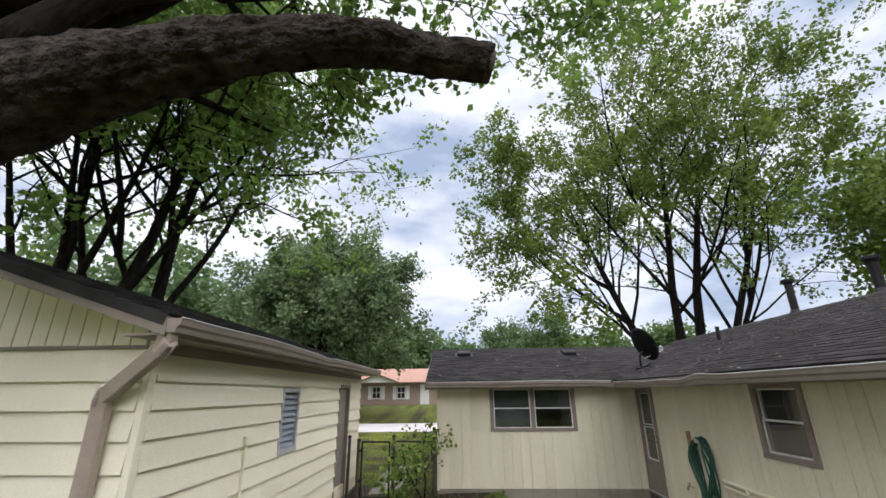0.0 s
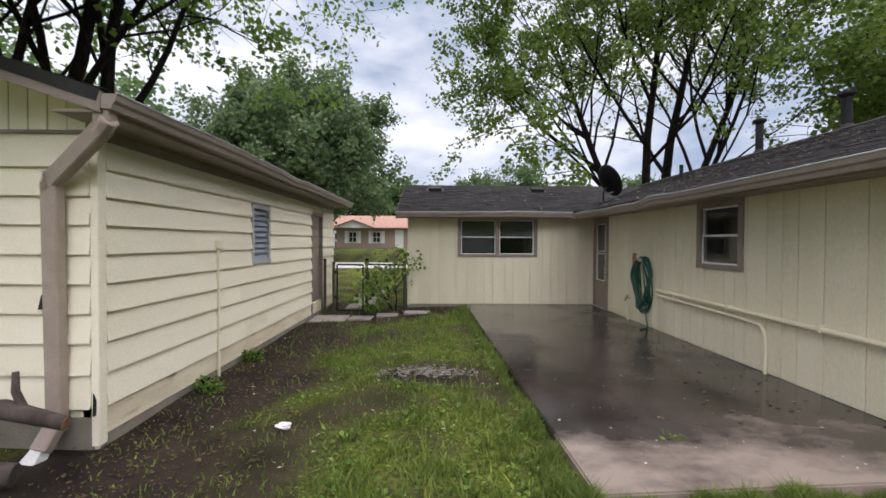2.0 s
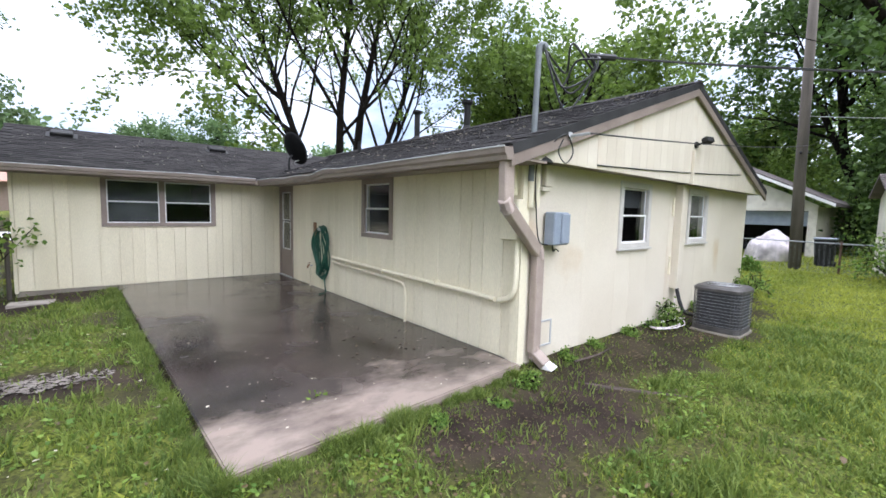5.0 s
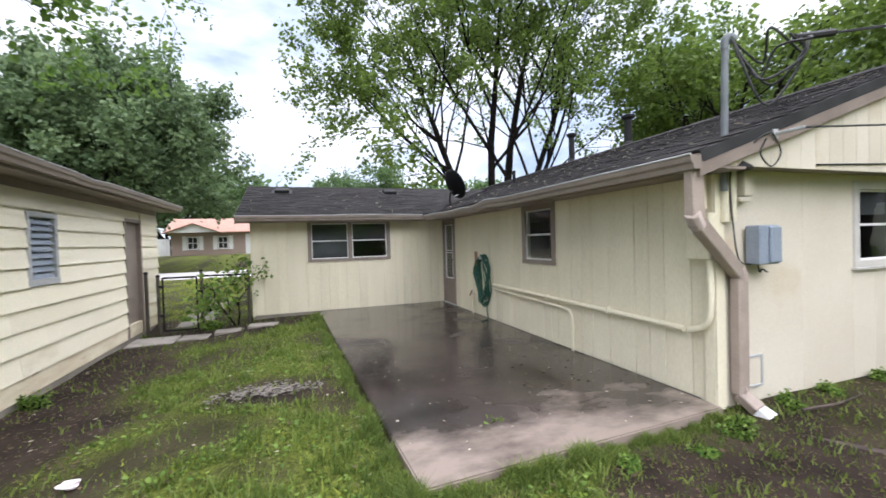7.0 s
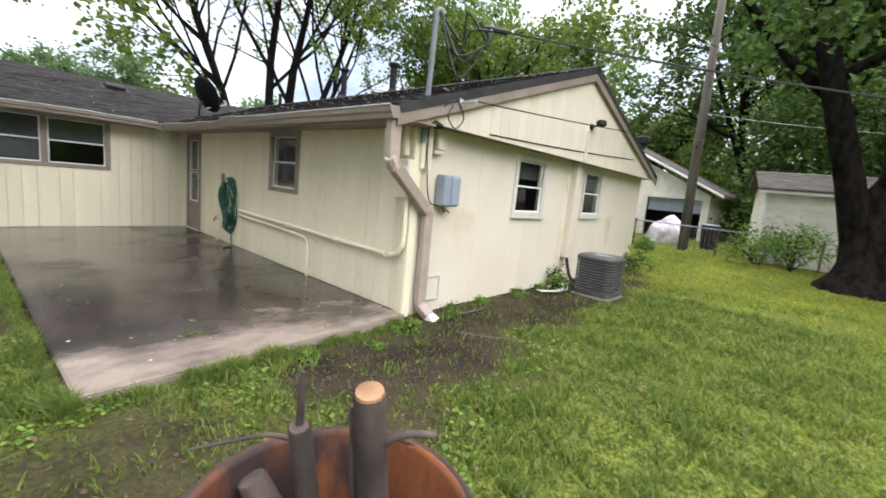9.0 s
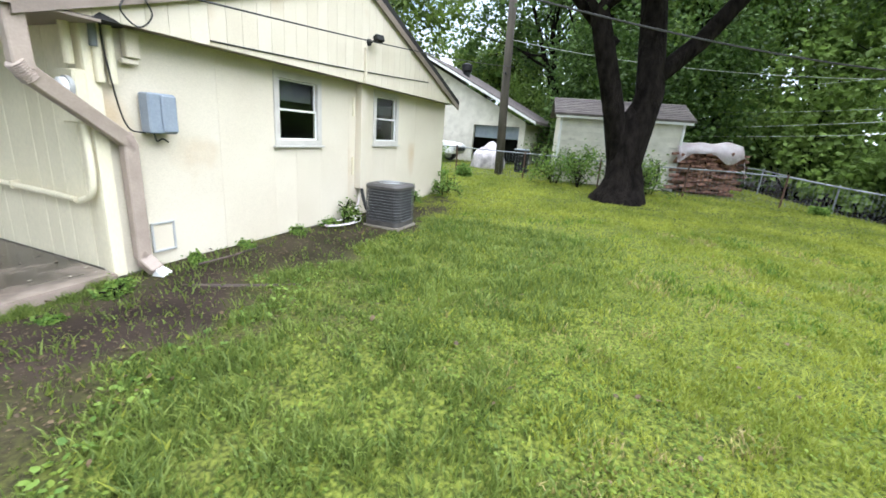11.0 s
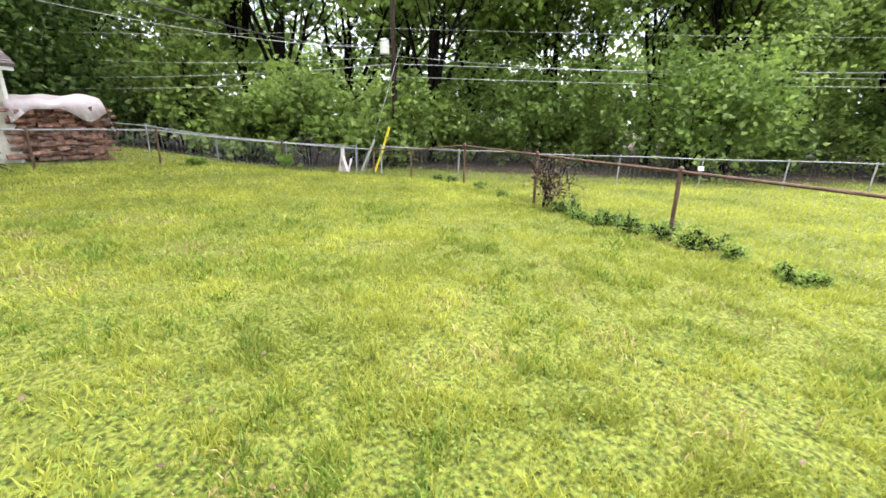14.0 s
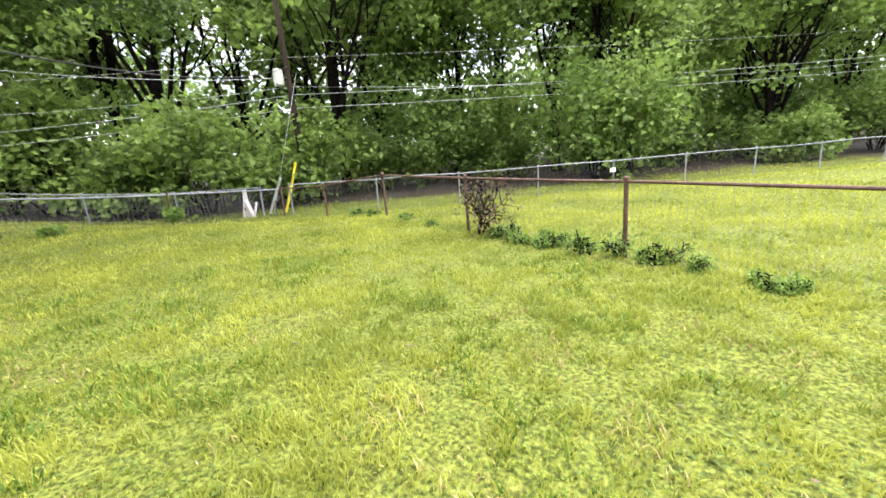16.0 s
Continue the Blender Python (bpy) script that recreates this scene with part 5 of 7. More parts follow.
part("splice", tube(bmesh.new(), [(0.44, -0.3, 0.97), (0.66, -0.48, 0.96)], 0.032, 8), RUBBER, mast)
tail = thing("cable_coil", (0, 0, 0), "loose black cable looped under the gable", "cable")
part("cable", tube(bmesh.new(), curve_pts([(4.12, 3.27, 2.33), (4.05, 3.27, 2.20), (4.18, 3.27, 2.10), (4.30, 3.27, 2.22), (4.22, 3.27, 2.36), (4.14, 3.26, 2.38), (4.0, 3.28, 2.30), (4.02, 3.50, 2.10), (4.08, 3.53, 1.6), (4.16, 3.54, 1.3), (4.3, 3.53, 1.25)], 6), 0.007, 6), RUBBER, tail)


def wire(name, a, b, sag, r, label, material=RUBBER, n=24):
    a, b = Vector(a), Vector(b)
    pts = [a.lerp(b, i / n) - Vector((0, 0, sag * 4 * (i / n) * (1 - i / n))) for i in range(n + 1)]
    th = tagged(part(name, tube(bmesh.new(), pts, r, 5), material), label, "cable")
    return th


wire("service_drop_cable", (4.62, 3.06, 3.18), (17.85, -14.4, 4.7), 1.1, 0.012, "black service cable from the roof mast to the pole")
wire("telephone_wire", (4.25, 3.06, 2.38), (17.8, 3.55, 3.95), 0.10, 0.009, "thin black wire from the gable to the pole")
wire("telephone_wire", (4.9, 3.336, 2.15), (10.0, 3.336, 2.42), 0.02, 0.008, "thin black wire fixed along the gable boards")
bk = thing("wire_bracket", (4.25, 3.283, 2.38), "small pale bracket holding the wire off the rake board", "bracket")
part("arm", one_box(-0.012, -0.225, -0.012, 0.012, 0, 0.012, bevel=0.003), PALEGREY, bk)
part("base_plate", one_box(-0.03, -0.012, -0.04, 0.03, 0, 0.04, bevel=0.003), PALEGREY, bk)

for x, y, zt, r, nm in ((7.72, 10.68, 4.46, 0.08, "roof_flue"), (7.72, 8.58, 4.36, 0.085, "roof_flue")):
    fl2 = thing(nm, (x, y, RIDGE_Z - 0.2), "black metal flue with a round cap on the roof ridge", "flue", group="flues on the ridge")
    part("pipe", tube(bmesh.new(), [(0, 0, 0), (0, 0, zt - RIDGE_Z + 0.1)], r, 14), BLACKM, fl2)
    part("collar", tube(bmesh.new(), [(0, 0, 0.1), (0, 0, 0.28), (0, 0, 0.32)], [r * 2.2, r * 1.3, r], 14), BLACKM, fl2)
    part("cap", tube(bmesh.new(), [(0, 0, zt - RIDGE_Z + 0.06), (0, 0, zt - RIDGE_Z + 0.12), (0, 0, zt - RIDGE_Z + 0.17), (0, 0, zt - RIDGE_Z + 0.2)], [r, r * 1.7, r * 1.7, r * 0.6], 14), BLACKM, fl2)
pv = thing("vent_pipe", (6.0, 10.9, EAVE + SL * (6.0 - EX) - 0.05), "short black plumbing vent pipe on the roof", "vent pipe")
part("pipe", tube(bmesh.new(), [(0, 0, 0), (0, 0, 0.36)], 0.045, 12), BLACKM, pv)
for x in (0.05, 2.95):
    y = 12.75
    rv = thing("roof_vent", (x, y, EAVE + 0.02 + SL * (y - 10.55)), "low dark box vent on the wing roof", "roof vent", group="roof vents")
    part("hood", box(bmesh.new(), -0.18, -0.16, 0.0, 0.18, 0.18, 0.10, bevel=0.02, m=pose(0, 0, 0, math.degrees(math.atan(SL)))), BLACKM, rv)
    part("flange", box(bmesh.new(), -0.25, -0.22, 0.012, 0.25, 0.25, 0.02, m=pose(0, 0, 0, math.degrees(math.atan(SL)))), BLACKM, rv)

dish = thing("satellite_dish", (4.22, 11.12, EAVE + SL * (4.22 - EX)), "black satellite dish on a bent mast above the roof valley", "satellite dish")
part("foot_plate", box(bmesh.new(), -0.1, -0.1, 0.0, 0.1, 0.1, 0.03, bevel=0.006, m=pose(0, 0, 0.01, 0, -18, 0)), BLACKM, dish)
part("mast", tube(bmesh.new(), curve_pts([(0, 0, 0), (-0.02, 0, 0.14), (0.0, 0, 0.3), (0.06, 0, 0.38)], 4), 0.025, 10), BLACKM, dish)
db2 = bmesh.new()
rings = []
for i in range(7):
    r = 0.42 * i / 6
    rings.append([db2.verts.new((r * 0.85 * math.cos(a), r * math.sin(a), 0.5 * r * r)) for a in [2 * math.pi * j / 28 for j in range(28)]] if i else [db2.verts.new((0, 0, 0))])
for j in range(28):
    db2.faces.new((rings[0][0], rings[1][j], rings[1][(j + 1) % 28]))
for a, b in zip(rings[1:], rings[2:]):
    for j in range(28):
        db2.faces.new((a[j], b[j], b[(j + 1) % 28], a[(j + 1) % 28]))
bmesh.ops.solidify(db2, geom=db2.faces, thickness=0.012)
mdish = Matrix.Translation((0.08, 0.0, 0.52)) @ Vector((0.82, 0.30, 0.45)).to_track_quat("Z", "Y").to_matrix().to_4x4()
bmesh.ops.transform(db2, matrix=mdish, verts=db2.verts)
part("reflector", db2, BLACKM, dish, "oval black reflector", smooth=True)
part("feed_arm", tube(bmesh.new(), [(0.12, 0.0, 0.24), (0.62, 0.2, 0.42)], 0.014, 8), PALEGREY, dish)
part("feed_horn", tube(bmesh.new(), [(0.58, 0.18, 0.40), (0.62, 0.2, 0.46), (0.58, 0.18, 0.52)], [0.03, 0.04, 0.03], 10), PALEGREY, dish)

# hose on the wall, tap and small board
hs = thing("garden_hose", (GX, 8.42, 0), "coiled green garden hose hung on the wall", "garden hose")
part("hanger", one_box(-0.12, -0.08, 1.16, -0.001, 0.08, 1.22, bevel=0.01), PALEGREY, hs)
for k in range(15):
    a = rl.normal(0, 1, 6)
    top, wd, low = 1.235 + 0.012 * a[0], 0.19 + 0.11 * rl.random(), 0.16 + 0.30 * rl.random()
    x0 = -0.04 - 0.012 * (k % 7)
    loop = [(x0 + 0.03 * math.cos(t * 3 + k), wd * math.sin(t) * (1.0 if math.cos(t) > 0 else 0.9) + 0.02 * a[1], (top + low) / 2 + (top - low) / 2 * math.cos(t) * (1 if abs(math.sin(t)) > 0.01 else 1)) for t in np.linspace(0, 2 * math.pi, 15)]
    part("hose_loop", tube(bmesh.new(), curve_pts(loop, 3), 0.011, 6, cap=False), HOSE, hs, smooth=True)
part("hose_end", tube(bmesh.new(), curve_pts([(-0.07, -0.1, 0.4), (-0.09, -0.2, 0.12), (-0.12, -0.28, 0.02), (-0.3, -0.4, 0.015)], 6), 0.011, 6), HOSE, hs)
tap = thing("outdoor_tap", (GX, 9.02, 0.42), "brass outdoor tap with a pale stained pipe", "tap")
part("pipe", tube(bmesh.new(), [(-0.001, 0, 0.0), (-0.06, 0, 0.0)], 0.014, 8), PALEGREY, tap)
part("tap_body", tube(bmesh.new(), curve_pts([(-0.06, 0, 0.02), (-0.09, 0, 0.01), (-0.11, 0, -0.05)], 4), 0.018, 8), CUTWOOD, tap, "brass spout")
part("tap_wheel", tube(bmesh.new(), [(-0.07, 0, 0.05), (-0.07, 0, 0.06)], 0.03, 10), CUTWOOD, tap)
part("waste_pipe", tube(bmesh.new(), [(-0.06, -0.02, -0.05), (-0.06, -0.02, -0.42)], 0.02, 8), CREAM, tap)
bd = thing("wall_board", (GX, 8.86, 1.06), "narrow weathered wooden board fixed to the wall", "board")
part("board", one_box(-0.03, -0.06, -0.25, -0.001, 0.05, 0.25, bevel=0.006), CUTWOOD, bd)

# conduit up the garage wall
gc = thing("garage_conduit", (QX, 6.19, 0), "cream conduit with a small box on the garage wall", "conduit")
part("pipe", tube(bmesh.new(), [(0.05, 0, -0.3), (0.05, 0.01, 0.6), (0.05, 0.0, 1.40)], 0.018, 8), LAPCREAM, gc)
part("box_body", one_box(0.02, -0.05, 1.40, 0.085, 0.05, 1.50, bevel=0.008), LAPCREAM, gc)

# air conditioner
ac = thing("air_conditioner", (7.56, 2.76, float(gz(7.56, 2.76))), "grey outdoor air conditioner unit with a wire guard", "air conditioner")
R = 0.36


def round_square(r, z, k=5):
    out = []
    for q in range(4):
        for j in range(k + 1):
            a = math.pi / 2 * (q + j / k)
            c, s = math.cos(a), math.sin(a)
            cx, cy = (1 if math.cos(math.pi / 2 * (q + 0.5)) > 0 else -1), (1 if math.sin(math.pi / 2 * (q + 0.5)) > 0 else -1)
            out.append(Vector((cx * r * 0.62 + 0.38 * r * c, cy * r * 0.62 + 0.38 * r * s, z)))
    return out


def loft(bm, loops, cap=True):
    rs = [[bm.verts.new(p) for p in lp] for lp in loops]
    for a, b in zip(rs, rs[1:]):
        for j in range(len(a)):
            bm.faces.new((a[j], a[(j + 1) % len(a)], b[(j + 1) % len(a)], b[j]))
    if cap:
        bm.faces.new(rs[0][::-1])
        bm.faces.new(rs[-1])
    return bm


ACDARK = mat("dark_coil_fins", (0.02, 0.02, 0.022), (0.05, 0.05, 0.055), 30, 0.6, 0.4, 150, 0.0, metal=0.3)
ACCASE = mat("grey_brown_casing", (0.045, 0.042, 0.04), (0.09, 0.084, 0.08), 6, 0.5, 0.1, 60, 0.02)
part("pad", one_box(-0.365, -0.365, -0.1, 0.365, 0.365, 0.045, bevel=0.012), FOUND, ac)
part("base_pan", loft(bmesh.new(), [round_square(R, 0.05), round_square(R, 0.13)]), ACCASE, ac)
part("coil", loft(bmesh.new(), [round_square(R - 0.03, 0.13), round_square(R - 0.03, 0.72)]), ACDARK, ac)
part("top_cover", loft(bmesh.new(), [round_square(R + 0.01, 0.72), round_square(R + 0.012, 0.765), round_square(R - 0.03, 0.80), round_square(R * 0.6, 0.81), round_square(R * 0.55, 0.79)]), ACCASE, ac)
for k in range(11):
    lp = round_square(R, 0.16 + k * 0.052)
    part("guard_wire", tube(bmesh.new(), lp + lp[:1], 0.0035, 4, cap=False), GALV, ac)
ring = round_square(R, 0)
for k in range(0, 24, 1):
    p = ring[k]
    part("guard_bar", tube(bmesh.new(), [(p.x, p.y, 0.13), (p.x, p.y, 0.72)], 0.0045, 4), ACCASE, ac)
for k in range(5):
    rr2 = 0.06 + 0.045 * k
    part("fan_guard_ring", tube(bmesh.new(), [(rr2 * math.cos(a), rr2 * math.sin(a), 0.815) for a in np.linspace(0, 2 * math.pi, 21)], 0.004, 4, cap=False), PALEGREY, ac)
ac.scale = (0.86, 0.86, 0.86)
lines = thing("cable_tangle", (7.1, 3.05, 0), "pale loose cables looping on the grass by the wall", "cable")
for k in range(4):
    a = rl.normal(0, 0.06, 8)
    gzz = float(gz(7.0, 3.1))
    part("cable", tube(bmesh.new(), curve_pts([(0.68, 0.45, 0.28 + a[0]), (0.45 + a[1], 0.35, 0.08), (0.0 + a[2], 0.1 + a[3], gzz + 0.05), (-0.45 + a[4], 0.25 + a[5], gzz + 0.06), (-0.2, 0.42, 0.02 + gzz), (0.3 + a[6], 0.2 + a[7], 0.05)], 6), 0.006, 6), TARP, lines)

# ---- burn barrel with logs ----
BX, BY = 1.15, 0.82
bz = float(gz(BX, BY))
bar = thing("burn_barrel", (BX, BY, bz), "rusted open steel drum holding cut logs and branches", "barrel")
prof = [(0.27, 0.0), (0.278, 0.02), (0.272, 0.05), (0.272, 0.28), (0.284, 0.30), (0.272, 0.32), (0.272, 0.58), (0.284, 0.60), (0.272, 0.62), (0.275, 0.90), (0.286, 0.915), (0.286, 0.93), (0.272, 0.935), (0.264, 0.92), (0.262, 0.5), (0.262, 0.03), (0.0, 0.03)]
bm = bmesh.new()
N = 40
rs = [[bm.verts.new((r * math.cos(2 * math.pi * j / N) * (1 + 0.02 * math.sin(3 * j / N * 6.28)), r * math.sin(2 * math.pi * j / N), z)) for j in range(N)] for r, z in prof[:-1]]
for a, b in zip(rs, rs[1:]):
    for j in range(N):
        bm.faces.new((a[j], a[(j + 1) % N], b[(j + 1) % N], b[j]))
bm.faces.new(rs[0][::-1])
bm.faces.new(rs[-1])
bmesh.ops.recalc_face_normals(bm, faces=bm.faces)
part("drum", bm, RUST, bar, smooth=True)
for nm, hz, hr in (("rim", 0.925, 0.281), ("hoop", 0.30, 0.281), ("hoop", 0.60, 0.281)):
    part(nm, tube(bmesh.new(), [(hr * math.cos(a), hr * math.sin(a), hz) for a in np.linspace(0, 2 * math.pi, 41)], 0.011, 8, cap=False), RIMRUST, bar, smooth=True)


def log(name, pts, radii, label, parent=None, cat="log", grp=""):
    th = thing(name, (0, 0, 0), label, cat, grp)
    body = tube(bmesh.new(), pts, radii, 14, cap=False)
    for v in body.verts:
        v.co += 0.05 * (radii[0] if hasattr(radii, "__len__") else radii) * noise.noise_vector(v.co * 9)
    part("bark", body, LOGBARK, th, smooth=True)
    p = [Vector(q) for q in pts]
    for end, nxt, r in ((p[-1], p[-2], radii[-1]), (p[0], p[1], radii[0])):
        d = (end - nxt).normalized()
        part("cut_end", tube(bmesh.new(), [end - d * 0.01, end + d * 0.004], [r * 0.98, r * 0.9], 14), CUTWOOD if "thick" in label else LOGBARK, th, "sawn end")
    return th


log("log", [(1.33, 0.91, bz + 0.05), (1.305, 0.88, 0.75), (1.24, 0.84, 1.05)], [0.042, 0.038, 0.033], "thick sawn log standing in the drum", grp="logs in the drum")
log("log", [(1.26, 0.98, bz + 0.05), (1.21, 1.0, 0.72), (1.154, 0.957, 0.95)], [0.031, 0.028, 0.023], "grey bark log standing in the drum", grp="logs in the drum")
log("log", [(1.25, 0.86, 0.30), (1.17, 0.98, 0.62), (1.10, 1.05, 0.80)], [0.035, 0.035, 0.032], "grey log leaning across the drum", grp="logs in the drum")
log("log", [(0.98, 0.70, bz + 0.05), (1.05, 0.74, 0.4), (1.1, 0.76, 0.62)], [0.04, 0.04, 0.035], "short grey log low in the drum", grp="logs in the drum")
for pts, r in (([(1.275, 0.85, 0.90), (1.29, 0.82, 0.935), (1.32, 0.79, 0.95), (1.355, 0.755, 0.95)], [0.011, 0.009, 0.008, 0.007]), ([(1.20, 0.99, 0.75), (1.17, 0.98, 0.9), (1.14, 0.93, 1.03), (1.125, 0.905, 1.10)], [0.01, 0.009, 0.008, 0.004]),
               ([(1.295, 0.935, 0.70), (1.26, 0.91, 0.9), (1.235, 0.885, 1.0)], [0.009, 0.008, 0.005]), ([(1.20, 1.03, 0.86), (1.13, 1.03, 0.905), (1.08, 1.06, 0.90), (1.0, 1.12, 0.88)], [0.006, 0.005, 0.004, 0.003])):
    log("branch", curve_pts(pts, 3), [r[min(int(i / 3), len(r) - 1)] for i in range(len(curve_pts(pts, 3)))], "thin broken branch sticking out of the drum", cat="branch", grp="branches in the drum")
# branches leaning by the garage corner
log("branch", [(-4.2, 3.6, -0.1), (-3.4, 3.75, 0.28), (-2.95, 3.88, 0.30), (-2.55, 3.92, 0.18)], [0.09, 0.08, 0.07, 0.05], "thick dark cut branch lying by the garage wall", cat="branch", grp="branches by the garage")
log("branch", [(-2.82, 3.9, 0.28), (-2.88, 3.9, 0.42), (-2.9, 3.92, 0.55)], [0.03, 0.025, 0.02], "thin upright stub of a branch by the garage", cat="branch", grp="branches by the garage")
log("branch", [(-4.0, 3.4, -0.15), (-3.2, 3.6, -0.02), (-2.75, 3.75, -0.1)], [0.11, 0.1, 0.08], "dark rotting branch lying on the soil", cat="branch", grp="branches by the garage")

# ---- chain-link fences ----
def links(a, b, z0, z1, pitch, r, parent, name="mesh"):
    """Woven wire: zigzag wires that cross into diamonds."""
    a, b = Vector(a), Vector(b)
    d = (b - a)
    ln = d.length
    d.normalize()
    n = max(2, int(ln / pitch))
    m = int((z1 - z0) / (pitch / 2))
    nrm = Vector((-d.y, d.x, 0))
    verts, faces = [], []
    for i in range(n + 1):
        for s in (1, -1):
            c = a + d * (i * ln / n)
            base = len(verts)
            for j in range(m + 1):
                u = s * (pitch / 4) * (1 if j % 2 else -1)
                p = c + d * u + nrm * (s * r * 0.8)
                g = float(gz(p.x, p.y))
                z = g + z0 + (z1 - z0) * j / m
                verts += [(p.x + d.x * r, p.y + d.y * r, z), (p.x - d.x * r, p.y - d.y * r, z)]
            faces += [(base + 2 * j, base + 2 * j + 1, base + 2 * j + 3, base + 2 * j + 2) for j in range(m)]
    ob = quads(name, verts, faces, GALV, parent, "woven diamond wire")
    ob["kind"] = "stuff"
    return ob


def fence(name, pts, h, label, post_mat, rail_mat, pitch, wire_r, post_r=0.028, rail=True, skip_last=False):
    th = thing(name, (0, 0, 0), label, "fence")
    tops = []
    for p in pts:
        g = float(gz(*p))
        lean = rl.normal(0, 0.02, 2)
        part("post", tube(bmesh.new(), [(p[0], p[1], g - 0.2), (p[0] + lean[0], p[1] + lean[1], g + h + 0.02)], post_r, 10), post_mat, th)
        part("post_cap", tube(bmesh.new(), [(p[0] + lean[0], p[1] + lean[1], g + h + 0.02), (p[0] + lean[0], p[1] + lean[1], g + h + 0.05), (p[0] + lean[0], p[1] + lean[1], g + h + 0.065)], [post_r * 1.25, post_r * 1.2, post_r * 0.5], 10), post_mat, th)
        tops.append(Vector((p[0] + lean[0], p[1] + lean[1], g + h)))
    for a, b in zip(tops, tops[1:]):
        if rail:
            mid = a.lerp(b, 0.5) + Vector((0, 0, rl.normal(0, 0.015)))
            part("top_rail", tube(bmesh.new(), curve_pts([a, mid, b], 5), 0.019, 8), rail_mat, th)
        links((a.x, a.y, 0), (b.x, b.y, 0), 0.03, h - 0.02, pitch, wire_r, th, "wire_mesh")
    return th


def line(p, q, n):
    return [(p[0] + (q[0] - p[0]) * i / n, p[1] + (q[1] - p[1]) * i / n) for i in range(n + 1)]


fence("chain_link_fence", [(-3.2, -5.6), (-0.8, -6.6), (1.7, -7.55), (4.55, -8.45), (7.24, -9.23), (10.09, -10.37), (13.1, -11.2), (16.2, -12.0)], 0.95, "rusty chain-link fence along the side of the yard", RUSTPOST, RUSTPOST, 0.085, 0.0013)
fence("chain_link_fence", line((16.2, -12.0), (17.0, -5.2), 2) + line((17.0, -5.2), (17.0, 5.2), 4)[1:] + [(16.9, 8.5)], 0.92, "grey chain-link fence at the far end of the yard", RUSTPOST, GALV, 0.11, 0.0018)
fence("chain_link_fence", line((16.8, -11.6), (31, 1.2), 7), 1.0, "grey chain-link fence before the woods", GALV, GALV, 0.14, 0.0011)
fence("chain_link_fence", line((16.0, -12.2), (-2.0, -27.6), 8), 1.05, "grey chain-link fence of the next yard before the woods", GALV, GALV, 0.14, 0.0011)
sg = thing("fence_sign", (7.0, -19.86, float(gz(7.0, -19.86)) + 0.72), "small blank white sign on the fence", "sign")
part("plate", box(bmesh.new(), -0.11, -0.006, -0.08, 0.11, 0.006, 0.08, bevel=0.003, m=pose(0, 0.03, 0, 0, 0, 43)), WHITEP, sg)

# gate between garage and house
gt2 = thing("chain_link_gate", (0, 0, 0), "low dark chain-link gate between garage and house, closed", "gate")
gy = 10.92
g0 = float(gz(-1.9, gy))
for x, top in ((-2.57, 1.05), (-2.36, 0.98), (-1.57, 1.06), (-0.66, 1.0)):
    part("post", tube(bmesh.new(), [(x, gy, g0 - 0.2), (x, gy, top)], 0.034, 10), POLEWOOD, gt2)
    part("post_cap", tube(bmesh.new(), [(x, gy, top), (x, gy, top + 0.03), (x, gy, top + 0.045)], [0.042, 0.04, 0.015], 10), BLACKM, gt2)
frm = [(-2.28, gy, g0 + 0.06), (-2.28, gy, 0.95), (-1.66, gy, 0.95), (-1.66, gy, g0 + 0.06), (-2.28, gy, g0 + 0.06)]
for a, b in zip(frm, frm[1:]):
    part("gate_frame", tube(bmesh.new(), [a, b], 0.02, 8), BLACKM, gt2)
part("top_rail", tube(bmesh.new(), [(-1.57, gy, 0.96), (-0.66, gy, 0.95)], 0.02, 8), BLACKM, gt2)
for z in (0.15, 0.75):
    part("hinge", one_box(-2.37, gy - 0.03, z, -2.26, gy + 0.03, z + 0.05, bevel=0.006), BLACKM, gt2)
part("latch", one_box(-1.68, gy - 0.035, 0.6, -1.54, gy + 0.035, 0.66, bevel=0.008), BLACKM, gt2)
links((-2.28, gy, 0), (-1.66, gy, 0), 0.08, 0.93 - g0, 0.065, 0.0012, gt2, "wire_mesh")
links((-1.55, gy, 0), (-0.68, gy, 0), 0.06, 0.93 - g0, 0.065, 0.0012, gt2, "wire_mesh")
mk = thing("marker_post", (-2.3, 15.5, float(gz(-2.3, 15.5))), "short weathered wooden marker post in the grass", "post")
part("stake", one_box(-0.05, -0.05, -0.1, 0.05, 0.05, 0.5, bevel=0.01), POLEWOOD, mk)

# stepping slabs, edging timber
for x0, y0, x1, y1, r in ((-2.62, 9.72, -1.86, 10.45, 2), (-1.80, 9.85, -1.30, 10.25, -4), (-1.22, 10.0, -0.75, 10.35, 5), (-0.62, 10.1, -0.05, 10.4, -3)):
    g = float(gz((x0 + x1) / 2, (y0 + y1) / 2))
    sl = tagged(part("paving_slab", box(bmesh.new(), -(x1 - x0) / 2, -(y1 - y0) / 2, -0.04, (x1 - x0) / 2, (y1 - y0) / 2, 0.035, bevel=0.012), STONE), "worn grey paving slab set in the soil", "paving slab", "slabs by the gate")
    sl.matrix_world = pose((x0 + x1) / 2, (y0 + y1) / 2, g, 0, 0, r)
log("edging_timber", [(3.95, 3.30, -0.125), (4.3, 2.75, -0.12), (4.75, 2.15, -0.13)], [0.05, 0.048, 0.045], "weathered round edging timber half sunk in the soil", cat="timber")

# ---- neighbours: pole, shed, woodpile, garage, vehicle ----
up = thing("utility_pole", (17.95, 3.75, 0.0), "weathered wooden utility pole at the yard's edge", "utility pole")
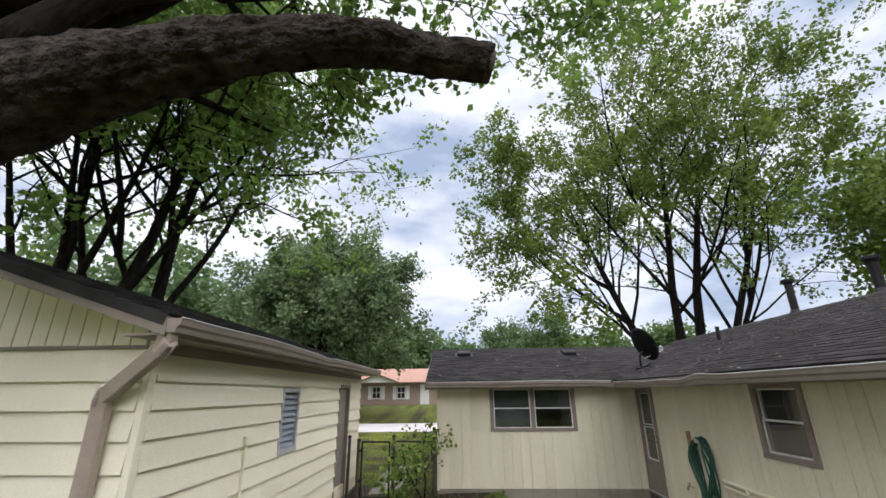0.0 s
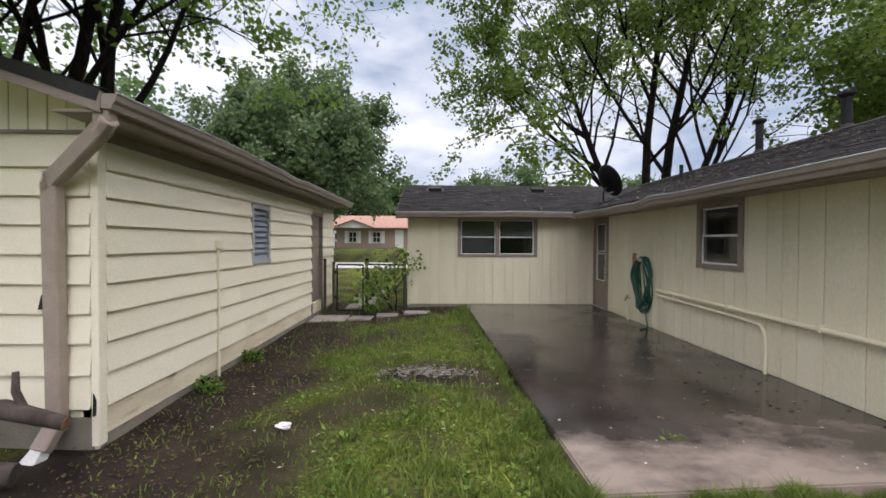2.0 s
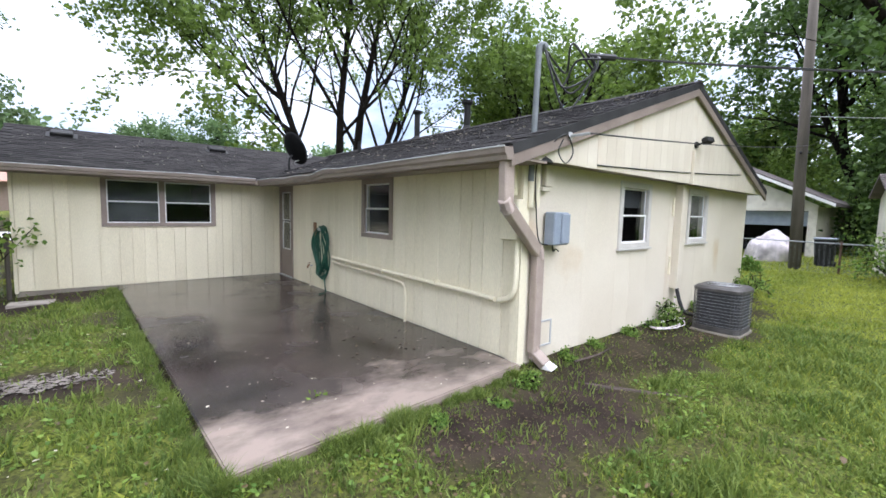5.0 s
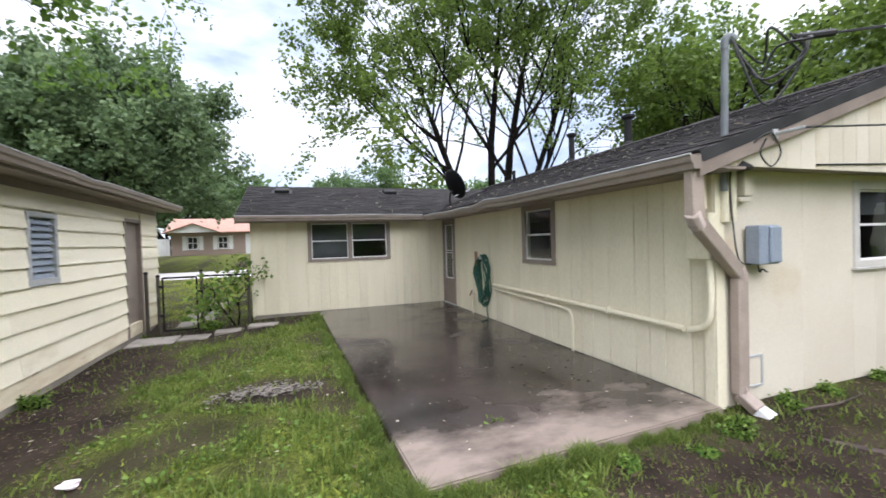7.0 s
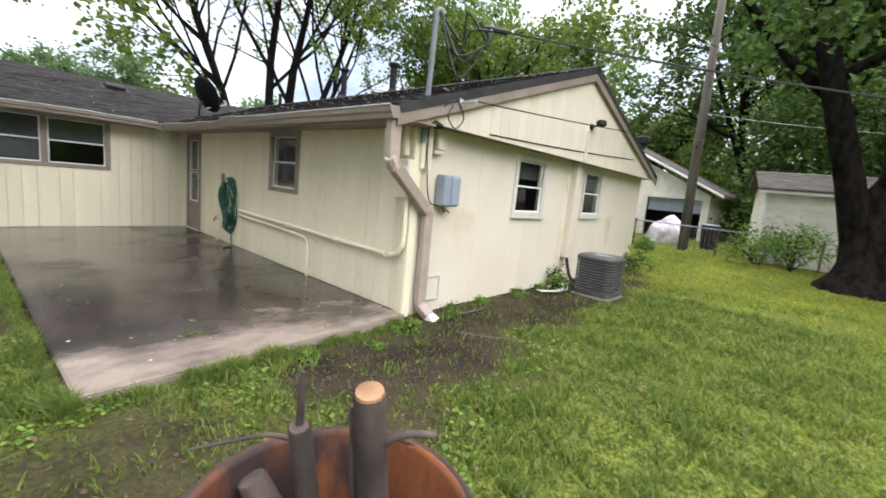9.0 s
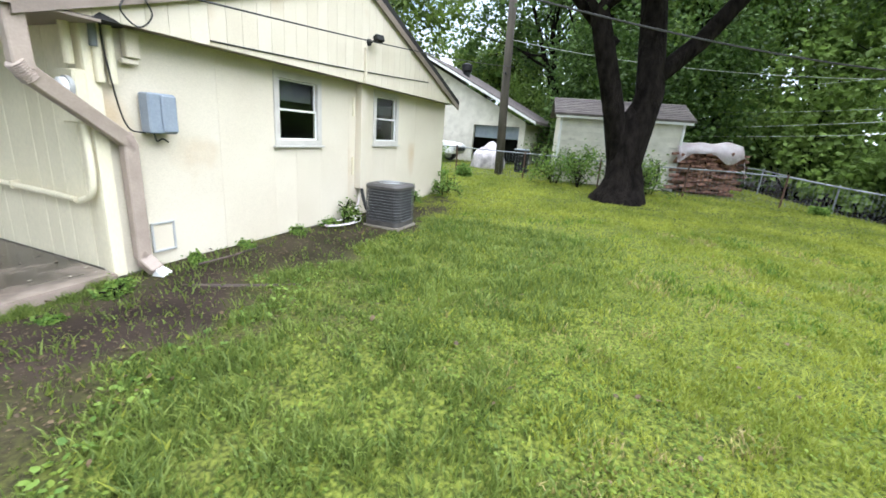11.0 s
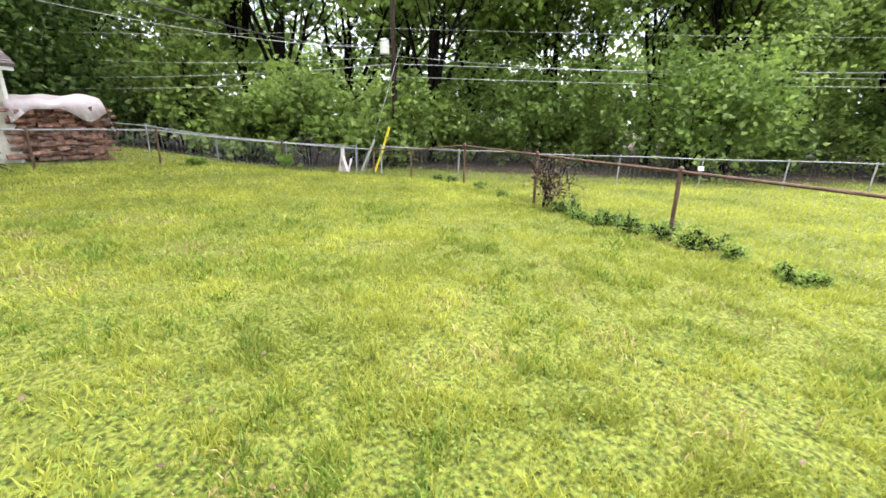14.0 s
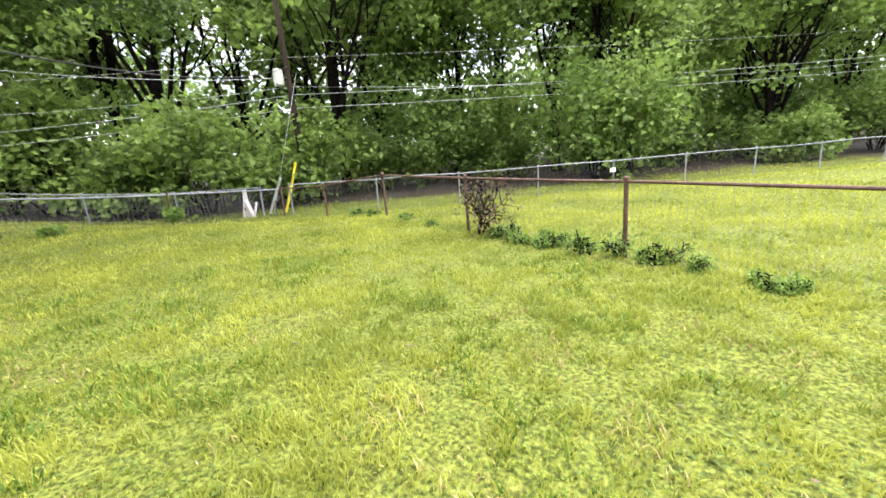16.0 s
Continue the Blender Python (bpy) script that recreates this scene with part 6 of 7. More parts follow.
part("pole", tube(bmesh.new(), [(0, 0, -0.3), (0.02, 0.1, 3), (0.03, 0.2, 9.5)], [0.17, 0.155, 0.12], 12), POLEWOOD, up, smooth=True)
part("insulator", tube(bmesh.new(), [(-0.16, 0.1, 3.7), (-0.22, 0.1, 3.75)], 0.035, 8), BLACKM, up)

WHITEWASH = mat("weathered_white_siding", (0.56, 0.53, 0.45), (0.70, 0.67, 0.58), 3, 0.7, 0.2, 60, 0.05, spot=((0.40, 0.38, 0.32), 2.0, 0.62))
GREYSH = mat("grey_weathered_shingle", (0.065, 0.055, 0.052), (0.13, 0.112, 0.105), 3, 0.9, 0.5, 60, 0.15)
sh = thing("garden_shed", (18.35, -0.42, 0.0), "weathered white lap-sided shed with grey shingle roof", "shed")
body = bmesh.new()
box(body, 0.05, -2.0, -0.2, 2.4, 2.0, 2.25)
part("wall", body, WHITEWASH, sh)
for k in range(15):
    z = -0.1 + 0.155 * k
    bmx = prism(bmesh.new(), [(0.05, z + 0.165), (0.02, z), (0.05, z)], 1, -1.94, 1.94)
    part("lap_board", bmx, WHITEWASH, sh)
for y in (-2.02, 1.94):
    part("corner_board", one_box(0.0, y, -0.1, 0.08, y + 0.08, 2.25, bevel=0.005), WHITEP, sh)
part("fascia", one_box(-0.16, -2.2, 2.18, -0.13, 2.2, 2.30, bevel=0.004), WHITEP, sh)
for s in (1, -1):
    bmx = prism(bmesh.new(), [(1.2, 2.92), (1.2 - s * 1.38, 2.32), (1.2 - s * 1.38, 2.26), (1.2, 2.85)], 1, -2.25, 2.25)
    part("roof", bmx, GREYSH, sh, "grey weathered shingle slope")
for k in range(9):
    t = k / 9
    part("shingle_course", prism(bmesh.new(), [(-0.18 + 1.38 * t, 2.325 + 0.6 * t), (-0.18 + 1.38 * (t + 0.12), 2.325 + 0.6 * (t + 0.12)), (-0.18 + 1.38 * t, 2.34 + 0.6 * t)], 1, -2.25, 2.25), GREYSH, sh)
part("gable", prism(bmesh.new(), [(0.05, 2.25), (2.4, 2.25), (1.2, 2.84)], 1, 1.9, 2.0), WHITEWASH, sh)
part("gable", prism(bmesh.new(), [(0.05, 2.25), (2.4, 2.25), (1.2, 2.84)], 1, -2.0, -1.9), WHITEWASH, sh)
sh.rotation_euler = (0, 0, radians(12))
sh.scale = (1.05, 1.05, 1.05)

wp = thing("firewood_stack", (19.0, -3.4, 0.02), "stack of split reddish firewood under a pale tarp", "firewood")
rng = np.random.default_rng(8)
kinds = []
for k in range(5):
    ang = sorted(rng.random(5) * 2 * math.pi)
    prof2 = [(0.085 * math.cos(a) * (0.6 + 0.6 * rng.random()), 0.07 * math.sin(a) * (0.7 + 0.5 * rng.random())) for a in np.linspace(0, 2 * math.pi, 6)[:-1]]
    bmx = prism(bmesh.new(), prof2, 1, -0.22, 0.22)
    me = bpy.data.meshes.new("split_log")
    bmx.to_mesh(me)
    bmx.free()
    me.materials.append(FIREWOOD)
    kinds.append(me)
for r in range(16):
    for c in range(5):
        for dpt in range(2):
            o = new("split_log", kinds[int(rng.integers(5))])
            o.parent = wp
            o.matrix_local = pose(-0.1 + 0.3 * dpt + rng.normal(0, 0.06), -0.74 + 0.37 * c + 0.16 * math.sin(r * 2.4) + rng.normal(0, 0.07), 0.05 + 0.075 * r + rng.normal(0, 0.015), rng.normal(0, 9), rng.random() * 360, rng.normal(0, 22)) @ Matrix.Diagonal((0.5 + 0.6 * rng.random(), 0.55 + 0.6 * rng.random(), 0.4 + 0.6 * rng.random(), 1))
# dark filler blocks: the shadow between the logs is their colour
for dpt in range(3):
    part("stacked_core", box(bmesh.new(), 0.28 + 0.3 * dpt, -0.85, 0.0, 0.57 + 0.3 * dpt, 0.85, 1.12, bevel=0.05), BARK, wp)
tp = bmesh.new()
nx, ny = 14, 22
grid = [[None] * (ny + 1) for _ in range(nx + 1)]
for i in range(nx + 1):
    for j in range(ny + 1):
        u, v = i / nx, j / ny
        x, y = -0.32 + 1.7 * u, -1.05 + 2.0 * v
        edge = max(0, 0.14 - u) / 0.14
        z = 1.24 + 0.16 * math.sin(3.1 * v) * math.sin(0.5 + 2.4 * u) + 0.05 * math.sin(7 * v + 3 * u) + 0.16 * (1 - v) * math.sin(3 * u) - edge ** 1.5 * (0.12 + 0.34 * abs(math.sin(4.1 * v + 0.4)) ** 3) - max(0, 0.09 - v) / 0.09 * (0.75 - 0.3 * u)
        grid[i][j] = tp.verts.new((x + 0.02 * math.sin(11 * v), y, z + 0.02 * math.sin(17 * v + 9 * u)))
for i in range(nx):
    for j in range(ny):
        tp.faces.new((grid[i][j], grid[i + 1][j], grid[i + 1][j + 1], grid[i][j + 1]))
bmesh.ops.solidify(tp, geom=tp.faces, thickness=0.008)
part("tarp", tp, TARP, wp, "wrinkled pale translucent tarp", smooth=True)
wp.rotation_euler = (0, 0, radians(12))
wp.scale = (1.15, 1.15, 1.22)

ng = thing("neighbour_garage", (24.0, 0, 0), "white gabled garage with a wide dark opening", "garage")
part("wall", prism(bmesh.new(), [(7.0, -0.2), (15.6, -0.2), (15.6, 2.3), (9.8, 5.05), (7.0, 3.6)], 0, 0, 0.2), WHITEWASH, ng)
part("wall", prism(bmesh.new(), [(4.2, 2.0), (7.0, 2.0), (7.0, 3.6), (4.2, 2.25)], 0, 0, 0.2), WHITEWASH, ng)
part("wall", one_box(0, 4.2, -0.2, 0.2, 4.5, 2.0), WHITEWASH, ng)
part("side_wall", one_box(0.2, 4.2, -0.2, 8, 4.4, 2.2), WHITEWASH, ng)
# near-black sheet: the shade inside the open garage is painted on it
part("interior", one_box(2.5, 4.4, -0.2, 2.6, 15.6, 2.3), ROOMSHADE, ng)
part("half_open_door", box(bmesh.new(), 0, 4.52, 1.35, 0.06, 6.98, 1.98, bevel=0.01, m=pose(0.25, 0, 0)), GREYBOX, ng, "grey raised garage door")
for s, e in ((1, 3.6), (-1, 16.0)):
    part("roof", prism(bmesh.new(), [(9.8, 5.25), (e, 2.2 if s > 0 else 2.3), (e, 2.35 if s > 0 else 2.45), (9.8, 5.42)], 0, -0.5, 8), GREYSH, ng, "grey shingle slope with pale edge")
part("rake_board", prism(bmesh.new(), [(9.8, 5.22), (3.6, 2.17), (3.6, 2.3), (9.8, 5.36)], 0, -0.54, -0.503), WHITEP, ng)
part("roof_turbine", tube(bmesh.new(), [(1.5, 8.2, 4.4), (1.5, 8.2, 4.8), (1.5, 8.2, 4.9), (1.5, 8.2, 5.2), (1.5, 8.2, 5.32)], [0.2, 0.2, 0.3, 0.3, 0.1], 14), BLACKM, ng)

HEAPTARP = mat("grubby_clear_tarp", (0.30, 0.27, 0.29), (0.66, 0.60, 0.62), 3.0, 0.4, 0.2, 18, 0.0)
tb = thing("tarp_covered_heap", (20.6, 5.0, 0.0), "heap covered with a pale pinkish tarp", "tarp")
bmx = bmesh.new()
bmesh.ops.create_icosphere(bmx, subdivisions=4, radius=1.0)
for v in bmx.verts:
    k = noise.noise(v.co * 1.8) * 0.22 + 0.06 * noise.noise(v.co * 6)
    v.co = Vector((v.co.x * 0.6 * (1 + k), v.co.y * 0.75 * (1 + k), max(v.co.z, -0.25) * 0.95 * (1 + k) + 0.2))
part("tarp", bmx, HEAPTARP, tb, smooth=True)
bn = thing("wheelie_bin", (19.8, 3.3, 0.0), "black wheeled bin with a grey lid", "bin")
part("bin_body", loft(bmesh.new(), [[Vector((c * s * 0.7, d * s * 0.8, z)) for c, d in ((-0.35, -0.35), (0.35, -0.35), (0.35, 0.35), (-0.35, 0.35))] for s, z in ((0.8, 0.03), (1.0, 0.95))]), BLACKM, bn)
part("lid", box(bmesh.new(), -0.28, -0.31, 0.955, 0.28, 0.31, 1.02, bevel=0.025), GREYBOX, bn)
for y in (-0.25, 0.25):
    part("wheel", tube(bmesh.new(), [(0.25, y - 0.03, 0.1), (0.25, y + 0.03, 0.1)], 0.1, 14), RUBBER, bn)

veh = thing("parked_truck", (22.4, 9.35, 0.0), "white parked pickup truck seen by its front end", "truck")
GLOSS = mat("white_car_paint", (0.74, 0.75, 0.76), (0.80, 0.80, 0.81), 2, 0.25, 0.0, 40, 0.0)
bod = prism(bmesh.new(), [(-2.2, 0.45), (-2.25, 0.85), (-2.0, 1.0), (-0.9, 1.08), (-0.35, 1.62), (1.1, 1.66), (1.4, 1.1), (2.9, 1.08), (2.9, 0.5)], 0, -0.9, 0.9)
bmesh.ops.bevel(bod, geom=bod.edges[:], offset=0.06, segments=2, affect="EDGES")
part("body", bod, GLOSS, veh)
part("windscreen", prism(bmesh.new(), [(-0.88, 1.12), (-0.38, 1.58), (-0.4, 1.62), (-0.93, 1.14)], 0, -0.75, 0.75), ROOMSHADE, veh)
part("side_window", one_box(-0.915, -0.3, 1.12, -0.895, 1.0, 1.55, bevel=0.008), ROOMSHADE, veh)
part("grille", one_box(-0.6, -2.29, 0.6, 0.6, -2.24, 0.82, bevel=0.01), BLACKM, veh)
for x in (-0.75, 0.75):
    part("headlight", one_box(x - 0.13, -2.28, 0.66, x + 0.13, -2.22, 0.84, bevel=0.02), PALEGREY, veh)
for x in (-0.86, 0.86):
    for y in (-1.35, 1.95):
        wl2 = part("wheel", tube(bmesh.new(), [(x - 0.12, y, 0.36), (x + 0.12, y, 0.36)], 0.36, 20), RUBBER, veh)
        part("rim", tube(bmesh.new(), [(x - 0.13, y, 0.36), (x + 0.13, y, 0.36)], 0.2, 16), PALEGREY, wl2)

# pole behind the far corner with its wires and guy
bp = thing("utility_pole", (17.85, -14.45, -0.6), "tall dark utility pole at the edge of the woods", "utility pole")
part("pole", tube(bmesh.new(), [(0, 0, -0.3), (0.05, 0.05, 3), (0.15, 0.15, 9)], [0.13, 0.115, 0.09], 10), POLEDARK, bp, smooth=True)
part("transformer", tube(bmesh.new(), [(0.36, 0.32, 4.6), (0.36, 0.32, 4.64), (0.36, 0.32, 5.15), (0.36, 0.32, 5.22)], [0.15, 0.19, 0.19, 0.1], 16), WHITEP, bp, "pale round transformer")
part("bracket", box(bmesh.new(), -0.5, -0.04, 3.5, 0.5, 0.04, 3.6, bevel=0.01, m=pose(0, 0, 0, 0, 0, -45)), POLEDARK, bp)
dx = 0.707
for z, r, e1, e2, s1, s2 in ((3.65, 0.011, 4.5, 2.9, 0.25, 0.55), (3.15, 0.010, 3.8, 2.4, 0.2, 0.5), (5.0, 0.006, 5.7, 4.9, 0.15, 0.5), (3.95, 0.007, 4.3, 4.4, 0.5, 0.75)):
    wire("overhead_wire", (17.9, -14.35, z), (17.9 - 34 * dx, -14.35 - 34 * dx, e1), s1, r, "pale overhead wire along the woods", PALEGREY)
    wire("overhead_wire", (17.9, -14.35, z), (17.9 + 26 * dx, -14.35 + 26 * dx, e2), s2, r, "pale overhead wire along the woods", PALEGREY)
wire("overhead_wire", (17.93, 3.9, 4.9), (17.9, -14.35, 4.3), 0.8, 0.010, "thin wire between the two poles", PALEGREY)
guy = thing("pole_guy", (17.1, -12.2, float(gz(17.1, -12.2))), "guy wire with a grey sleeve and a yellow plastic guard", "guy wire")
part("wire", tube(bmesh.new(), [(0, 0, 0), (0.25, -2.1, 5.0)], 0.010, 6), PALEGREY, guy)
part("sleeve", tube(bmesh.new(), [(0.02, 0.15, 0.0), (-0.2, 0.0, 0.6), (-0.42, -0.2, 1.25)], 0.045, 8), PALEGREY, guy)
part("guard", tube(bmesh.new(), [(-0.3, -0.28, 0.0), (-0.52, -0.48, 0.8), (-0.75, -0.68, 1.75)], 0.045, 8), YELLOW, guy, "yellow plastic guard")
bs = thing("broken_boards", (17.2, -11.3, float(gz(17.2, -11.3))), "pale broken boards standing at the fence corner", "boards")
for k, (x, y, hh, tl) in enumerate(((0, 0, 0.95, 3), (0.12, 0.1, 0.75, -9), (-0.1, -0.1, 0.62, 14), (0.05, -0.22, 0.5, -20), (0.2, -0.05, 0.42, 24))):
    part("board", box(bmesh.new(), -0.07, -0.02, -0.05, 0.07, 0.02, hh, bevel=0.008, m=pose(x, y, 0, tl * 0.5, tl, 40 + 30 * k)), CUTWOOD if k == 4 else TARP, bs)

# ---- house across the street ----
nh = thing("house", (-7.0, 50.0, 0.9), "tan brick ranch house with a faded red roof across the street", "house")
part("wall", one_box(-4.7, 0, -0.4, 8, 8, 2.35), BRICKTAN, nh)
part("roof", prism(bmesh.new(), [(-0.6, 2.3), (4.0, 3.95), (8.6, 2.3), (8.6, 2.2), (-0.6, 2.2)], 0, -5.3, 9), ROOFRED, nh, "faded red shingle roof")
part("front_gable", prism(bmesh.new(), [(-4.9, 2.25), (-0.2, 2.25), (-1.8, 2.85), (-2.6, 3.05), (-3.4, 2.85)], 1, -0.75, 3), WHITEP, nh, "white front gable")
for s in (1, -1):
    part("gable_roof", prism(bmesh.new(), [(-2.55, 3.22), (-2.55 - s * 2.6, 2.25), (-2.55 - s * 2.6, 2.15), (-2.55, 3.1)], 1, -0.95, 4), ROOFRED, nh)
for x in (-2.75, 0.05):
    w = part("window", one_box(x - 0.5, -0.06, 0.5, x + 0.5, 0.02, 1.85, bevel=0.01), WHITEP, nh, "white framed window")
    for dx0, dz0 in ((-0.4, 1.2), (0.03, 1.2), (-0.4, 0.6), (0.03, 0.6)):
        part("pane", one_box(x + dx0, -0.075, dz0, x + dx0 + 0.37, -0.062, dz0 + 0.54), ROOMSHADE, w)
    for s in (-1, 1):
        part("shutter", one_box(x + s * 0.75 - 0.2, -0.05, 0.45, x + s * 0.75 + 0.2, 0.0, 1.9, bevel=0.01), WHITEP, nh, "pale shutter")
part("door", one_box(2.2, -0.05, -0.1, 3.2, 0.0, 2.05, bevel=0.01), WHITEP, nh, "white front door")
nf = thing("garden_fence", (-13.5, 52, 0.9), "pale board fence beside the far house", "fence")
for k in range(12):
    part("board", one_box(-2.4 + 0.3 * k, 0, -0.2, -2.12 + 0.3 * k, 0.04, 1.7, bevel=0.01), WHITEP, nf)

gp2 = tagged(sheet("gravel_path", np.linspace(-2.2, -1.5, 6), np.linspace(11.4, 14.5, 12), STONE, 0.012), "pale gravel path beyond the gate", "path", kind="structure")

part("torn_hole", prism(bmesh.new(), [(-3.12, 0.93), (-3.03, 0.94), (-3.05, 1.0), (-3.09, 1.05)], 1, QY0 - 0.06, QY0 - 0.046), BLACKM, gfront, "dark torn hole in the siding")
part("torn_hole", prism(bmesh.new(), [(-2.70, 0.05), (-2.68, 0.06), (-2.675, 0.18), (-2.695, 0.24)], 1, QY0 - 0.045, QY0 - 0.034), BLACKM, gfront, "dark split in the corner board")

# ---- lawn, litter ----
gr = np.random.default_rng(17)


STRAW = leaf_mat("dry_straw", (0.22, 0.185, 0.07), (0.44, 0.37, 0.16), 0.2)


def blocked(x, y):
    """Where the patio, the buildings or a slab stand."""
    pat = (x > 1.06 - 0.26 * (y - 3.34) / 7.7) & (x < 4) & (y > 3.34 + 0.06 * (x - 1)) & (y < 11.1)
    hs = (x > GX - 0.05) & (x < XE + 0.05) & (y > GY - 0.02) & (y < 16.2)
    wg2 = (x > -0.65) & (x < 4) & (y > WY) & (y < 16.2)
    ga = (x < QX + 0.03) & (x > QX - 6.5) & (y > QY0 - 0.03) & (y < QY1 + 0.05)
    sl = (x > -2.62) & (x < -0.1) & (y > 9.75) & (y < 10.42) & (gr.random(len(x)) < 0.93)
    dm = np.hypot(x - BX, y - BY) < 0.28
    st = (x > 18) & (x < 20.8) & (y > -4.4) & (y < 2.1)
    return pat | hs | wg2 | ga | sl | dm | st | ((y > 26.3) & (y < 33.7))


def waves(x, y, f, s):
    return 0.5 + 0.5 * np.sin(f * x + s + 2.1 * np.sin(0.7 * f * y + s)) * np.cos(0.93 * f * y - s + 1.7 * np.sin(0.77 * f * x))


def clumps(x, y):
    """Tufts of three sizes, 0 to 1."""
    return smooth01(0.30, 0.72, 0.42 * waves(x, y, 5.3, 0.0) + 0.33 * waves(x, y, 11.9, 1.3) + 0.25 * waves(x + 0.3 * y, y - 0.3 * x, 24.0, 2.9))


def scatter(n, cx, cy, a0, a1, r0, r1, power):
    a = np.radians(a0 + (a1 - a0) * gr.random(n))
    r = r0 + (r1 - r0) * gr.random(n) ** power
    return cx + r * np.sin(a), cy + r * np.cos(a), r


def blades(name, x, y, r, label, hmin=0.03, hmax=0.085, w0=0.0035, material=GRASS):
    if material is GRASSDIM:
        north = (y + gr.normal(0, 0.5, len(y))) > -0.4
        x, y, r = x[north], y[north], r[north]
    ok = ~blocked(x, y) & (gr.random(len(x)) < np.maximum(turf(x, y), 0.9 if material is STRAW or name == "edge_grass" else 0.14) * np.maximum(0.30 + 0.70 * clumps(x, y), smooth01(4, 10, r)))
    if material is GRASS:
        ok &= gr.random(len(x)) > 0.7 * dryness(x, y)
    x, y, r = x[ok], y[ok], r[ok]
    n = len(x)
    z = gz(x, y) - 0.004
    h = (hmin + (hmax - hmin) * gr.random(n) ** 1.6) * (0.45 + 0.85 * clumps(x, y)) * (0.55 + 0.45 * turf(x, y)) * (1 + 0.012 * r)
    w = (w0 + 0.0008 * r) * (0.7 + 0.7 * gr.random(n))
    a, b = gr.random(n) * 2 * np.pi, gr.random(n) * 2 * np.pi
    lean = h * (0.2 + 0.9 * gr.random(n))
    c = np.stack([x, y, z], 1)
    s = np.stack([np.cos(a) * w, np.sin(a) * w, 0 * w], 1)
    m = c + np.stack([np.cos(b) * lean * 0.35, np.sin(b) * lean * 0.35, h * 0.62], 1)
    t = c + np.stack([np.cos(b) * lean, np.sin(b) * lean, h], 1)
    v = np.stack([c - s, c + s, m + 0.6 * s, t, m - 0.6 * s], 1).reshape(-1, 3)
    i = np.arange(n)[:, None] * 5
    near = np.concatenate([i + [0, 1, 2], i + [0, 2, 4], i + [4, 2, 3]])
    if w0 >= 0.006:
        near = i + [0, 1, 3]
    return tagged(quads(name, v, near, material), label, "grass", kind="stuff")


blades("lawn_grass", *scatter(110000, 1.0, 0.1, 10, 150, 0.7, 8, 1.0), "uneven lawn grass in front of the house end wall", 0.03, 0.11, 0.0042, material=GRASSDIM)
blades("lawn_grass", *scatter(150000, 0.4, 0.8, -42, 60, 1.0, 11, 1.0), "thin patchy grass between garage and patio", 0.03, 0.12, 0.0042, material=GRASSDIM)
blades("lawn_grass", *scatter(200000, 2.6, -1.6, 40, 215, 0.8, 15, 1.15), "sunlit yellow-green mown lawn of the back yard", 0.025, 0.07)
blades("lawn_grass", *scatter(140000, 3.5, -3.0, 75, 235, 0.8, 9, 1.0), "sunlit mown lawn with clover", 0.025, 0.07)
blades("lawn_grass", *scatter(115000, 3, -3, 40, 240, 8, 30, 1.0), "mown lawn running to the fences", w0=0.008)
blades("lawn_grass", *scatter(110000, 1.0, 0.1, 10, 150, 0.7, 8, 1.0), "uneven lawn grass in front of the house end wall", 0.03, 0.11, 0.0042, material=GRASSDIM)
blades("lawn_grass", *scatter(45000, -2.0, -3.0, 0, 360, 0.2, 8, 0.6), "mown lawn behind the walker", w0=0.006)
blades("lawn_grass", *scatter(25000, -1.8, 10, -20, 20, 2, 20, 1.0), "bright grass beyond the gate", w0=0.006)


tx, ty, trad = scatter(90000, 2.8, -2.0, 30, 225, 0.7, 8, 1.0)
tuft = gr.random(90000) < smooth01(0.58, 0.72, 0.6 * waves(x=tx, y=ty, f=1.7, s=0.8) + 0.4 * waves(x=tx, y=ty, f=4.1, s=2.2))
blades("lawn_tufts", tx[tuft], ty[tuft], trad[tuft], "darker green tufts standing in the mown lawn", 0.04, 0.10, 0.0042, material=GRASSTUFT)
fx, fy = 0.95 + 3.0 * gr.random(26000), gr.normal(0, 0.07, 26000)
edge = gr.random(26000) < 0.55
fringe_x = np.where(edge, fx, 1.03 - 0.26 * (fx - 0.95) / 3.0 - np.abs(fy) * 0.9)
fringe_y = np.where(edge, 3.31 + 0.063 * (fx - 1.06) - np.abs(fy), 3.3 + 7.4 * (fx - 0.95) / 3.0)
blades("edge_grass", fringe_x, fringe_y, 0 * fx, "ragged grass growing over the edge of the patio slab", 0.05, 0.14, 0.004, material=GRASSDIM)


sx, sy, srad = scatter(60000, 2.6, -1.6, 30, 215, 0.7, 8, 1.0)
dry = gr.random(60000) < 0.75 * dryness(sx, sy)
blades("dry_grass", sx[dry], sy[dry], srad[dry], "dry straw-coloured patches in the mown lawn", 0.03, 0.07, 0.004, material=STRAW)


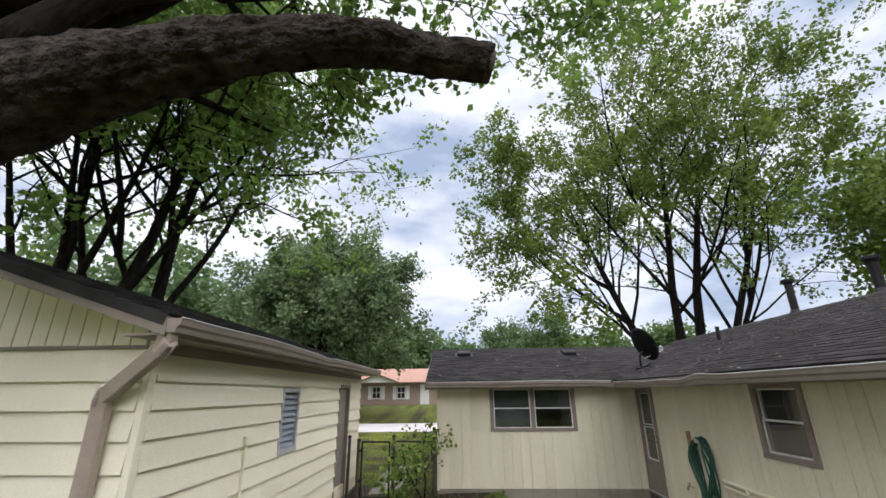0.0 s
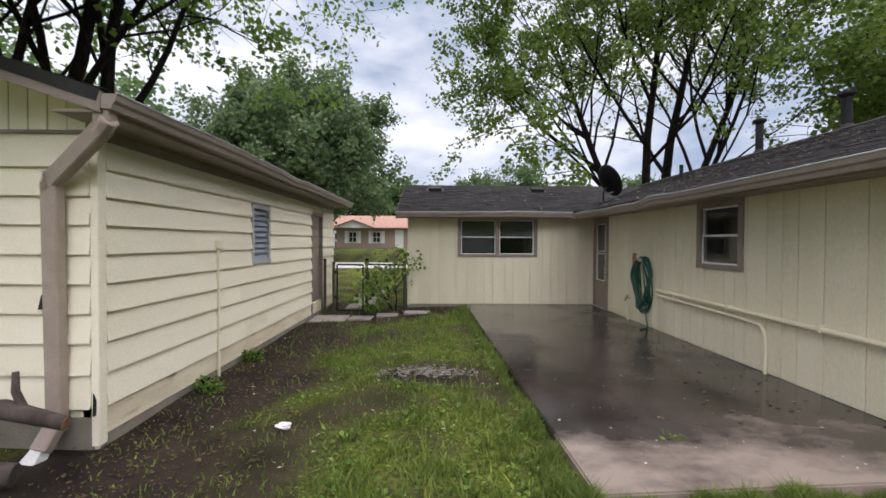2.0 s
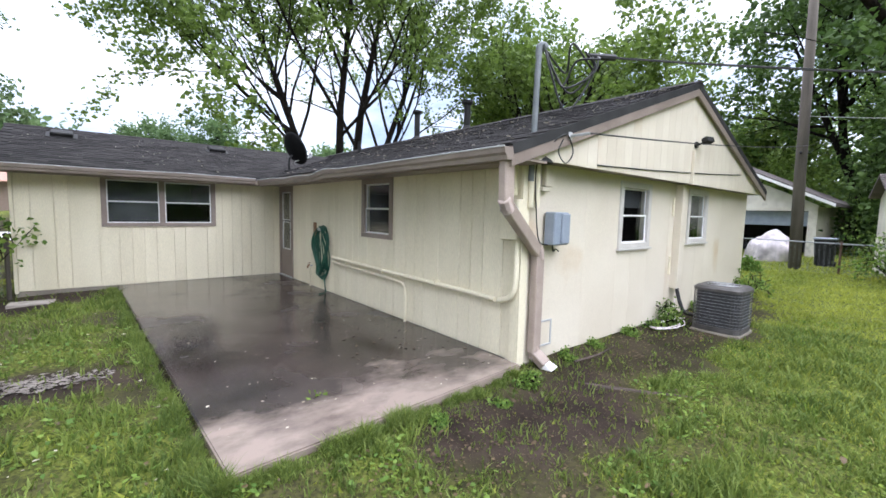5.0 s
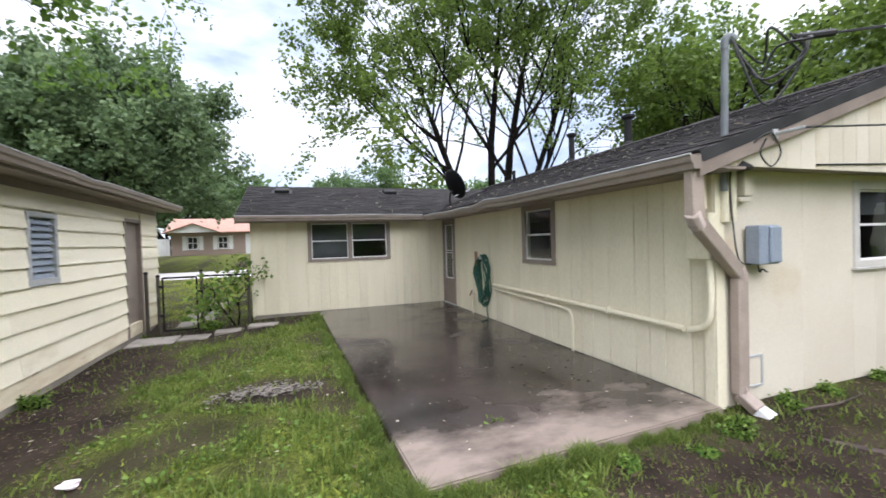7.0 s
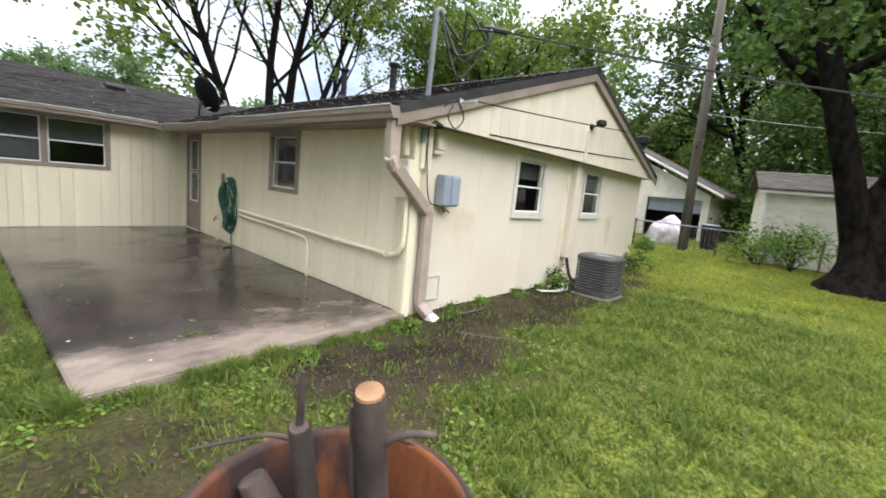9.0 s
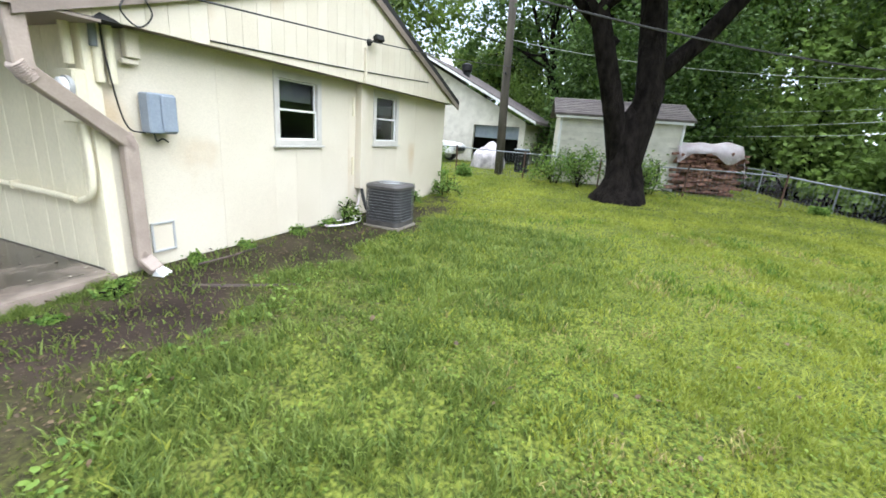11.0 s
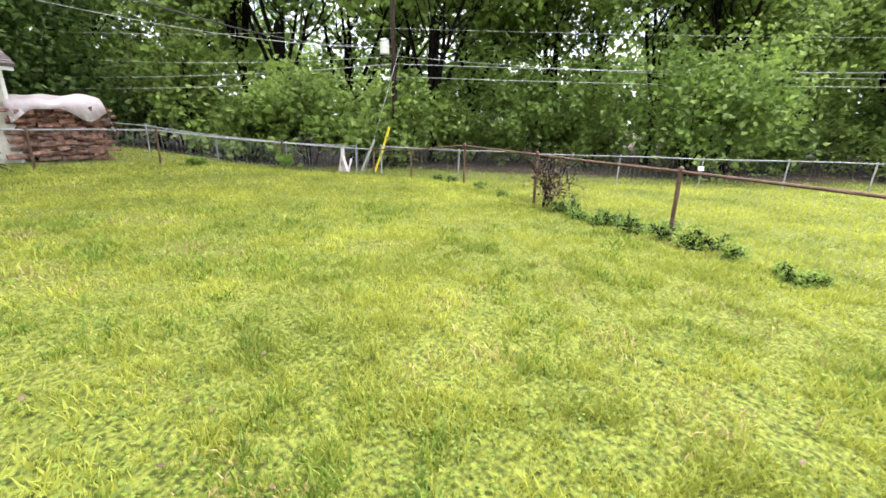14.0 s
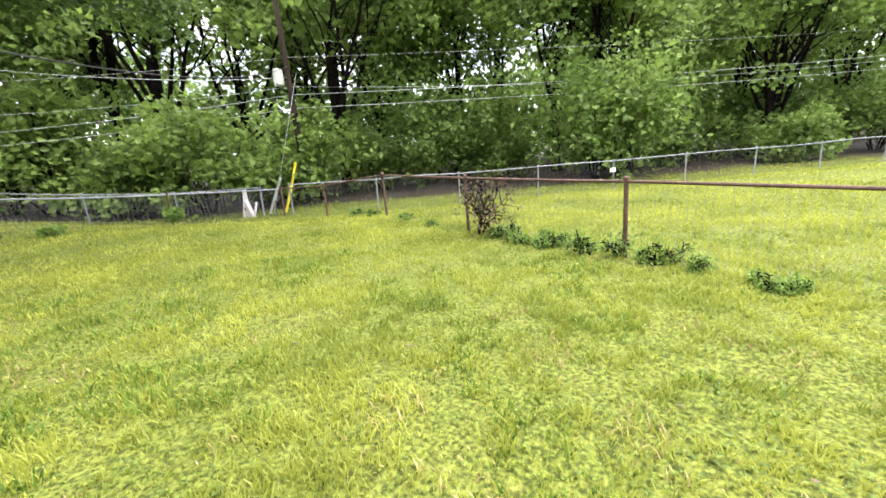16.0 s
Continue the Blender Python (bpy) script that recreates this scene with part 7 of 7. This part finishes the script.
def rosettes(name, n, args, size, material, label, low=0.004, flat=0.75):
    """Small flat leaves lying on or just over the ground."""
    x, y, r = scatter(n, *args)
    ok = ~blocked(x, y) & ((turf(x, y) > 0.3 + 0.4 * gr.random(n)) | (material is DRYLEAF))
    x, y = x[ok], y[ok]
    keep = gr.random(len(x)) < 0.25 + 0.75 * (clumps(x * 0.5 + 9, y * 0.5) > 0.55)
    x, y = x[keep], y[keep]
    n = len(x)
    c = np.stack([x, y, gz(x, y) + low + 0.05 * gr.random(n) * (low < 0.02) * 0.8], 1)
    a = gr.random(n) * 2 * np.pi
    ax = np.stack([np.cos(a), np.sin(a), gr.normal(0.15, 0.25, n)], 1)
    sd = np.stack([-np.sin(a), np.cos(a), gr.normal(0, 1 - flat, n)], 1)
    s = (size * (0.5 + gr.random(n)))[:, None]
    up = np.array([0, 0, 0.12])
    v = np.stack([c, c + s * (0.35 * ax + 0.35 * sd + up), c + s * (0.8 * ax + 0.3 * sd + up), c + s * ax, c + s * (0.8 * ax - 0.3 * sd + up), c + s * (0.35 * ax - 0.35 * sd + up)], 1).reshape(-1, 3)
    i = np.arange(n)[:, None] * 6
    f = np.concatenate([i + [0, 1, 5], i + [1, 2, 5], i + [2, 4, 5], i + [2, 3, 4]])
    return tagged(quads(name, v, f, material), label, "weeds", kind="stuff")


CLOVER = leaf_mat("clover_leaf", (0.045, 0.085, 0.010), (0.20, 0.275, 0.036), 0.4)
rosettes("clover", 56000, (2.6, -1.6, 30, 215, 0.7, 8, 1.1), 0.019, CLOVER, "clover and broad-leaved weeds in the lawn")
rosettes("clover", 22000, (0.4, 0.8, -42, 100, 1.0, 8, 1.0), 0.024, CLOVER, "clover and broad-leaved weeds in thin turf")
rosettes("broad_weeds", 15000, (0.4, 0.8, -42, 75, 1.0, 8, 1.0), 0.036, WEED, "broad-leaved weeds among the thin grass")
rosettes("leaf_litter", 2600, (0.4, 0.8, -50, 75, 0.8, 10, 1.0), 0.03, DRYLEAF, "dry fallen leaves and bits on the soil", low=0.012)
rosettes("leaf_litter", 320, (2.6, -1.6, 30, 215, 0.8, 11, 1.0), 0.035, DRYLEAF, "dry fallen leaves scattered on the lawn", low=0.045)


def bits(name, n, area, z, size, material, label, seed):
    """Fallen leaves and seeds on a flat surface, each slightly curled."""
    g = np.random.default_rng(seed)
    x, y = area[0] + (area[2] - area[0]) * g.random(n), area[1] + (area[3] - area[1]) * g.random(n)
    c = np.stack([x, y, z(x, y) + 0.004], 1)
    a = g.random(n) * 2 * np.pi
    ax, sd = np.stack([np.cos(a), np.sin(a), 0.1 * g.random(n)], 1), np.stack([-np.sin(a), np.cos(a), 0.3 * g.random(n)], 1)
    s = (size * (0.35 + g.random(n) ** 3 * 1.6))[:, None]
    v = np.stack([c, c + s * (0.5 * ax + 0.35 * sd), c + s * ax, c + s * (0.5 * ax - 0.35 * sd) + np.array([0, 0, 0.004])], 1).reshape(-1, 3)
    i = np.arange(n)[:, None] * 4
    return tagged(quads(name, v, np.concatenate([i + [0, 1, 2], i + [0, 2, 3]]), material), label, "leaf litter", kind="stuff")


PALEBIT = leaf_mat("pale_seed", (0.22, 0.19, 0.13), (0.60, 0.55, 0.44), 0.1)
PALEGRIT = leaf_mat("pale_grit", (0.09, 0.078, 0.066), (0.25, 0.22, 0.19), 0.02)
bits("patio_litter", 380, (1.1, 3.6, 3.85, 10.9), lambda x, y: 0 * x, 0.022, PALEBIT, "pale seeds and leaf bits scattered on the patio", 61)
bits("patio_litter", 480, (2.6, 4.2, 3.88, 10.9), lambda x, y: 0 * x, 0.03, DRYLEAF, "brown leaf bits gathered by the wall", 62)
bits("roof_litter", 420, (EX + 0.05, 3.35, RIDGE_X - 0.3, 10.4), lambda x, y: EAVE + SL * (x - EX) + 0.018, 0.05, PALEBIT, "pale seeds and twigs on the roof", 63)
bits("roof_litter", 120, (-0.7, 10.7, 3.4, 13.0), lambda x, y: EAVE + 0.02 + SL * (y - 10.55) + 0.018, 0.05, PALEBIT, "pale seeds on the wing roof", 64)
bits("soil_litter", 320, (-2.6, 3.0, 1.0, 10.6), lambda x, y: gz(x, y) + 0.01, 0.03, PALEBIT, "pale bits and chips lying on the soil", 65)
bits("soil_litter", 5200, (1.5, 1.7, 5.4, 3.5), lambda x, y: gz(x, y) + 0.012, 0.016, DRYLEAF, "dry leaves on the bare soil by the patio", 66)
bits("soil_litter", 4200, (-2.65, 3.0, -1.2, 10.6), lambda x, y: gz(x, y) + 0.012, 0.026, DRYLEAF, "dark leaf bits along the garage wall", 67)
bits("soil_litter", 900, (5.0, 2.6, 11.0, 3.55), lambda x, y: gz(x, y) + 0.012, 0.03, DRYLEAF, "dry leaves at the foot of the end wall", 68)
for seed, area in ((69, (-0.62, 5.78, 0.05, 6.08)), (70, (-0.05, 5.72, 0.58, 5.98)), (71, (-0.35, 5.62, 0.3, 6.2))):
    bits("gravel", 260, area, lambda x, y: gz(x, y) + 0.012, 0.04, PALEGRIT, "pale grit showing in a worn spot of the lawn", seed)
# crumpled paper, twig with green leaf on the slab
pp = bmesh.new()
bmesh.ops.create_icosphere(pp, subdivisions=4, radius=0.065)
for v in pp.verts:
    k = noise.noise(v.co * 22) * 0.7
    v.co = Vector((v.co.x * (1 + k), v.co.y * 0.7 * (1 + k), v.co.z * 0.25 * (1 + 2 * k) + 0.02))
ppo = tagged(part("paper_scrap", pp, TARP), "crumpled pale paper scrap on the bare soil", "litter")
ppo.location = (-1.22, 4.55, float(gz(-1.22, 4.55)) + 0.02)
tw = thing("twig", (1.85, 4.0, 0.004), "small fallen twig with green leaves on the patio", "twig")
part("stem", tube(bmesh.new(), curve_pts([(0, 0, 0.01), (0.12, 0.03, 0.03), (0.22, -0.02, 0.012), (0.3, 0.08, 0.04)], 4), 0.005, 5), LOGBARK, tw)
leaf_cloud(gr, "foliage", [Vector((0.05, 0.02, 0.03)), Vector((-0.03, -0.02, 0.02))], 4, 0.05, 0.03, WEED, tw)
tw2 = thing("twig", (4.5, 3.25, float(gz(4.5, 3.25)) + 0.03), "pale bare stick lying by the wall", "twig")
part("stem", tube(bmesh.new(), [(0, 0, 0.02), (0.4, -0.05, 0.03), (0.95, 0.02, 0.02)], [0.012, 0.01, 0.005], 6), LOGBARK, tw2)

# ---- shingles last ----
sr = np.random.default_rng(23)


def tab_mesh(w, c):
    me = bpy.data.meshes.new("shingle")
    t = 0.011
    v = [(0.004, 0, 0), (w - 0.004, 0, 0), (w - 0.004, c * 1.25, 0), (0.004, c * 1.25, 0), (0.004, 0, t), (w - 0.004, 0, t), (w - 0.004, c * 1.25, 0.003), (0.004, c * 1.25, 0.003)]
    me.from_pydata(v, [], [(0, 1, 5, 4), (1, 2, 6, 5), (3, 0, 4, 7), (4, 5, 6, 7)])
    me.materials.append(SHINGLE)
    return me


TAB = tab_mesh(0.305, 0.135)
SHINGLE_REST = mat("asphalt_shingle_far", (0.022, 0.021, 0.021), (0.05, 0.047, 0.046), 3, 0.9, 0.6, 220, 0.0, spec=0.1)
hn, hl = SHINGLE_REST.node_tree.nodes, SHINGLE_REST.node_tree.links
isl = hn.new("ShaderNodeNewGeometry")
for nd in [n for n in hn if n.bl_idname == "ShaderNodeMath" and n.operation == "MULTIPLY_ADD" and n.inputs[0].is_linked and n.inputs[0].links[0].from_node.bl_idname == "ShaderNodeObjectInfo"]:
    hl.new(isl.outputs["Random Per Island"], nd.inputs[0])
    nd.inputs[1].default_value, nd.inputs[2].default_value = 0.56, 0.72
for deck, o, along, up, nrm, n_along, n_up, near, tab, course in SHINGLE_JOBS:
    rest_v, rest_f, made = [], [], 0
    rows = int(n_up / course)
    base = Matrix((along, up, nrm)).transposed().to_4x4()
    if base.determinant() < 0:
        base = Matrix((-along, up, nrm)).transposed().to_4x4()
        flip = True
    else:
        flip = False
    for j in range(rows):
        off = (0.5 * (j % 2) + 0.08 * sr.random()) * tab
        for i in range(-1, int(n_along / tab) + 1):
            u = i * tab + off
            if u < -0.02 or u + tab > n_along + 0.03:
                continue
            p = o + along * (u + (tab if flip else 0)) + up * (j * course - 0.012) + nrm * (0.002 + 0.004 * sr.random())
            m = base.copy()
            m.translation = p
            m = m @ Matrix.Rotation(sr.normal(0, 0.012), 4, "Z") @ Matrix.Rotation(abs(sr.normal(0, 0.012)), 4, "X")
            if near(p) and made < 290:
                ob = new("shingle", TAB)
                ob.parent = deck
                ob.matrix_world = m
                made += 1
            else:
                k = len(rest_v)
                rest_v += [tuple(m @ v.co) for v in TAB.vertices]
                rest_f += [tuple(k + q for q in pg2.vertices) for pg2 in TAB.polygons]
    so = quads("shingle_field", rest_v, rest_f, SHINGLE_REST, deck)
    so["kind"] = "stuff"
